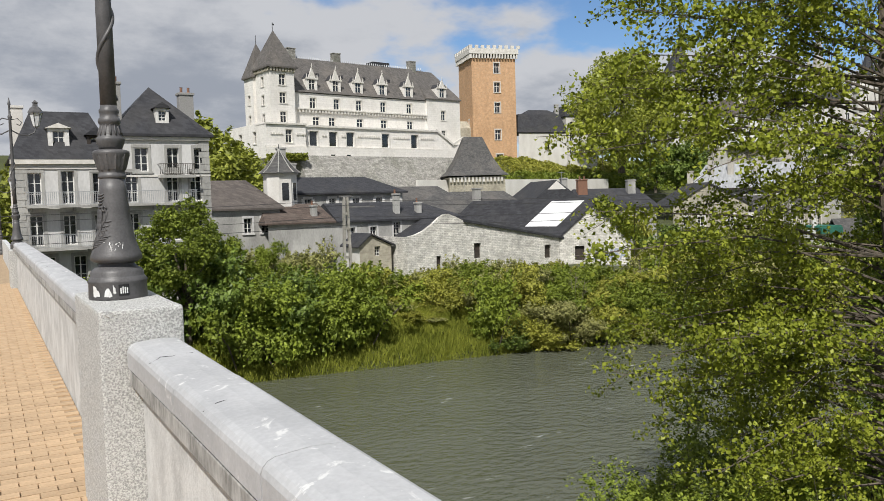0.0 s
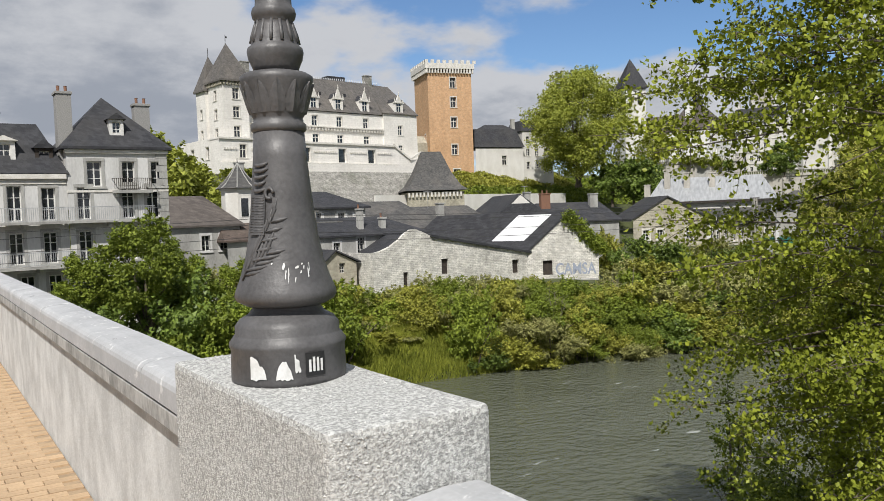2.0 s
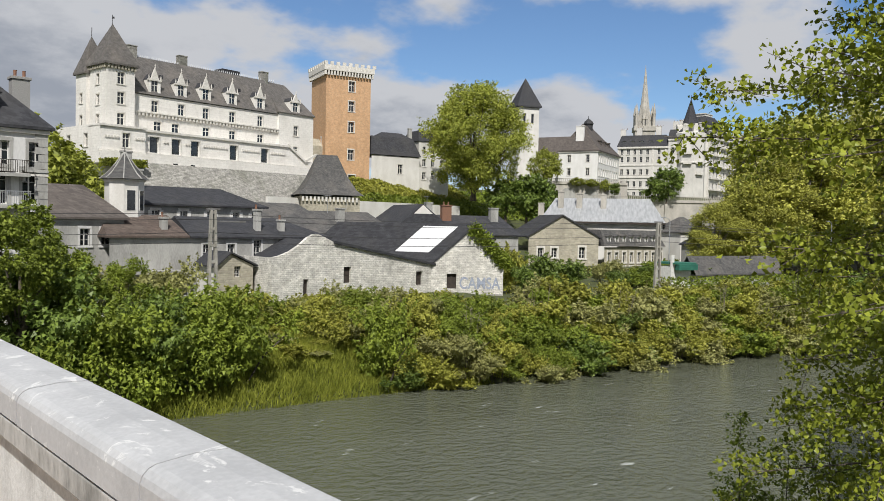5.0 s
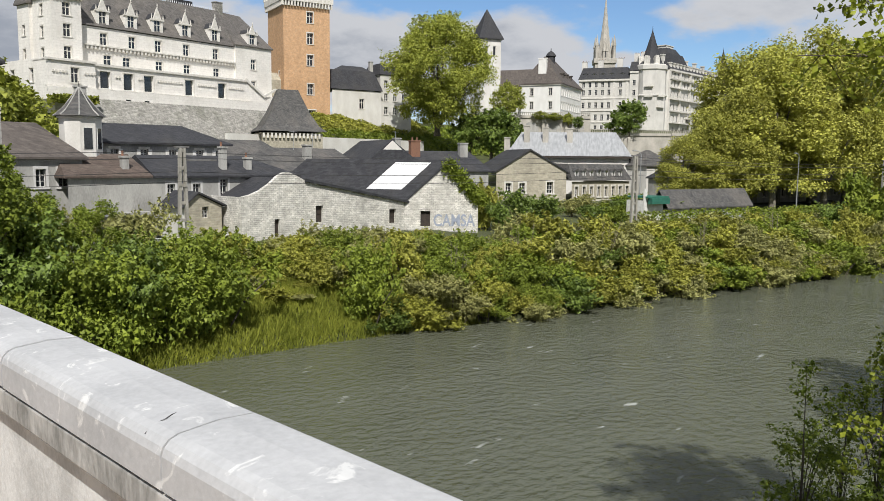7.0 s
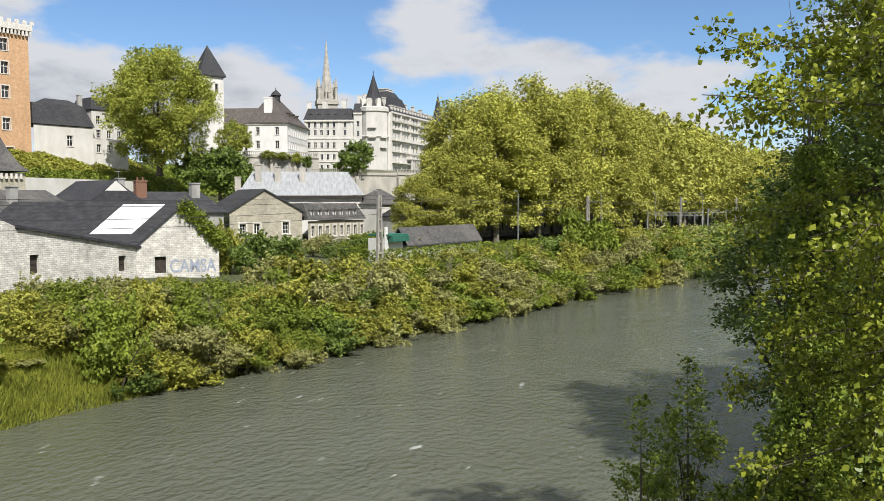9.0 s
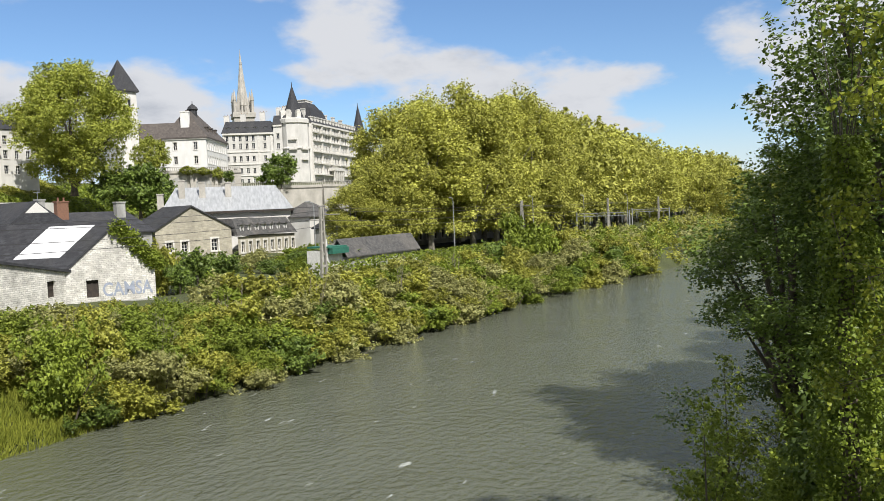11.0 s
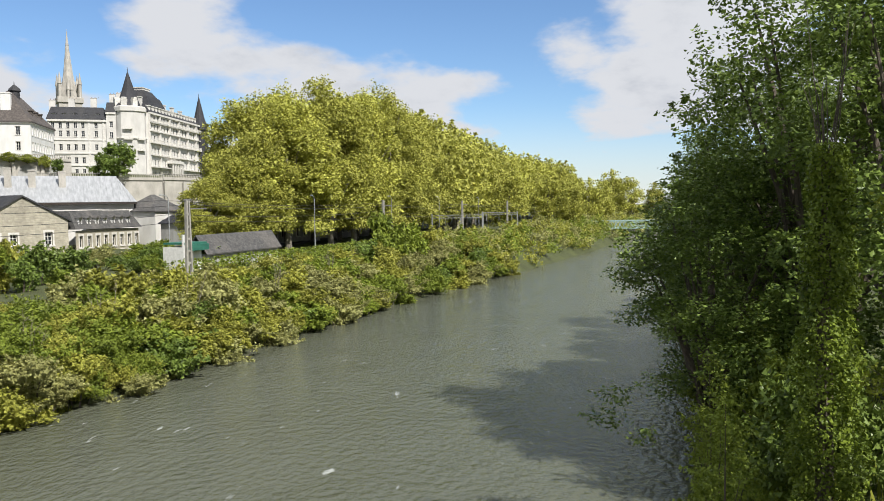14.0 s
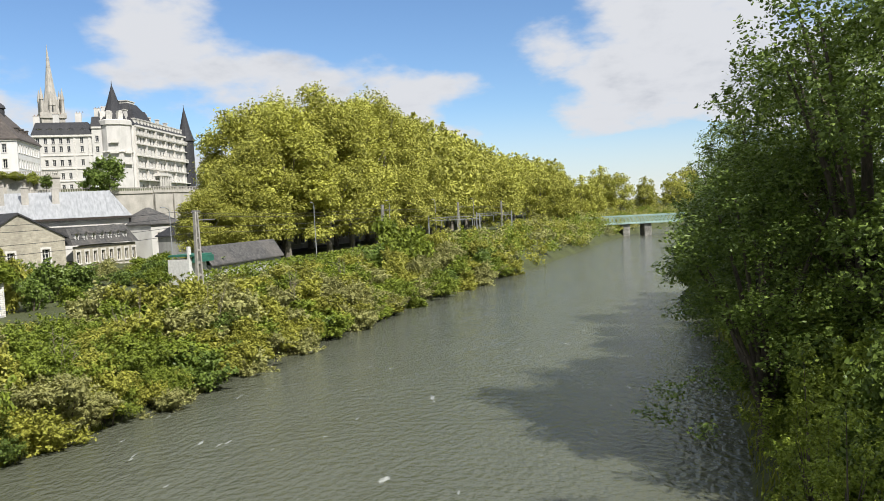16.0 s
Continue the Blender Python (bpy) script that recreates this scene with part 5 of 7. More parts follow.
wall_with_windows(sh, (9.8, 0), (9.8, 9), -5.5, 0.4, [(2, -2.4, 0.8, 1.5), (5, -2.4, 0.8, 1.5)], TANRUBBLE, "sash", TRIM)
bm = bmesh.new()
solid(bm, [(0, 0.4), (9.8, 0.4), (4.6, 3.05)], "y", 0.0, 0.35)
part("gable", bm, TANRUBBLE, sh)
bm = bmesh.new()
solid(bm, [(-0.3, 0.15), (4.6, 3.1), (10.2, 0.1), (10.2, 0.3), (4.6, 3.3), (-0.3, 0.35)], "y", -0.2, 9.2)
part("roof", bm, SLATE, sh)
dr = thing("dormered_row", "stone row with grey slate mansard and white dormers", "terrace house", pose(116.5, 115.2, 1.6, 0, 0, -12) @ Matrix.Diagonal((0.95, 1.3, 1.36, 1)) @ Matrix.Translation((0, 0, -1.6)))
wall_with_windows(dr, (0, 0), (15, 0), -5.5, -0.9, [(s, z, 0.8, 1.35) for s in np.arange(1.2, 14.5, 1.9) for z in (-4.9, -2.9)], TANRUBBLE, "sash", TRIM)
wall_with_windows(dr, (15, 0), (15, 9), -5.5, -0.9, [], TANRUBBLE)
bm = bmesh.new()
frustum(bm, 0, 15, 0, 9, -0.75, 0.8, 1.6, 1.4, 0.35)
part("mansard_roof", bm, OLDSLATE, dr)
for x in np.arange(1.3, 14.5, 1.9):
    dormer(dr, x, 0.1, -0.55, 0.8, 1.1, 1.2, WHITEWOOD, OLDSLATE, "sash", 0.3)
simple_house("grey_annex", "small grey annex with hipped slate roof", pose(137, 112.5, 0, 0, 0, -14), 0, 8, 0, 8, -5.5, 1.0, (3.5, 4, 4.5, 4), 4.2, PALE, OLDSLATE, [(2, -2, 0.8, 1.5), (4, -2, 0.8, 1.5)])

# ---- the castle ----
castle = thing("castle", "white limestone castle with steep slate roofs, dormers and a square tower", "castle", pose(55, 175, 0, 0, 0, 8))
C0 = 9.0
main = [(s, 20.9 + 0.45, 1.35, 2.1) for s in (4.5, 10.0, 15.4, 21.5, 28.4)] + [(s, 17.75, 1.5, 1.9) for s in (5.1, 8.8, 15.5, 21.6, 28.5)]
wall_with_windows(castle, (0, 0), (33, 0), C0, 24.3, main, LIME, "cross", TRIM)
wall_with_windows(castle, (33, -0.4), (42.5, -0.4), C0, 24.8, [(4.6, 20.2, 1.25, 2.1), (4.6, 16.4, 1.2, 1.5)], LIME, "cross", TRIM)
wall_with_windows(castle, (42.5, -0.4), (42.5, 14), C0, 24.8, [], LIME)
wall_with_windows(castle, (33, 0), (33, -0.4), C0, 24.8, [], LIME)
bm = bmesh.new()
frustum(bm, 0, 33.5, 0, 14, 24.45, 0.3, 6.0, 32.2, 0.3)
part("main_roof", bm, CASTLEROOF, castle, "steep weathered brown-grey slate roof")
bm = bmesh.new()
hip(bm, 33, 42.5, -0.4, 14, 24.95, (34, 6.5, 40.6, 7.5), 32.3, 0.3)
part("pavilion_roof", bm, CASTLEROOF, castle)
bm = bmesh.new()
for x in np.arange(3, 37, 0.5):
    lathe(bm, [(0.06, 0), (0.12, 0.2), (0.02, 0.6)], 4, x, 6.2, 32.2)
part("ridge_cresting", bm, STEEL, castle)
for x in (4.5, 10.0, 15.4, 21.5, 28.4):
    dormer(castle, x, 0.1, 24.5, 2.4, 2.9, 3.2, LIME, TRIM, "cross", 2.1, True)
dormer(castle, 37.5, -0.3, 25.0, 2.4, 2.6, 3.2, LIME, TRIM, "cross", 1.6, True)
for x in (7.3, 13, 18.6, 25):
    part("roof_vent", B((x - 0.3, x + 0.3, 2.6, 3.4, 28.2, 28.9), bevel=0.05), SLATE, castle)
for x, y in ((3.0, 6.0), (14.0, 6.5), (34.0, 6.5)):
    chimney(castle, x, y, 30.5, 34.0, 1.8, 1.2, RAMPART, 0)
part("roof_lantern", B((24.5, 29, 8, 11, 32, 33.6)), SLATE, castle)
# corbelled cornice
bm = B((0, 33, -0.55, -0.003, 21.0, 21.25))
for x in np.arange(0.3, 33, 0.75):
    box(bm, x, x + 0.34, -0.45, -0.003, 20.45, 20.997)
part("cornice", bm, TRIM, castle, "corbelled stone cornice")
# tower
tw = [(2.6, 25.3, 1.35, 2.1), (2.6, 21.8, 1.35, 2.1), (2.6, 18.1, 1.35, 2.1)]
wall_with_windows(castle, (-5.5, -1.5), (-0.3, -1.5), C0, 28.8, tw, LIME, "cross", TRIM, name="tower_wall")
wall_with_windows(castle, (-5.5, 5.0), (-5.5, -1.5), C0, 28.8, [(3.2, 25.2, 1.1, 1.9), (3.2, 21.6, 1.1, 1.9), (3.2, 18.0, 1.1, 1.9)], LIME, "cross", TRIM, name="tower_wall")
wall_with_windows(castle, (-0.3, -1.5), (-0.3, 8), C0, 28.8, [], LIME, name="tower_wall")
wall_with_windows(castle, (-6.0, 9), (-6.0, 5.0), C0, 27.6, [(2.0, 22.2, 1.0, 1.8), (2.0, 18.2, 1.0, 1.8)], LIME, "cross", TRIM, name="tower_wall")
wall_with_windows(castle, (-6.0, 5.0), (-5.5, 5.0), C0, 27.6, [], LIME, name="tower_wall")
bm = bmesh.new()
for x in np.arange(-5.5, -0.5, 0.62):
    box(bm, x, x + 0.3, -1.9, -1.503, 27.9, 28.7)
for y in np.arange(-1.5, 5, 0.62):
    box(bm, -5.9, -5.503, y, y + 0.3, 27.9, 28.7)
part("machicolation", bm, TANRUBBLE, castle, "stone corbels under the tower roof")
bm = bmesh.new()
hip(bm, -5.5, -0.3, -1.5, 5.0, 28.9, (-3.1, 1.2, -2.9, 2.0), 36.2, 0.6, 0.35)
part("tower_roof", bm, CASTLEROOF, castle)
bm = bmesh.new()
hip(bm, -6.0, -1.5, 5.0, 9.0, 27.7, (-4.2, 6.8, -4.0, 7.2), 34.6, 0.4, 0.3)
part("tower_roof", bm, CASTLEROOF, castle)
bm = bmesh.new()
tube(bm, [(-3.0, 1.6, 36.0), (-3.0, 1.6, 37.9)], 0.06, 5)
tube(bm, [(-4.1, 7.0, 34.4), (-4.1, 7.0, 36.2)], 0.06, 5)
box(bm, -3.0, -2.6, 1.58, 1.62, 37.3, 37.65)
part("weathervane", bm, WIRE, castle)
chimney(castle, -0.6, 4.0, 28, 34.0, 0.9, 0.8, GREYWALL, 0)
# terrace storey that steps forward
doors = [(s, 13.45, 1.9, 2.9) for s in (2.2, 6.6, 10.6, 19.2, 26.7)]
wall_with_windows(castle, (0.0, -4.0), (32.5, -4.0), 11.0, 17.5, doors, LIME, "plain", TRIM, 0.5, "terrace_wall")
wall_with_windows(castle, (-8.2, -4.8), (-0.003, -4.8), 11.0, 17.7, [(4.6, 13.9, 1.4, 2.5)], LIME, "cross", TRIM, 0.4, "terrace_wall")
wall_with_windows(castle, (-8.2, 12), (-8.2, -4.8), 11.0, 17.7, [(5, 13.9, 1.3, 2.3), (11.5, 13.9, 1.3, 2.3)], LIME, "cross", TRIM, 0.4, "terrace_wall")
wall_with_windows(castle, (0.0, -4.8), (0.0, -4.0), 11.0, 17.7, [], LIME, name="terrace_wall")
part("terrace_floor", B((-8.2, 32.5, -4.0, -0.003, 17.2, 17.45), (-8.2, 0, -4.8, -4.003, 17.2, 17.45)), TRIM, castle)
bm = B((-8.6, 0.2, -5.1, -4.803, 17.3, 17.65), (0.2, 32.7, -4.3, -4.003, 17.1, 17.5), (0.0, 34, -4.35, -4.003, 13.0, 13.3), (-8.7, -0.003, -5.15, -4.803, 13.0, 13.3))
for x in np.arange(-7.5, 32, 0.55):
    if all(abs(x - s) > 1.5 for s, *_ in doors) and not -5.2 < x < -2.2:
        box(bm, x, x + 0.3, (-5.0 if x < 0 else -4.2), (-4.803 if x < 0 else -4.003), 15.4, 15.75)
part("string_course", bm, TRIM, castle, "stone mouldings and dentils")
# stair that climbs beside the terrace
bm = bmesh.new()
solid(bm, [(32.5, 11.0), (43.5, 11.0), (43.5, 14.6), (40.0, 14.6), (37.2, 14.4), (32.5, 17.5)], "y", -4.0, -0.6)
part("stair_block", bm, LIME, castle)
bm = bmesh.new()
solid(bm, [(32.5, 17.3), (37.2, 14.25), (40.2, 15.9), (43.5, 15.9), (43.5, 16.3), (40.0, 16.3), (37.2, 14.75), (32.5, 17.8)], "y", -4.35, -4.003)
part("stair_parapet", bm, TRIM, castle)
part("plinth", B((-8.5, 44, -5.6, -5.153, 9.8, 13.0)), LIME, castle, "low pale terrace plinth")
for x in (5.0, 8.6):
    part("vent_opening", B((x, x + 0.9, -5.66, -5.603, 10.9, 11.7)), GLASS, castle)
bm = bmesh.new()
solid(bm, [(-6.5, 11.4), (-14.5, 1.0), (-14.5, -5), (-5.4, -5), (-5.4, 11.4)], "x", -3.0, 44.0)
tagged(part("rampart", bm, RAMPART, castle), "sloping grey rampart of rough stone")
part("lower_wall", B((18, 75, -16.5, -15.8, -4.0, 6.2)), PALE, castle, "long pale retaining wall")
bm = bmesh.new()
rg2 = np.random.default_rng(8)
mesh_pts = rg2.uniform((-9, -9.5, 10.4), (-2.0, -5.6, 11.6), (2500, 3))
mpart("grass_mound", leaf_mesh("grass_mound", mesh_pts, 0.25, GRASS, 4), castle)

# ---- brick keep ----
keep = thing("brick_keep", "tall square ochre brick keep with white stone crown", "tower", pose(107, 190.5, 0, 0, 0, -15.2))
kw = 11.4
wall_with_windows(keep, (0, 0), (kw, 0), 8, 37.0, [(kw * 0.57, z, 1.5, 2.5) for z in (33.4, 28.6, 23.6, 16.9)] + [(kw * 0.6, 10.5, 1.8, 2.8)], BRICK, "cross", TRIM, 0.5)
wall_with_windows(keep, (0, kw), (0, 0), 8, 37.0, [(8.0, 20, 0.9, 2.2)], BRICK, "cross", TRIM, 0.5)
wall_with_windows(keep, (kw, 0), (kw, kw), 8, 37.0, [], BRICK)
wall_with_windows(keep, (kw, kw), (0, kw), 8, 37.0, [], BRICK)
crown = part("crown", B((-0.7, kw + 0.7, -0.7, kw + 0.7, 38.0, 39.3)), TRIM, keep, "white stone battlement")
bm = bmesh.new()
for k in np.arange(-0.5, kw + 0.4, 0.75):
    box(bm, k, k + 0.36, -0.62, -0.003, 36.9, 37.997)
    box(bm, -0.62, -0.003, k, k + 0.36, 36.9, 37.997)
part("machicolation", bm, TRIM, keep)
for k in np.arange(-0.7, kw + 0.4, 1.55):
    part("merlon", B((k, k + 0.8, -0.7, -0.2, 39.303, 40.1)), TRIM, crown)
    part("merlon", B((-0.7, -0.2, k + 0.02, k + 0.8, 39.303, 40.1)), TRIM, crown)
bm = bmesh.new()
facade(bm, (-4.0, 2), (-0.01, 2), 9, 20)
poly(bm, [(-4, 2, 20), (0, 2, 20), (0, 5, 22), (-4, 5, 22)])
part("linking_wall", bm, TANRUBBLE, keep)

chapel = thing("chapel_wing", "white chapel wing with steep dark slate roof", "chapel", pose(119.0, 188.0, 0, 0, 0, -12))
wall_with_windows(chapel, (0, 0), (13.5, 0), 8, 18.6, [(8.0, 14.2, 1.3, 2.4)], PALE, "cross", TRIM)
wall_with_windows(chapel, (13.5, 0), (13.5, 10), 8, 18.6, [], PALE)
bm = bmesh.new()
frustum(bm, 0, 13.5, 0, 10, 18.75, 1.2, 2.6, 23.6, 0.3)
part("roof", bm, SLATE, chapel)
bm = bmesh.new()
hip(bm, 3, 12, 2.4, 8, 23.6, (5, 5, 10.5, 5), 25.0, 0.1)
part("roof_cap", bm, SLATE, chapel)
chimney(chapel, 12.6, 4, 22, 26.2, 0.9, 0.9, GREYWALL, 0)
wing = thing("cream_wing", "cream stuccoed wing with slate mansard", "house", pose(133, 186.5, 0, 0, 0, -12))
wall_with_windows(wing, (0, 0), (9, 0), 8, 23.0, [(s, z, 1.0, 1.9) for s in (1.6, 4.2, 6.8) for z in (13.2, 16.6, 19.8)], CREAM, "sash", TRIM)
wall_with_windows(wing, (0, 9), (0, 0), 8, 23.0, [], CREAM)
part("roof", (lambda b: (frustum(b, 0, 9, 0, 9, 23.1, 1.0, 1.6, 26.0, 0.3), b)[1])(bmesh.new()), SLATE, wing)

# ---- mint tower with a tall slate roof ----
mint = thing("mint_tower", "stone tower under a tall weathered slate pyramid", "tower", pose(82.0, 160.5, 0, 0, 0, -22))
for a, b in (((0, 0), (11.4, 0)), ((11.4, 0), (11.4, 9.5)), ((11.4, 9.5), (0, 9.5)), ((0, 9.5), (0, 0))):
    wall_with_windows(mint, a, b, -2, 6.6, [], TANRUBBLE)
bm = bmesh.new()
lo = (-0.7, 12.1, -0.7, 10.2)
for (z0, i0), (z1, i1) in zip(((6.9, 0), (7.9, 1.2), (10.5, 2.7)), ((7.9, 1.2), (10.5, 2.7), (14.9, 4.5))):
    frustum(bm, lo[0] + i0, lo[1] - i0, lo[2] + i0, lo[3] - i0, z0, i1 - i0, i1 - i0, z1)
part("roof", bm, OLDSLATE, mint, "tall flared slate roof")
for k in np.arange(0, 11.2, 0.75):
    part("corbel", B((k, k + 0.35, -0.45, -0.003, 5.6, 6.5)), TRIM, mint)

# ---- upper town ----
tower = thing("square_tower", "slim white square tower with slate spire", "tower", pose(203.6, 217, 0, 0, 0, -25))
for a, b in (((0, 0), (7.6, 0)), ((7.6, 0), (7.6, 7.6)), ((7.6, 7.6), (0, 7.6)), ((0, 7.6), (0, 0))):
    wall_with_windows(tower, a, b, 8, 43.0, [(2.2, 37.5, 1.1, 3.2), (5.2, 37.5, 1.1, 3.2)], PALE, "plain", TRIM)
bm = bmesh.new()
hip(bm, 0, 7.6, 0, 7.6, 43.3, (3.75, 3.8, 3.85, 3.8), 53.5, 0.7, 0.4)
part("spire_roof", bm, SLATE, tower)

parl = thing("courthouse", "bright white courthouse with steep brown slate roofs", "public building", pose(208.1, 202.5, 0, 0, 0, -69.3))
wall_with_windows(parl, (0, 0), (13.4, 0), 8, 27.1, [(s, z, 1.15, 2.5) for s in (3.6, 10.0) for z in (18.9, 23.3)], WHITEWASH, "sash", TRIM)
wall_with_windows(parl, (13.4, 0), (13.4, 26.5), 8, 27.1, [(s, z, 1.2, 2.4) for s in np.arange(1.8, 26, 2.75) for z in (18.9, 23.3)], WHITEWASH, "sash", TRIM)
wall_with_windows(parl, (13.4, 26.5), (0, 26.5), 8, 27.1, [], WHITEWASH)
wall_with_windows(parl, (0, 26.5), (0, 0), 8, 27.1, [], WHITEWASH)
part("cornice", B((-0.3, 13.7, -0.35, -0.003, 26.6, 27.2), (13.403, 13.75, 0, 26.5, 26.6, 27.2)), TRIM, parl)
bm = bmesh.new()
hip(bm, 0, 13.4, 0, 26.5, 27.3, (6.3, 5.0, 6.3, 16.0), 36.6, 0.5, 0.4)
part("roof", bm, BROWNSLATE, parl, "steep brown slate hipped roof")
part("chimney", B((5.3, 8.0, 1.4, 2.6, 28.5, 35.3), (5.2, 8.1, 1.3, 2.7, 35.303, 35.6)), WHITEWASH, parl)
for y in (8.5, 13.5, 18.5):
    part("roof_dormer", B((10.6, 12.0, y - 0.6, y + 0.6, 29.4, 31.0), (10.4, 12.2, y - 0.8, y + 0.8, 31.003, 31.3)), BROWNSLATE, parl)
wall_with_windows(parl, (-22, 9), (-0.01, 9), 8, 27.4, [(s, z, 1.2, 2.2) for s in (3, 7, 11, 15, 19) for z in (19, 23.3)], PALE, "sash", TRIM)
part("wing_roof", (lambda b: (hip(b, -22, 4, 9, 19, 27.6, (-20, 14, 3, 14), 33.6, 0.5, 0.4), b)[1])(bmesh.new()), BROWNSLATE, parl)
bm = bmesh.new()
lathe(bm, [(1.5, 34.5), (1.5, 37.2), (1.9, 37.4), (1.5, 38.2), (0.7, 38.9), (0.15, 39.3), (0.08, 40.2)], 8, 6.3, 12)
part("roof_turret", bm, SLATE, parl, "small slate lantern turret")

hotel = thing("grand_hotel", "large cream hotel with slate mansards, balconies and conical turrets", "hotel", pose(275.8, 227.4, 0, 0, 0, -65.5))
HR = (14.6, 19.2, 23.9, 28.6, 32.6)
wall_with_windows(hotel, (0, 0), (20.5, 0), 8, 35.2, [(s, z, 1.15, 2.3) for s in (1.8, 4.4, 7.0, 9.6, 12.2, 16.8) for z in (14.6, 19.0, 23.9, 29.0, 32.2)], CREAM, "sash", TRIM)
wall_with_windows(hotel, (0, 20), (0, 0), 8, 35.2, [], CREAM)
wall_with_windows(hotel, (20.5, -0.5), (24.0, -0.5), 8, 38.2, [(1.75, z, 1.2, 2.3) for z in HR], CREAM, "sash", TRIM)
wall_with_windows(hotel, (20.5, 0), (20.5, -0.5), 8, 38.2, [], CREAM)
bm = bmesh.new()
frustum(bm, 0, 20.5, 0, 18, 35.5, 1.6, 2.2, 40.3, 0.4)
frustum(bm, 20.5, 26, -0.5, 14, 38.5, 0.6, 1.6, 42.2, 0.3)
part("mansard_roof", bm, SLATE, hotel)
part("string_course", B((0, 20.5, -0.3, -0.003, 22.6, 23.0), (0, 20.5, -0.25, -0.003, 27.6, 27.9), (0, 20.5, -0.6, -0.003, 34.7, 35.4), (0, 20.5, -0.3, -0.003, 18.0, 18.3), (20.4, 24.0, -0.9, -0.503, 37.6, 38.3)), TRIM, hotel)
for x in (2.4, 6.0, 9.6, 13.2, 17.4):
    dormer(hotel, x, 0.5, 35.8, 1.4, 1.9, 2.2, WHITEWOOD, SLATE, "sash", 0.5)
for x in (0.35, 14.3, 19.4):
    part("pilaster", B((x - 0.35, x + 0.35, -0.22, -0.003, 10, 34.7)), TRIM, hotel)
for x, y, zt in ((1.2, 5, 43.0), (8.0, 4.5, 43.6), (15.8, 4.5, 44.0), (22.6, 4.0, 45.6), (24.8, 6.5, 46.5)):
    chimney(hotel, x, y, 38.5, zt, 2.2, 1.1, CREAM, 3)
TX, TY, TR = 28.35, 3.8, 6.3
bm = bmesh.new()
lathe(bm, [(TR, 8), (TR, 28.2), (TR + 0.5, 28.4), (TR + 0.5, 28.8), (TR, 29.0), (TR, 38.6), (TR + 0.5, 38.9), (TR + 0.5, 40.5), (TR - 0.2, 40.9)], 8, TX, TY, 0, math.pi / 8)
part("corner_turret", bm, CREAM, hotel, "octagonal corner turret of pale stone")
bm = bmesh.new()
lathe(bm, [(TR - 1.5, 40.7), (TR - 2.0, 41.8), (TR - 3.6, 46.2), (0.18, 54.4), (0.07, 56.2)], 12, TX, TY, 0, math.pi / 8)
part("turret_roof", bm, SLATE, hotel, "tall conical slate turret roof")
for a in (-150, -105, -60):
    m = Matrix.Translation((TX, TY, 0)) @ Matrix.Rotation(radians(a + 90), 4, "Z") @ Matrix.Translation((0, -(TR - 1.0), 0))
    part("turret_dormer", B((-0.9, 0.9, -0.4, 2.0, 40.9, 43.4), (-0.6, 0.6, -0.45, 2.0, 43.403, 44.2)), TRIM, hotel).matrix_basis = m
for k in range(8):
    a = k * math.pi / 4
    if math.sin(a) > 0.5:
        continue
    for z in HR:
        fr, pa, su = window_meshes(1.2, 2.3, "sash", TRIM)
        m = Matrix.Translation((TX + (TR * 0.924 - 0.02) * math.cos(a), TY + (TR * 0.924 - 0.02) * math.sin(a), z)) @ Matrix.Rotation(a + math.pi / 2, 4, "Z")
        w = mpart("window", fr, hotel, m)
        mpart("pane", pa, w, Matrix.Translation((0, -0.01, 0)))
for a, z in ((-90, 28.2), (-45, 28.2), (-90, 32.2), (-45, 24.0)):
    m = Matrix.Translation((TX, TY, 0)) @ Matrix.Rotation(radians(a + 90), 4, "Z") @ Matrix.Translation((0, -TR * 0.924, 0))
    part("balcony", B((-1.6, 1.6, -1.1, -0.003, z - 0.3, z), (-1.6, 1.6, -1.1, -0.95, z + 0.003, z + 0.9)), TRIM, hotel).matrix_basis = m
# the long wing that faces the river
W0 = Matrix.Translation((35.1, 7.4, 0)) @ Matrix.Rotation(radians(70.2), 4, "Z")
wc_, ws_ = math.cos(radians(70.2)), math.sin(radians(70.2))
wall_with_windows(hotel, (35.1, 7.4), (35.1 + 56 * wc_, 7.4 + 56 * ws_), 8, 39.4, [(s, z, 1.5, 2.3) for s in np.arange(2.4, 55, 3.3) for z in (14.2, 18.8, 23.6, 28.4, 33.0, 36.4)], CREAM, "sash", TRIM)
wall_with_windows(hotel, (32.6, 6.4), (35.1, 7.4), 8, 39.4, [], CREAM)
for z, h, out in ((17.9, 0.4, 1.6), (22.7, 0.35, 1.0), (27.5, 0.5, 1.3), (32.2, 0.35, 0.9), (35.6, 0.5, 0.9), (39.0, 0.7, 0.8)):
    part("balcony" if out >= 0.9 else "cornice", B((0, 56, -out, -0.003, z, z + h)), TRIM, hotel).matrix_basis = W0
for z in (28.0, 36.1):
    bm = B((0, 56, -1.2, -1.1, z + 0.9, z + 1.05))
    for s in np.arange(0.2, 56, 0.7):
        box(bm, s, s + 0.2, -1.2, -1.1, z + 0.003, z + 0.897)
    part("balustrade", bm, TRIM, hotel).matrix_basis = W0
for s in (0.4, 10.5, 20.5, 30.5, 40.5, 50.5):
    part("pilaster", B((s - 0.5, s + 0.5, -0.6, -0.003, 10, 38.9)), TRIM, hotel).matrix_basis = W0
for s in (18, 20.5, 23, 25.5, 28):
    part("porch_column", B((s - 0.3, s + 0.3, -2.6, -2.0, 10, 20.2)), TRIM, hotel).matrix_basis = W0
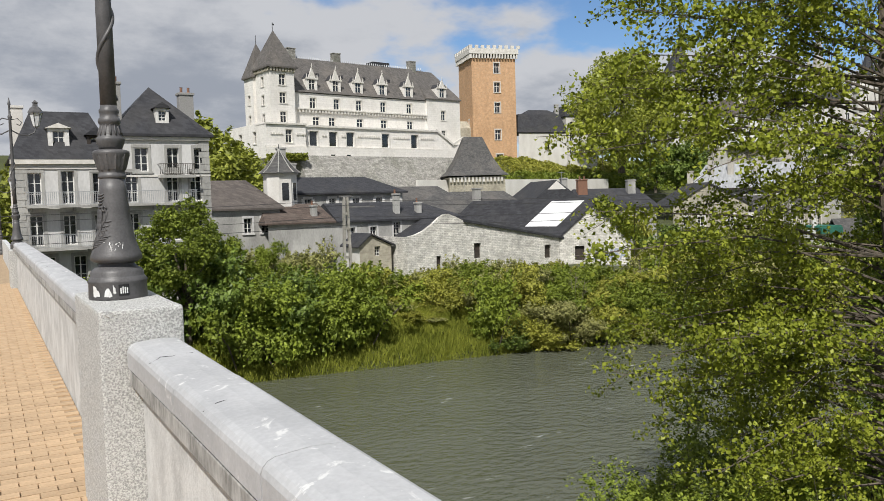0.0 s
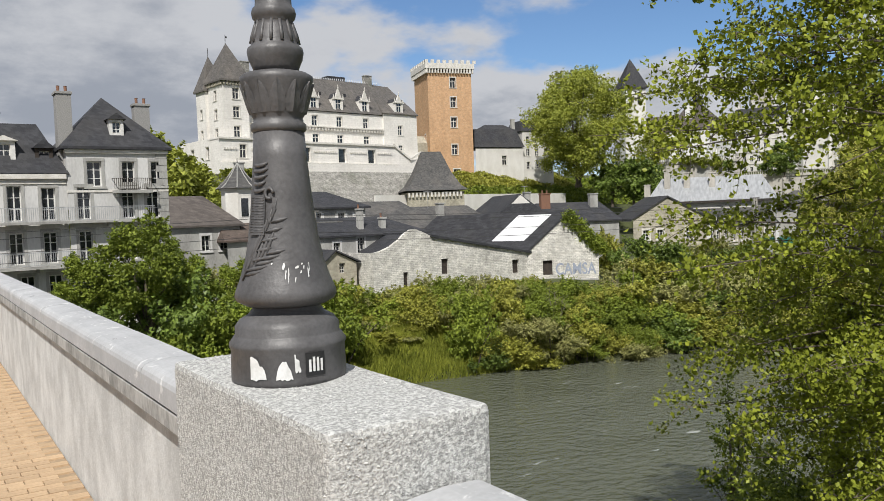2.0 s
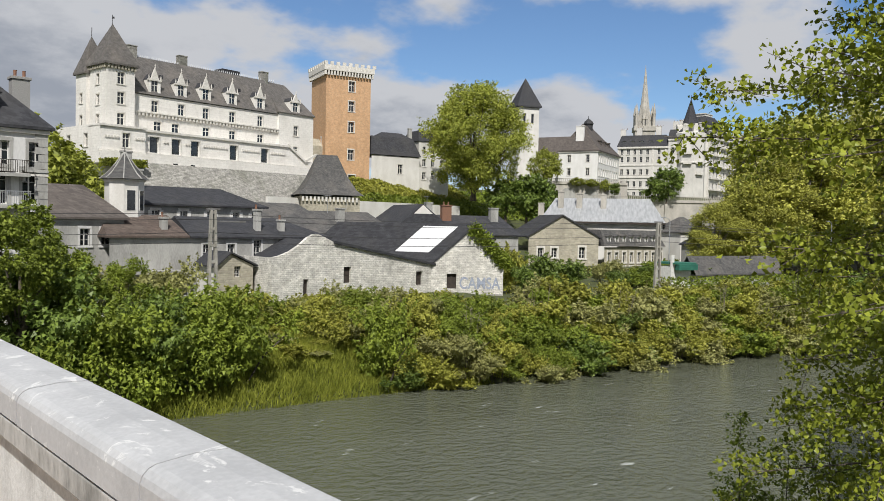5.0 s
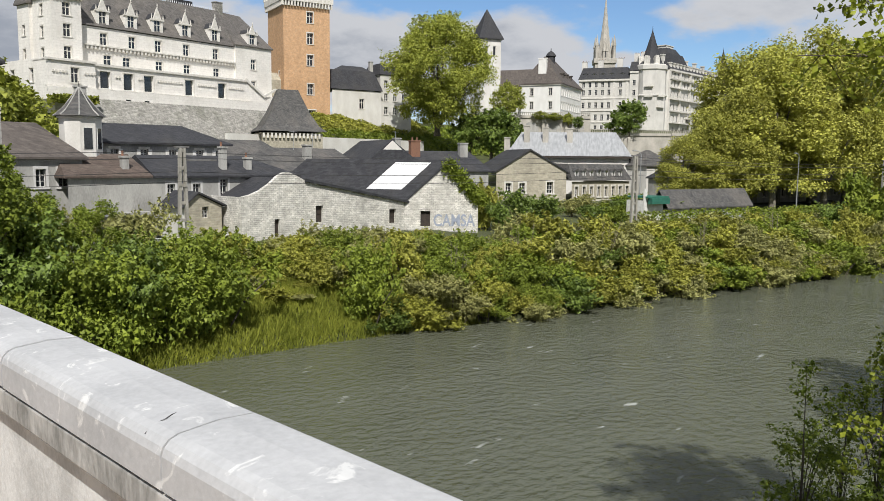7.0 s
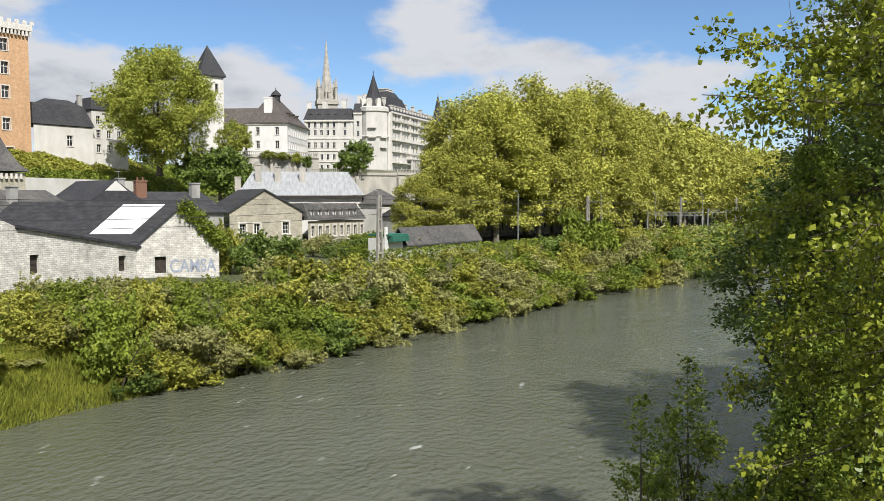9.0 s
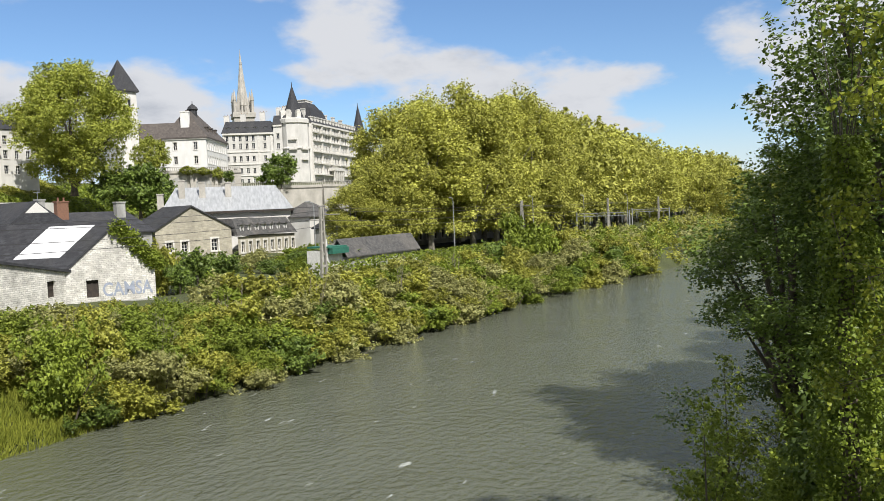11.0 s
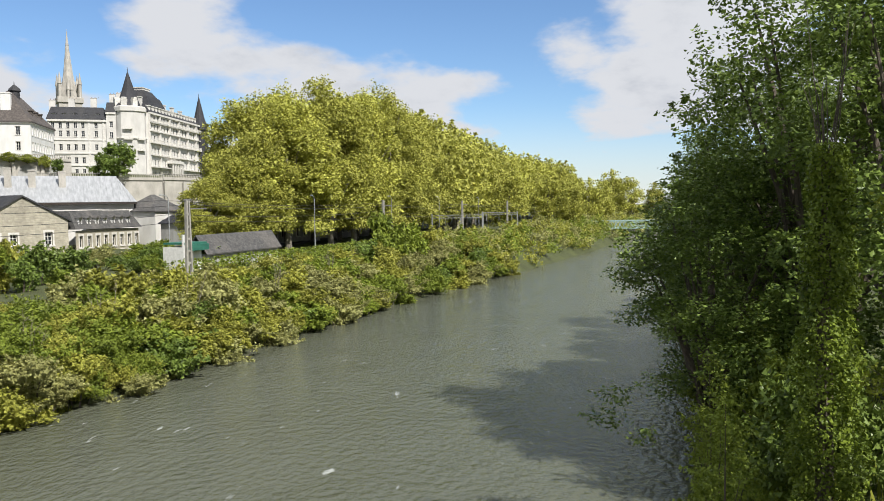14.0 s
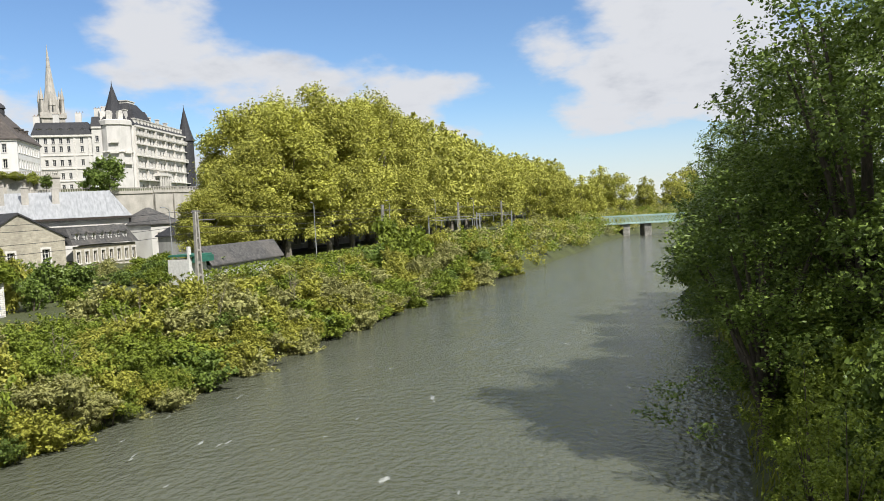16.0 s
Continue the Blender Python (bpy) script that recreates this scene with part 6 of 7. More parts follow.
part("porch", B((17, 29, -2.8, -0.003, 20.203, 21.4)), TRIM, hotel).matrix_basis = W0
bm = bmesh.new()
frustum(bm, 0, 56, 0, 16, 39.8, 1.8, 2.4, 43.2, 0.3)
part("mansard_roof", bm, SLATE, hotel).matrix_basis = W0
for s in np.arange(2.4, 55, 3.3):
    part("dormer", B((s - 0.7, s + 0.7, 0.3, 2.4, 40.2, 42.2), (s - 0.9, s + 0.9, 0.1, 2.5, 42.203, 42.6)), TRIM, hotel).matrix_basis = W0
bm = bmesh.new()
frustum(bm, 3, 18, 1, 14, 42.6, 1.6, 1.6, 46.6, 0.5)
frustum(bm, 4.6, 16.4, 2.6, 12.4, 46.6, 1.8, 1.8, 49.2, 0.0)
part("pavilion_roof", bm, SLATE, hotel, "domed slate pavilion roof").matrix_basis = W0
part("roof_balustrade", B((7, 14, 5, 10, 49.203, 50.2), (6.6, 14.4, 4.8, 10.2, 50.203, 50.5)), TRIM, hotel).matrix_basis = W0
for s, zt in ((1.2, 45.5), (19.5, 46.0), (24, 45.0), (33, 45.0), (42, 44.5)):
    part("chimney", B((s - 0.9, s + 0.9, 3.0, 4.2, 40.5, zt), (s - 1.1, s + 1.1, 2.8, 4.4, zt + 0.003, zt + 0.35)), CREAM, hotel).matrix_basis = W0
bm = bmesh.new()
lathe(bm, [(3.5, 8), (3.5, 37.4), (4.0, 37.7), (4.0, 38.1), (2.3, 43.5), (0.12, 53.3), (0.06, 54.6)], 12, 54.2, 62.2)
part("turret_roof", bm, SLATE, hotel)

church = thing("church_spire", "pale stone gothic church spire with corner pinnacles", "church", pose(393.6, 294.2, 0, 0, 0, -50))
part("belfry", B((-5.6, 5.6, -5.6, 5.6, 8, 57.6), (-6.3, 6.3, -6.3, 6.3, 57.603, 60.4), bevel=0.1), SPIRESTONE, church)
bm = bmesh.new()
lathe(bm, [(4.4, 60.4), (3.6, 66), (2.3, 74.5), (1.1, 85), (0.12, 95.4), (0.05, 96.6)], 8, 0, 0, 0, math.pi / 8)
spire = part("spire", bm, SPIRESTONE, church)
for k in range(4):
    a = math.pi / 4 + k * math.pi / 2
    for r_, zt, w_ in ((6.9, 73.5, 0.85), (5.0, 70.5, 0.7)):
        for off in ((0.0,) if r_ > 6 else (-0.62, 0.62)):
            bm = bmesh.new()
            lathe(bm, [(w_, 58.5), (w_, zt - 6.5), (w_ + 0.25, zt - 6.2), (0.08, zt)], 6, r_ * math.cos(a + off), r_ * math.sin(a + off))
            part("pinnacle", bm, SPIRESTONE, church)
    bm = bmesh.new()
    solid(bm, [(-1.3, 60.4), (1.3, 60.4), (1.3, 65.2), (0, 69.5), (-1.3, 65.2)], "y", -5.0, -3.4)
    o = part("gabled_opening", bm, SPIRESTONE, church)
    o.matrix_basis = Matrix.Rotation(k * math.pi / 2, 4, "Z")
    part("louvre", B((-0.55, 0.55, -5.05, -5.003, 60.9, 65.0)), GLASS, church).matrix_basis = Matrix.Rotation(k * math.pi / 2, 4, "Z")
for k in range(8):
    a = k * math.pi / 4
    for z in (70.5, 74, 77.5, 81, 84.5, 88):
        r = float(np.interp(z + 0.6, [66, 74.5, 85, 96], [3.6, 2.3, 1.15, 0.14])) * 0.924
        part("spire_light", B((-0.22, 0.22, -0.10, 0.03, 0, 1.5)), GREYWALL, spire).matrix_basis = Matrix.Translation((r * math.cos(a), r * math.sin(a), z)) @ Matrix.Rotation(a + math.pi / 2, 4, "Z") @ Matrix.Rotation(radians(-8), 4, "X")

# retaining walls of the upper boulevard
def terrace_wall(m, length, z0, z1, arches, label):
    rw = tagged(part("retaining_wall", B((0, length, 0, 1.2, z0, z1 - 1.0), (0, length, -0.3, -0.003, z1 - 1.8, z1 - 1.0), (0, length, -0.1, 0.5, z1 - 0.12, z1)), SPIRESTONE), label, "retaining wall", kind="structure")
    rw.matrix_basis = m
    for s in np.arange(0.15, length, 0.62):
        part("baluster", B((s, s + 0.2, 0.05, 0.3, z1 - 0.997, z1 - 0.123)), SPIRESTONE, rw)
    for k in range(int(length / 7.0)):
        part("buttress", B((k * 7.0, k * 7.0 + 0.9, -0.8, -0.303, z0, z1 - 2.2), bevel=0.08), SPIRESTONE, rw)
        if arches:
            bm = bmesh.new()
            solid(bm, [(1.6, z0)] + [(3.9 - 2.3 * math.cos(a), z1 - 5.2 + 2.3 * math.sin(a)) for a in np.linspace(0, math.pi, 12)] + [(6.2, z0)], "y", -0.06, -0.003)
            part("blind_arch", bm, GREYWALL, rw).matrix_basis = Matrix.Translation((k * 7.0, 0, 0))
    return rw


terrace_wall(pose(178, 196.5, 0, 0, 0, -42), 36, 4, 16.6, True, "pale balustraded terrace wall with blind arches")
terrace_wall(pose(192, 175.5, 0, 0, 0, -44), 34, -5, 11.4, False, "pale stone retaining wall of the boulevard above")
terrace_wall(pose(217, 152, 0, 0, 0, -22), 60, -5, 11.6, False, "long pale retaining wall under the hotel")

# ---- vegetation ----
rg = np.random.default_rng(21)


def bush(seed, leaf, label, n=3600, size=0.15, r=1.6, h=2.6, group="bushes on the river bank", name="bush", shoot=0.4, fine=True):
    g = np.random.default_rng(seed)
    t = thing(name, label, "bush", group=group)
    blobs = [(g.normal(0, r * 0.42), g.normal(0, r * 0.42), h * g.uniform(0.15, 0.85), r * g.uniform(0.2, 0.46)) for _ in range(22)]
    bm = bmesh.new()
    for b in blobs[:8]:
        tube(bm, [(b[0] * 0.2, b[1] * 0.2, -0.6), (b[0] * 0.6, b[1] * 0.6, b[2] * 0.5), b[:3]], [0.05, 0.035, 0.012], 5)
    part("stem", bm, BARK, t)
    pts, d = clump_points(g, blobs, n, 0.75, shoot)
    mpart("foliage", leaf_mesh("foliage", pts, size, leaf, seed + 3, d, fine=fine), t)
    return t


SORTS = ((LEAF_BUSH, "leafy mid-green bush on the river bank", 1.6, 2.6, 0.4), (LEAF_YEL, "yellow-green bush on the river bank", 1.6, 2.6, 0.4), (LEAF_OLIVE, "dull grey-green willow bush on the bank", 1.6, 2.6, 0.6),
         (LEAF_DARK, "dark green bush on the river bank", 1.6, 2.6, 0.4), (LEAF_BUSH, "dense green shrub on the river bank", 1.8, 2.4, 0.4), (LEAF_YEL, "bright yellow-green shrub on the bank", 1.5, 2.8, 0.5))
kinds = [bush(1 + k, lf, lb, 9500, 0.076, r_, h_, shoot=s_) for k, (lf, lb, r_, h_, s_) in enumerate(SORTS)]
kinds += [bush(11 + k, lf, lb, 4600, 0.116, r_, h_, shoot=s_) for k, (lf, lb, r_, h_, s_) in enumerate(SORTS)]
used = [False] * len(kinds)


def plant(k, x, y, z, s, sz=1.0):
    m = pose(x, y, z, 0, 0, float(rg.uniform(0, 360))) @ Matrix.Diagonal((s, s, s * sz, 1))
    if x > 42:
        k += 6
    if not used[k]:
        used[k] = True
        kinds[k].matrix_basis = m
    else:
        o = copy_thing(kinds[k], pose(0, 0, 0))
        o.matrix_basis = m


# along the north bank: water edge, slope and crest
x = 24.5
while x < 112:
    step = 1.75 + x * 0.012
    for row_, (d0, zt) in enumerate(((0.3, 0.8), (1.7, 0.9), (3.6, 1.0), (6.2, 0.95), (9.2, 0.85))):
        if row_ < (4 if x < 28.5 else 2) and x < 30:
            continue
        yy = float(np.interp(x, NX, NY)) + d0 + rg.uniform(-0.7, 0.7)
        k = int(rg.choice(6, p=[0.16, 0.24, 0.34, 0.04, 0.10, 0.12]))
        plant(k, x + rg.uniform(-0.6, 0.6), yy, float(ground_z(np.array(x), np.array(yy))) - 0.15, rg.uniform(0.8, 1.2), zt * rg.uniform(0.75, 1.2))
    x += step
# a close fringe at the water's edge
x = 30.0
while x < 75:
    yy = float(np.interp(x, NX, NY)) + rg.uniform(0.1, 0.7)
    plant(int(rg.choice(6, p=[0.2, 0.2, 0.3, 0.1, 0.1, 0.1])), x, yy, -8.15, rg.uniform(0.6, 0.9), rg.uniform(0.7, 1.0))
    x += 1.5
# taller shrubs that stand out along the bank
for k, x, y, s, sz in ((0, 13.5, 69, 1.6, 1.2), (3, 12, 71, 1.7, 1.2), (0, 15.8, 68.6, 1.5, 1.2), (4, 18.0, 68.5, 1.45, 1.25), (0, 20.2, 68.8, 1.5, 1.25), (5, 22.0, 70.5, 1.2, 1.2), (3, 16.5, 69.6, 1.4, 1.2), (0, 29.3, 66.8, 1.15, 1.5),
                       (0, 23.0, 73.5, 1.2, 1.0), (4, 27.5, 74, 1.2, 0.7), (0, 25.5, 75, 1.1, 0.8), (5, 30, 75.5, 1.2, 0.7), (0, 92, 60, 1.7, 1.5), (5, 100, 56.5, 1.3, 1.1), (0, 95, 58, 1.5, 1.3), (3, 9, 72.5, 1.6, 1.2), (0, 6.5, 74, 1.4, 1.0), (4, 20.5, 72.5, 1.4, 1.0),
                       (2, 19.3, 76, 1.3, 1.3), (3, 62.5, 85.5, 0.9, 1.2), (0, 64.5, 83, 0.8, 1.0), (3, 69, 88, 1.3, 1.1), (3, 71.5, 87, 1.2, 1.0), (5, 62.8, 87.5, 0.9, 1.9)):
    plant(k, x, y, float(ground_z(np.array(float(x)), np.array(float(y)))) - 0.1, s, sz)
# brambles creeping over the open slope
for _ in range(18):
    x = rg.uniform(23.0, 29.5)
    yy = float(np.interp(x, NX, NY)) + rg.uniform(3.4, 8.5)
    plant(int(rg.choice([1, 1, 2, 5])), x, yy, float(ground_z(np.array(x), np.array(yy))) - 0.3, rg.uniform(0.6, 0.9), rg.uniform(0.28, 0.42))
# low brambles between the crest and the railway
for _ in range(34):
    x = rg.uniform(30, 125)
    yy = float(np.interp(x, NX, NY)) + rg.uniform(11, 20)
    plant(int(rg.choice(6, p=[0.2, 0.3, 0.25, 0.05, 0.1, 0.1])), x, yy, -5.7, rg.uniform(0.6, 1.0), rg.uniform(0.5, 0.8))
for _ in range(34):
    x = rg.uniform(70, 112)
    plant(int(rg.choice(6, p=[0.3, 0.2, 0.1, 0.2, 0.1, 0.1])), x, rg.uniform(82, 98), -5.6, rg.uniform(0.7, 1.3), rg.uniform(0.6, 0.95))
# the bank further downstream
g = np.random.default_rng(55)
blobs = []
for _ in range(420):
    x = g.uniform(108, 330)
    d0 = g.uniform(0.8, 14)
    yy = float(np.interp(x, NX, NY)) + d0
    blobs.append((x, yy, float(ground_z(np.array(x), np.array(yy))) + g.uniform(0.4, 2.2), g.uniform(0.8, 2.0)))
for mat_i, (lf, part_) in enumerate(((LEAF_YEL, blobs[0::3]), (LEAF_BUSH, blobs[1::3]), (LEAF_OLIVE, blobs[2::3]))):
    pts, d = clump_points(g, part_, 34000, 0.7)
    tagged(new("bank_thicket", leaf_mesh("bank_thicket", pts, 0.20, lf, 56 + mat_i, d, fine=True)), "mixed green thicket along the far river bank", "thicket", kind="stuff")
g = np.random.default_rng(58)
for x, d0 in ((31.5, 3), (36, 2), (42, 3), (50, 3), (61, 3), (72, 4)):
    t = thing("bare_shrub", "leafless pale shrub stems on the bank", "shrub", group="bare shrubs on the bank")
    yy = float(np.interp(x, NX, NY)) + d0
    t.matrix_basis = pose(x, yy, float(ground_z(np.array(float(x)), np.array(yy))))
    for _ in range(7):
        a, lean = g.uniform(0, 6.28), g.uniform(0.2, 1.1)
        q = [(0.2 * math.cos(a), 0.2 * math.sin(a), -0.2), (lean * 0.5 * math.cos(a), lean * 0.5 * math.sin(a), 1.6), (lean * math.cos(a + 0.3), lean * math.sin(a + 0.3), g.uniform(2.6, 4.2))]
        bm = bmesh.new()
        tube(bm, q, [0.022, 0.014, 0.005], 5)
        for f in (0.5, 0.65, 0.8):
            s0 = Vector(q[1]).lerp(Vector(q[2]), f)
            tube(bm, [s0, s0 + Vector((g.normal(0, 0.3), g.normal(0, 0.3), g.uniform(0.2, 0.6)))], [0.012, 0.004], 4)
        part("stem", bm, DRYSTEM, t)
# ivy over the warehouse corner
g = np.random.default_rng(77)
pts = np.concatenate([np.stack([g.normal(0, 0.35, 1500) + t * 3.4, g.normal(-0.15, 0.2, 1500), 1.6 - t * 3.6 + g.normal(0, 0.28, 1500)], 1) for t in (0.15, 0.4, 0.65, 0.9, 1.05)])
ivy = tagged(new("ivy", leaf_mesh("ivy", pts, 0.14, LEAF_BUSH, 9)), "green ivy hanging down the warehouse gable", "ivy")
ivy.matrix_basis = w_m @ Matrix.Translation((4.2, 0.1, 0))

# grass on the bank
def grass_mesh(name, base, height, width, seed):
    """Upright blades that lean and droop, one pointed triangle each."""
    g = np.random.default_rng(seed)
    k = len(base)
    a = g.uniform(0, 6.28, k)
    side = np.stack([np.cos(a), np.sin(a), np.zeros(k)], 1) * (width * g.uniform(0.6, 1.4, k))[:, None]
    h = height * g.uniform(0.4, 1.2, k)
    tip = base + np.stack([g.normal(0, 0.3, k) * h, (g.normal(0, 0.3, k) - 0.15) * h, h], 1)
    pts = np.stack([base - side, base + side, tip], 1)
    me = bpy.data.meshes.new(name)
    me.vertices.add(3 * k)
    me.vertices.foreach_set("co", pts.ravel())
    me.loops.add(3 * k)
    me.loops.foreach_set("vertex_index", np.arange(3 * k))
    me.polygons.add(k)
    me.polygons.foreach_set("loop_start", np.arange(k) * 3)
    me.update(calc_edges=True)
    me.materials.append(GRASS)
    return me


g = np.random.default_rng(31)
k = 90000
gxs = g.uniform(10, 36, k)
gys = np.interp(gxs, NX, NY) + g.uniform(-0.1, 9.0, k)
gzs = ground_z(gxs, gys)
hump = 0.5 + 0.25 * np.sin(gxs * 1.3 + gys * 0.9) + 0.25 * np.sin(gxs * 0.7 - gys * 1.9)
pts = np.stack([gxs, gys, gzs - 0.05 + 0.35 * hump * g.random(k)], 1)
tagged(new("bank_grass", grass_mesh("bank_grass", pts, 0.42, 0.032, 33)), "long green grass down the river bank", "grass", kind="stuff")
k = 9000
sxs = g.uniform(2, 75, k)
sys_ = np.interp(sxs, SX, SY) - g.uniform(0.0, 6, k)
pts = np.stack([sxs, sys_, ground_z(sxs, sys_)], 1)
tagged(new("bank_grass", grass_mesh("bank_grass", pts, 0.6, 0.04, 34)), "long grass on the shaded near bank", "grass", kind="stuff")

# small ash trees by the town house
ash = tree_parts("young_ash", "young ash tree with feathery mid-green leaves", "tree", 41, 7.0, 0.12, 2.3, 2.3, 1.4, 17000, 0.078, LEAF_BUSH, BARK, 44, 0.28, 0.62, 12, "young trees on the bank")
ash.matrix_basis = pose(10.6, 70.5, -5.6) @ Matrix.Diagonal((1.15, 1.15, 1.15, 1))
for x, y, z, s in ((13.2, 72.5, -5.6, 0.85), (8.2, 72.5, -5.5, 0.9), (16.5, 73, -5.5, 0.72), (12.0, 74.0, -5.5, 1.0)):
    o = copy_thing(ash, pose(0, 0, 0))
    o.matrix_basis = pose(x, y, z, 0, 0, x * 40) @ Matrix.Scale(s, 4)

# plane tree avenue
def plane_tree(seed, count, size):
    return tree_parts("plane_tree", "tall plane tree in an avenue, dense yellow-green crown", "tree", seed, 30, 0.5, 8.6, 8.6, 3.4, count, size, LEAF_PLANE, PLANEBARK, 110, 1.4, 2.7, 7, "plane tree avenue", shoot=0.07, skirt=34)


planes = [plane_tree(50 + k, 44000, 0.245) for k in range(3)]
far_planes = [plane_tree(54 + k, 8000, 0.50) for k in range(2)]
AX, AY = [100, 115, 130, 155, 200, 250, 300, 390, 520], [99, 89.5, 81.5, 74, 69, 66, 63, 44, 0]
s = 127.0
spots = []
while s < 430:
    y = float(np.interp(s, AX, AY))
    for dx, dy in ((0.0, 0.0), (7.0, 10.0)):
        spots.append((s + dx + rg.uniform(-1, 1), y + dy + rg.uniform(-0.6, 0.6)))
    s += 9.0 + max(0, s - 180) * 0.03
taken = set()
for k, (x, y) in enumerate(spots):
    src = planes[k % 3] if k < 12 else far_planes[k % 2]
    m = pose(x, y, -5.5, 0, 0, float(rg.uniform(0, 360))) @ Matrix.Diagonal((1.0, 1.0, float(rg.uniform(0.93, 1.03)) * (0.9 if k < 1 else 1.0), 1))
    if src.name not in taken:
        taken.add(src.name)
        src.matrix_basis = m
    else:
        o = copy_thing(src, pose(0, 0, 0))
        o.matrix_basis = m
for x, y, s in ((112.0, 91.5, 0.42), (117, 88.0, 0.55), (121, 87, 0.7)):
    o = copy_thing(planes[1], pose(0, 0, 0))
    o.matrix_basis = pose(x, y, -5.5, 0, 0, x) @ Matrix.Diagonal((s * 1.15, s * 1.15, s, 1))

lime = tree_parts("lime_tree", "huge broad lime tree on the castle slope", "tree", 61, 28, 0.7, 13.5, 13.5, 1.0, 90000, 0.235, LEAF_LIME, BARK, 230, 1.2, 2.6, 10, shoot=0.2)
lime.matrix_basis = pose(133, 166, 8.0)
small_lime = tree_parts("lime_tree", "rounded lime tree among the houses", "tree", 63, 28, 0.7, 13.5, 13.5, 1.0, 12000, 0.6, LEAF_LIME, BARK, 120, 1.6, 3.4, 8, "lime trees among the houses")
small_lime.matrix_basis = pose(6.0, 112, -4, 0, 0, 100) @ Matrix.Scale(0.46, 4)
dk = tree_parts("evergreen_tree", "dark rounded evergreen tree on the slope", "tree", 62, 11, 0.35, 5, 5, 1.5, 5000, 0.38, LEAF_DARK, BARK, 30, 1.2, 2.2, 6, "dark trees on the slope")
dk.matrix_basis = pose(141, 156, 2.5)
for x, y, z, s in ((147, 158, 3, 0.95), (207.5, 160.5, 9.6, 0.92), (205.5, 163.0, 8.8, 0.7), (198.5, 172.5, 11.2, 0.36), (152, 160, 1.5, 0.9), (144, 152, -1.0, 0.8), (138, 160, 3.0, 0.9)):
    o = copy_thing(dk, pose(0, 0, 0))
    o.matrix_basis = pose(x, y, z, 0, 0, x * 31) @ Matrix.Scale(s, 4)
for x, y, z, s in ((30, 150, -4, 0.72), (25, 152, -4, 0.7), (35.5, 150, -4.5, 0.62), (186.0, 189.5, 14.5, 0.40), (160, 164, -3.5, 0.5)):
    o = copy_thing(small_lime, pose(0, 0, 0))
    o.matrix_basis = pose(x, y, z, 0, 0, x * 17) @ Matrix.Scale(s, 4)
for x, y, z, s, sz in ((193.0, 182.5, 14.2, 0.20, 0.10), (196.0, 179.5, 14.0, 0.19, 0.09), (199.0, 176.5, 12.6, 0.13, 0.14)):
    o = copy_thing(small_lime, pose(0, 0, 0))
    o.matrix_basis = pose(x, y, z, 0, 0, x * 17) @ Matrix.Diagonal((s, s, sz, 1))
# hedge terraces on the castle slope
g = np.random.default_rng(91)
for x0, x1, r0, r1, hh, k, lf in ((104, 150, 9, 17, 0.8, 9000, LEAF_YEL), (104, 150, 2, 9, 0.9, 9000, LEAF_BUSH), (70, 104, -6, -1, 2.2, 7000, LEAF_BUSH), (150, 186, 1, 14, 1.2, 8000, LEAF_BUSH), (206, 250, -3.5, -1.2, 3.0, 6000, LEAF_DARK)):
    px_ = g.uniform(x0, x1, k)
    py_ = np.interp(px_, HILLX, HILLY) + g.uniform(r0, r1, k)
    pts = np.stack([px_, py_, ground_z(px_, py_) + g.uniform(0, hh, k) * (0.6 + 0.4 * np.sin(px_ * 0.9))], 1)
    tagged(new("hedge", leaf_mesh("hedge", pts, 0.34, lf, k + int(x0), fine=True)), "clipped hedge terrace on the castle slope", "hedge", "hedge terraces")

# ---- the near tree beside the bridge: leafy boughs in front of the river ----
NTX, NTY, NTZ = 14.9, 31.3, -5.6
near = thing("alder_tree", "tall alder beside the bridge with bright glossy leaves", "tree", pose(NTX, NTY, NTZ))
g = np.random.default_rng(101)
bm = bmesh.new()
tube(bm, [(0, 0, -0.5), (0.1, 0.1, 3), (-0.3, 0.3, 7), (-0.3, 0.4, 12), (-0.2, 0.3, 17)], [0.17, 0.13, 0.10, 0.06, 0.02], 9)
near_trunk = part("trunk", bm, BARK, near)
leaves = []
for k in range(200):
    zs = g.uniform(1.6, 15.4)
    toward = g.random() < 0.62
    a = math.radians(150) + g.normal(0, 0.38) if toward else g.uniform(0, 2 * math.pi)
    reach = np.interp(zs, [1.6, 3, 4.5, 6, 7.5, 8.6, 10, 13, 16], [3.8, 4.6, 5.6, 6.6, 7.2, 6.0, 5.5, 4.7, 2.6])
    ln = g.uniform(0.4, 1.0) ** 0.8 * (reach if toward else min(reach, 2.6))
    st = Vector((-0.1, 0.2, zs))
    en = st + Vector((math.cos(a) * ln, math.sin(a) * ln, g.uniform(-0.7, 1.2)))
    # the crown is flat towards the open river
    ex, ey, ez = en.x + NTX, en.y + NTY, en.z + NTZ
    limit = np.interp(ez, [0.3, 2.6], [34.55 + 0.24 * (ex - 9.4), 35.7 + 0.1 * (ex - 12.0)])
    if ey > limit:
        en = st.lerp(en, max(0.3, (limit - NTY - st.y) / (en.y - st.y)))
    md = st.lerp(en, 0.5) + Vector((0, 0, 0.35))
    bm = bmesh.new()
    tube(bm, [st, md, en], [0.030, 0.018, 0.006], 5)
    leaves += sprays(g, st, en, 0.35, int(4 + ln * 2.6), 0.66, 46, 0.11, 0.35, 0.7, bm)
    part("bough", bm, BARK, near_trunk)
mpart("crown", leaf_mesh("crown", np.concatenate(leaves), 0.040, LEAF_NEAR, 102, None, 0.3, 0.8, lift=0.0), near)
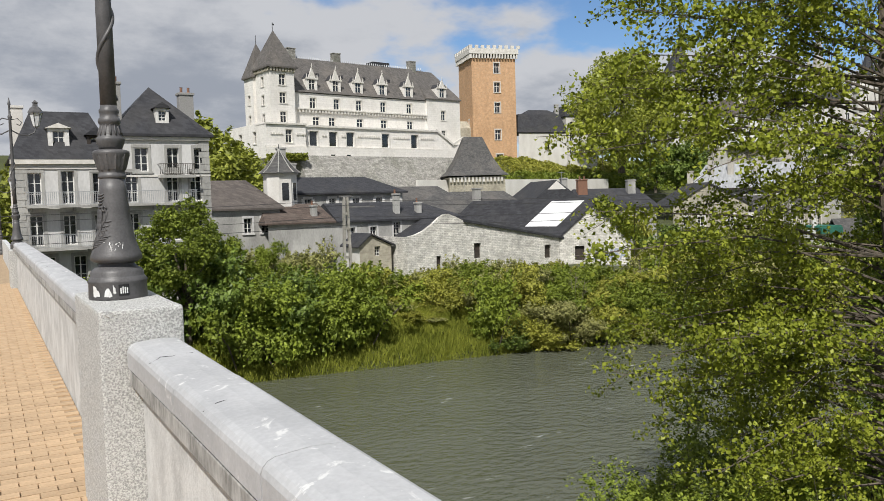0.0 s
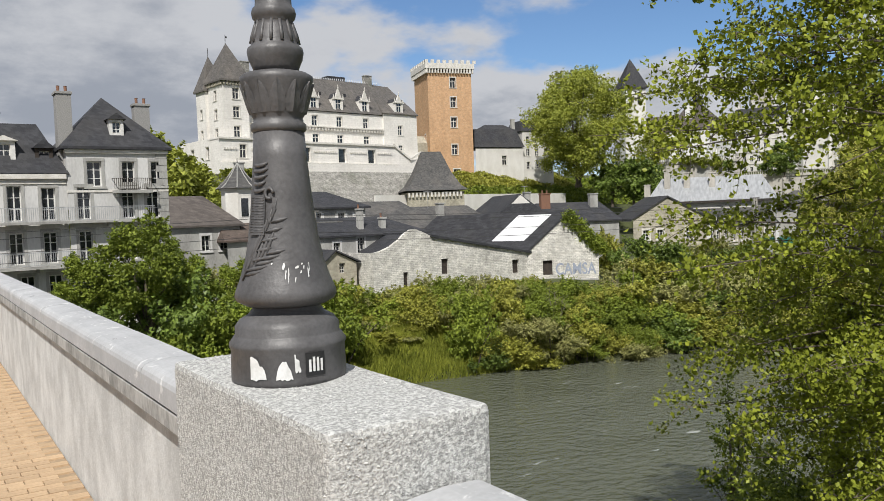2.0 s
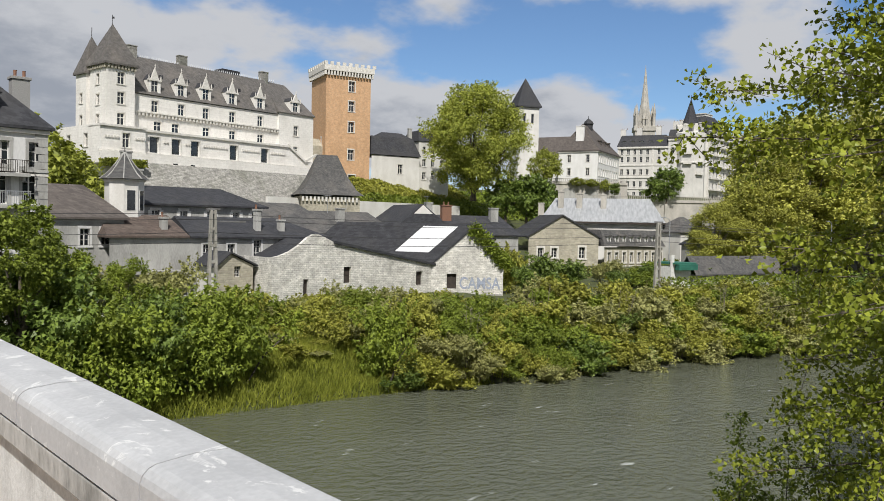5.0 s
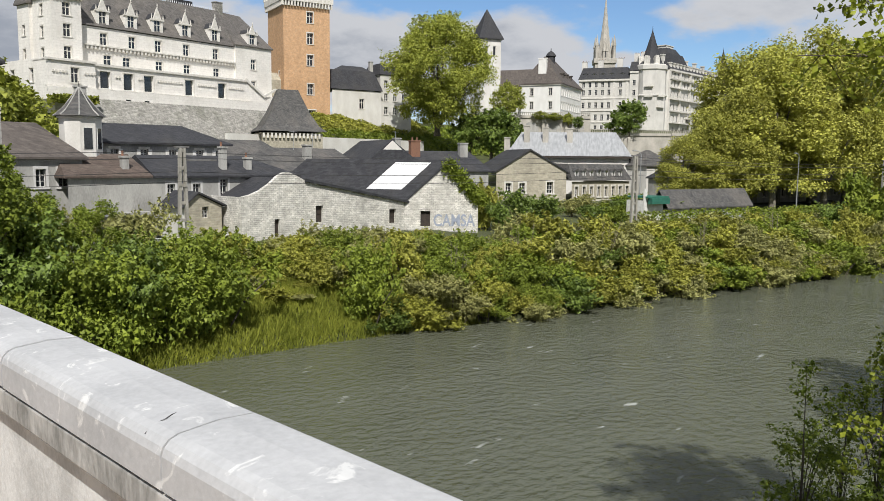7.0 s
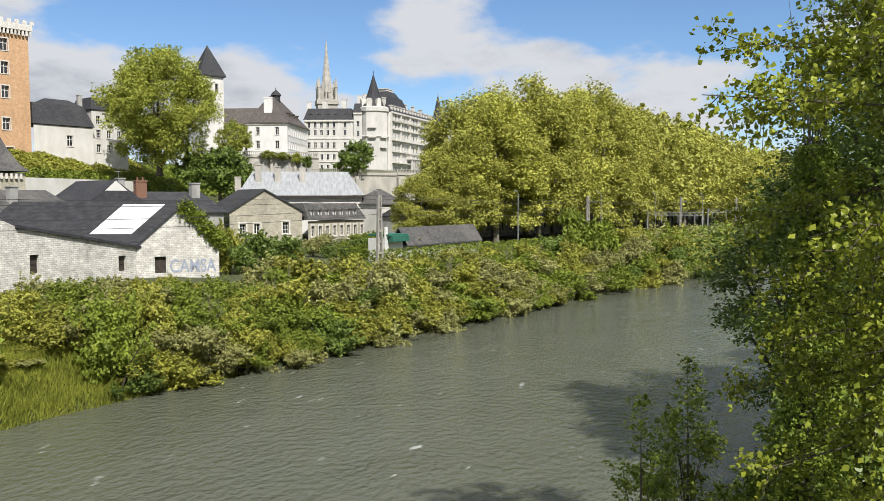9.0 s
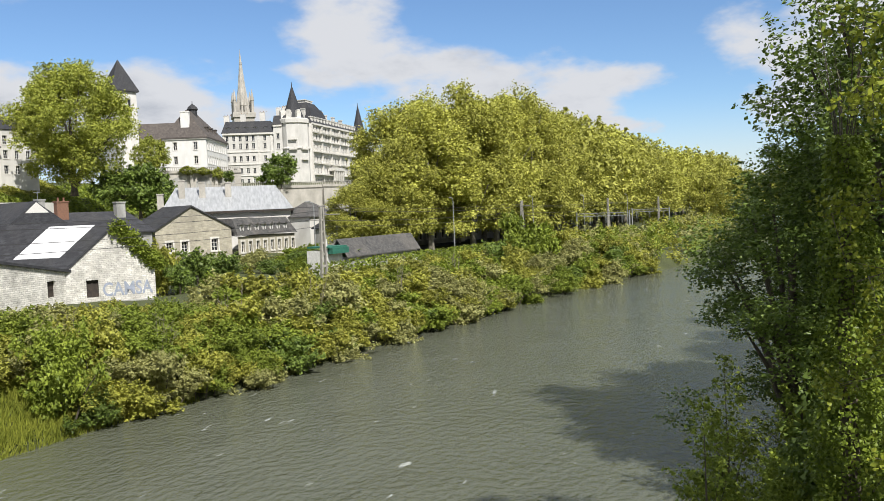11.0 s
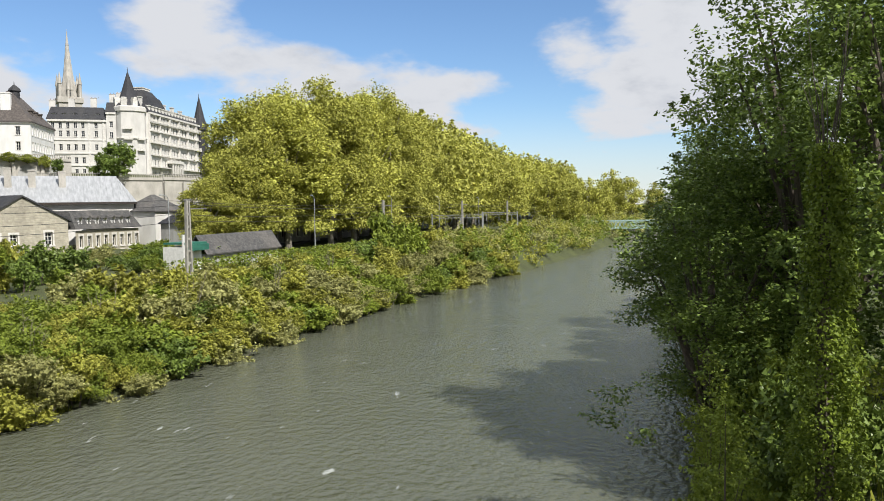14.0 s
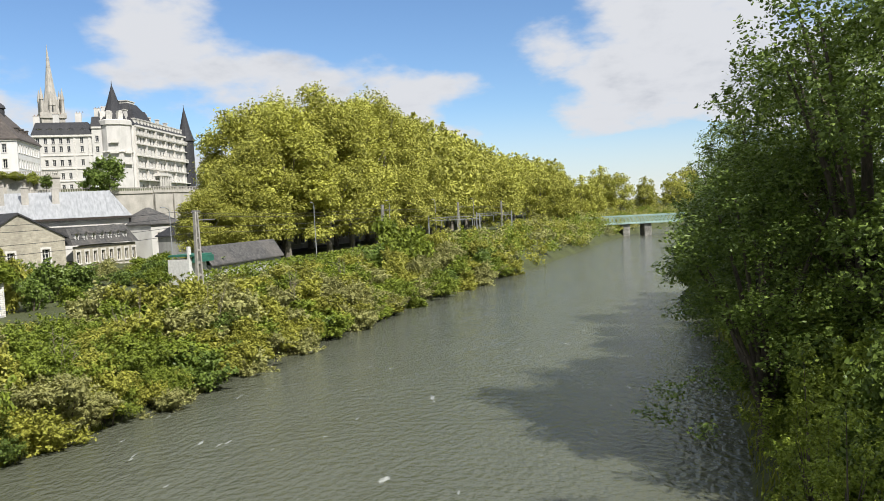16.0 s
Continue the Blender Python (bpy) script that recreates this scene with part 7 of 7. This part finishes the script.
shrub = bush(111, LEAF_BUSH, "low leafy shrub beside the bridge", 12000, 0.04, 1.3, 2.4, "shrubs beside the bridge", "shrub", fine=False)
shrub.matrix_basis = pose(10.8, 33.5, -6.0)
for x, y, z, s in ((9.3, 33.3, -5.9, 0.7), (12.6, 33.9, -5.8, 1.0), (14.2, 33.8, -5.7, 1.0), (12.5, 32.0, -5.7, 1.0)):
    o = copy_thing(shrub, pose(0, 0, 0))
    o.matrix_basis = pose(x, y, z, 0, 0, x * 53) @ Matrix.Scale(s, 4)
sap = tree_parts("sapling", "slender sapling at the water's edge", "tree", 121, 4.2, 0.04, 0.75, 0.75, 0.8, 2400, 0.042, LEAF_BUSH, BARK, 26, 0.12, 0.34, 12, "saplings by the water", fine=False)
sap.matrix_basis = pose(15.6, 37.2, -6.3)
for x, y, s in ((17.2, 37.0, 0.9), (19.0, 36.8, 1.1)):
    o = copy_thing(sap, pose(0, 0, 0))
    o.matrix_basis = pose(x, y, -6.6, 0, 0, x * 70) @ Matrix.Scale(s, 4)

# ---- dark trees along the near bank ----
syc = [tree_parts("sycamore_tree", "tall dark sycamore overhanging the river", "tree", 131 + k, 17, 0.3, 4.0, 4.0, 1.0, 29000, 0.080, LEAF_DARK, BARK, 100, 0.5, 1.05, 12, "riverside trees on the near bank", fine=False, shoot=0.25, skirt=16) for k in range(2)]
spots = ((30.8, 34.6, 1.0, 0.70), (25.5, 29.4, 1.1, 0.98), (37.0, 32.0, 1.05, 0.88), (30.6, 30.9, 1.25, 1.1), (42.0, 31.6, 0.9, 0.72), (48.0, 30.4, 0.85, 0.66), (54.0, 29.6, 0.85, 0.72), (60.5, 29.0, 0.95, 0.84), (67, 27.9, 0.8, 0.6),
         (73, 27.8, 0.7, 0.45), (79, 28.2, 0.6, 0.34), (27, 25, 1.2, 1.15), (38.0, 27.0, 1.15, 0.95), (46, 26.0, 1.1, 0.9))
for k, (x, y, s, sz) in enumerate(spots):
    y = min(y, float(np.interp(x, SX, SY)) - 0.7)
    m = pose(x, y, float(ground_z(np.array(x * 1.0), np.array(y))), 0, 0, x * 37.0) @ Matrix.Diagonal((s, s, sz, 1))
    if k < 2:
        syc[k].matrix_basis = m
    else:
        o = copy_thing(syc[k % 2], pose(0, 0, 0))
        o.matrix_basis = m
# ivy-clad trunk
g = np.random.default_rng(139)
ivt = thing("ivy_clad_trunk", "bare-topped trunk wrapped in ivy", "tree", pose(19.0, 34.3, -6.3))
bm = bmesh.new()
tube(bm, [(0, 0, -0.4), (0.1, 0.05, 5), (0.0, 0.1, 9.0)], [0.24, 0.18, 0.08], 8)
for k in range(11):
    a = g.uniform(0, 6.28)
    r_ = g.uniform(0.25, 0.8)
    tube(bm, [(0.0, 0.1, 7.6 + k * 0.1), (r_ * 0.5 * math.cos(a), r_ * 0.5 * math.sin(a), 9.4 + 0.1 * k), (r_ * math.cos(a), r_ * math.sin(a), 10.6 + g.uniform(0, 1.6))], [0.018, 0.011, 0.004], 5)
part("trunk", bm, BARK, ivt)
k = 17000
zz = g.uniform(0.2, 9.1, k)
aa = g.uniform(0, 6.28, k)
rr = np.interp(zz, [0, 2, 6, 9.1], [0.95, 0.72, 0.52, 0.34]) * (0.55 + 0.5 * g.random(k) ** 0.6) * (1 + 0.28 * np.sin(zz * 3.1 + 2 * np.sin(aa * 2)))
ivn = np.stack([np.cos(aa), np.sin(aa), np.zeros(k) - 0.2], 1)
mpart("ivy", leaf_mesh("ivy", np.stack([rr * np.cos(aa), rr * np.sin(aa), zz], 1), 0.046, LEAF_IVY, 140, ivn, 0.3, 0.8), ivt)
x = 3.0
while x < 80:
    yy = float(np.interp(x, SX, SY)) - 1.6
    plant(int(rg.choice([0, 3, 4])), x, yy, -7.4, rg.uniform(0.7, 1.1), rg.uniform(0.8, 1.2))
    if x > 18:
        plant(int(rg.choice([0, 3, 4])), x + 0.8, yy - 2.2, -6.3, rg.uniform(0.9, 1.3), 1.2)
    x += 3.6
# far wooded horizon
g = np.random.default_rng(150)
for x, y, s in [(240, 42, 0.64), (262, 34, 0.5), (215, 52, 0.6), (225, 36, 0.5), (240, 30, 0.55), (262, 25, 0.55), (285, 14, 0.6), (300, 3, 0.55), (320, -10, 0.6), (255, -22, 0.6), (290, -36, 0.7), (345, -20, 0.7), (360, 15, 0.8), (310, 36, 0.85), (380, -40, 0.7), (330, -55, 0.8)]:
    o = copy_thing(far_planes[int(x) % 2], pose(0, 0, 0))
    o.matrix_basis = pose(x, y, -7.0, 0, 0, x * 3.0) @ Matrix.Scale(s, 4)

# ---- railway side ----
def mast(m, h, label="tall concrete catenary mast beside the railway"):
    t = thing("catenary_mast", label, "mast", m, "catenary masts")
    bm = bmesh.new()
    for sx in (-1, 1):
        solid(bm, [(sx * 0.32 - 0.09, 0), (sx * 0.32 + 0.09, 0), (sx * 0.13 + 0.07, h), (sx * 0.13 - 0.07, h)], "y", -0.14, 0.14)
    for z in np.arange(1.0, h, 1.1):
        w = 0.32 - 0.19 * z / h
        box(bm, -w, w, -0.08, 0.08, z, z + 0.2)
    part("post", bm, MAST, t)
    part("bracket", B((0.1, 2.4, -0.04, 0.04, h - 0.8, h - 0.7), (-0.5, 0.5, -0.06, 0.06, h, h + 0.12), bevel=0.01), RUST, t)
    return t


m0 = mast(pose(24.4, 79, -5.6), 7.85)
MASTS = [(24.4, 79, 2.25), (68.0, 73.0, 2.4), (123.5, 67.0, 1.9), (168, 59.5, 1.8), (204, 52, 1.6), (240, 42, 1.5)]
for x, y, zt in MASTS[1:]:
    o = copy_thing(m0, pose(0, 0, 0))
    o.matrix_basis = pose(x, y, -5.6, 0, 0, -20)


def gantry(m, span, h):
    """Two posts and a trussed beam that carry the wires across the tracks."""
    t = thing("catenary_gantry", "grey steel portal over the railway tracks", "gantry", m, "portals over the railway")
    for y in (0, span):
        part("post", B((-0.12, 0.12, y - 0.12, y + 0.12, 0, h), bevel=0.02), STEEL, t)
    bm = B((-0.08, 0.08, 0, span, h - 1.0, h - 0.9), (-0.08, 0.08, 0, span, h - 0.4, h - 0.3))
    for y in np.arange(0, span - 0.5, 1.0):
        tube(bm, [(0, y, h - 0.95), (0, y + 0.5, h - 0.35), (0, y + 1.0, h - 0.95)], 0.035, 4)
    part("beam", bm, STEEL, t)
    for y in np.arange(1.5, span, 3.2):
        part("dropper", B((-0.05, 0.05, y - 0.05, y + 0.05, h - 2.4, h - 1.003)), STEEL, t)
    return t


gantry(pose(164.8, 54.8, -5.6, 0, 0, 5), 10.6, 5.3)
gantry(pose(205.0, 49.5, -5.6, 0, 0, 5), 9.0, 5.3)


def road_lamp(m):
    t = thing("road_lamp", "slim grey street light with a short arm", "street lamp", m, "street lights along the avenue")
    bm = bmesh.new()
    tube(bm, [(0, 0, 0), (0, 0, 8.3), (-0.25, 0, 8.65), (-0.9, 0, 8.8)], [0.09, 0.06, 0.05, 0.045], 6)
    part("pole", bm, STEEL, t)
    part("head", B((-1.5, -0.85, -0.12, 0.12, 8.74, 8.88), bevel=0.03), STEEL, t)
    return t


l0 = road_lamp(pose(115.9, 75.9, -5.6))
for x, y in ((93.8, 87.9), (140, 69.0), (165, 64), (190, 58), (215, 52), (240, 46)):
    copy_thing(l0, pose(x, y, -5.6, 0, 0, -15))


def wire_run(z_off, side):
    bm = bmesh.new()
    pts = []
    route = [(-30, 86, 2.0), (24.4, 79, 2.25), (68.9, 74.1, 2.5), (124, 67.6, 2.1), (168, 59.8, 1.8), (240, 42, 1.5)]
    for a, b in zip(route, route[1:]):
        for f in np.linspace(0, 1, 9)[:-1]:
            q = Vector(a).lerp(Vector(b), f)
            pts.append((q.x, q.y + side, q.z - z_off - 0.7 * 4 * f * (1 - f) * 0.6))
    tube(bm, pts, 0.025, 4)
    return bm


for z_off, side in ((0.6, -0.8), (1.5, 0.8), (2.1, -0.4), (0.2, 1.6)):
    tagged(part("overhead_wire", wire_run(z_off, side), WIRE), "thin dark railway overhead wire", "cable", "overhead wires")
shed = thing("platform_shed", "long low platform shed with grey slate roof", "shed", pose(87.6, 80.2, 0, 0, 0, -10))
part("wall", B((0.3, 17, 0.4, 2.6, -5.6, -3.9)), GREYWALL, shed)
bm = bmesh.new()
solid(bm, [(0.0, -3.95), (1.5, -1.75), (3.0, -3.95), (3.0, -3.8), (1.5, -1.6), (0.0, -3.8)], "x", 0, 17.3)
part("roof", bm, OLDSLATE, shed, "weathered slate roof")
kiosk = thing("kiosk", "small white kiosk with a dark green awning", "kiosk", pose(83.4, 81.2, 0, 0, 0, -10))
part("wall", B((0, 3.6, 0, 2.5, -5.6, -2.8), (0, 0.5, -0.2, -0.003, -5.6, -1.4)), WHITEWOOD, kiosk)
part("awning", B((0.6, 3.8, -0.9, -0.21, -3.2, -2.5), (0.2, 3.9, -0.6, 2.6, -2.5, -2.3)), GREENAWN, kiosk)
tagged(part("station_road", B((128, 240, 88, 96, -5.6, -5.2)), ASPHALT), "asphalt avenue under the plane trees", "road", kind="structure").matrix_basis = pose(0, 0, 0)
for x0, y0, w, h in ((126, 99, 14, 4.4), (140, 92, 18, 4.0), (162, 89, 22, 3.6), (190, 86, 26, 4.2)):
    t = simple_house("street_front", "low pale shop fronts with slate roofs in the avenue's shade", pose(x0, y0, 0, 0, 0, -14), 0, w, 0, 8, -5.5, -5.5 + h, (2, 4, w - 2, 4), -2.5 + h, GREYWALL, SLATE, [(s_, -4.2, 1.0, 1.8) for s_ in np.arange(2, w - 1, 2.6)])
g = np.random.default_rng(160)
k = 14000
f = g.uniform(0, 1, k)
pts = np.stack([70 + 95 * f, 75 - 21 * f + g.normal(0, 0.6, k), -5.2 + g.uniform(0, 1.9, k)], 1)
tagged(new("hedge", leaf_mesh("hedge", pts, 0.16, LEAF_BUSH, 161, fine=True)), "trimmed green hedge along the railway", "hedge", "hedge terraces")

# ---- green lattice bridge downstream ----
fb = thing("lattice_bridge", "pale green iron lattice girder bridge on stone piers", "bridge", pose(205, 30, 0, 0, 0, -84))
bm = B((0, 60, 0, 0.3, -3.3, -3.05), (0, 60, 0, 0.3, -5.2, -4.95), (0, 60, 6, 6.3, -3.3, -3.05), (0, 60, 6, 6.3, -5.2, -4.95), (0, 60, 0.3, 6, -5.2, -5.0))
part("girder", bm, GREENSTEEL, fb)
for y in (0.15, 6.15):
    bm = bmesh.new()
    for x in np.arange(0, 60, 1.0):
        tube(bm, [(x, y, -5.0), (x + 1.0, y, -3.2)], 0.09, 4)
        tube(bm, [(x + 1.0, y, -5.0), (x, y, -3.2)], 0.09, 4)
    part("lattice", bm, GREENSTEEL, fb)
for x in (2, 9.5, 15, 30, 45):
    part("pier", B((x - 0.9, x + 0.9, 0.5, 5.8, -10, -5.22), bevel=0.1), RAMPART, fb)

# ---- pavers, nearest first ----
PV = finish("paver", B((0.004, 0.196, 0.004, 0.096, -0.012, 0.0)), PAVER)
for i in range(60):
    for j in range(5):
        mpart("paver", PV, pavement, Matrix.Translation((0.12 + j * 0.2 + (0.1 if i % 2 else 0) - 0.1, 26.0 + i * 0.1, random.uniform(-0.002, 0.002))))
verts, faces = [], []
for i in range(-40, 190):
    for j in range(-6, 5):
        if 0 <= i < 60 and j >= 0:
            continue
        x, y = 0.12 + j * 0.2 + (0.1 if i % 2 else 0) - 0.1, 26.0 + i * 0.1
        b0, zt = len(verts), random.uniform(-0.002, 0.002)
        verts += [(x + 0.004, y + 0.004, zt - 0.012), (x + 0.196, y + 0.004, zt - 0.012), (x + 0.196, y + 0.096, zt - 0.012), (x + 0.004, y + 0.096, zt - 0.012)]
        verts += [(x + 0.008, y + 0.008, zt), (x + 0.192, y + 0.008, zt), (x + 0.192, y + 0.092, zt), (x + 0.008, y + 0.092, zt)]
        faces += [(b0 + 4, b0 + 5, b0 + 6, b0 + 7)] + [(b0 + q, b0 + (q + 1) % 4, b0 + 4 + (q + 1) % 4, b0 + 4 + q) for q in range(4)]
me = bpy.data.meshes.new("paver_field")
me.from_pydata(verts, [], faces)
me.materials.append(PAVER)
pf = mpart("paver_field", me, pavement)
tagged(pf, kind="stuff")
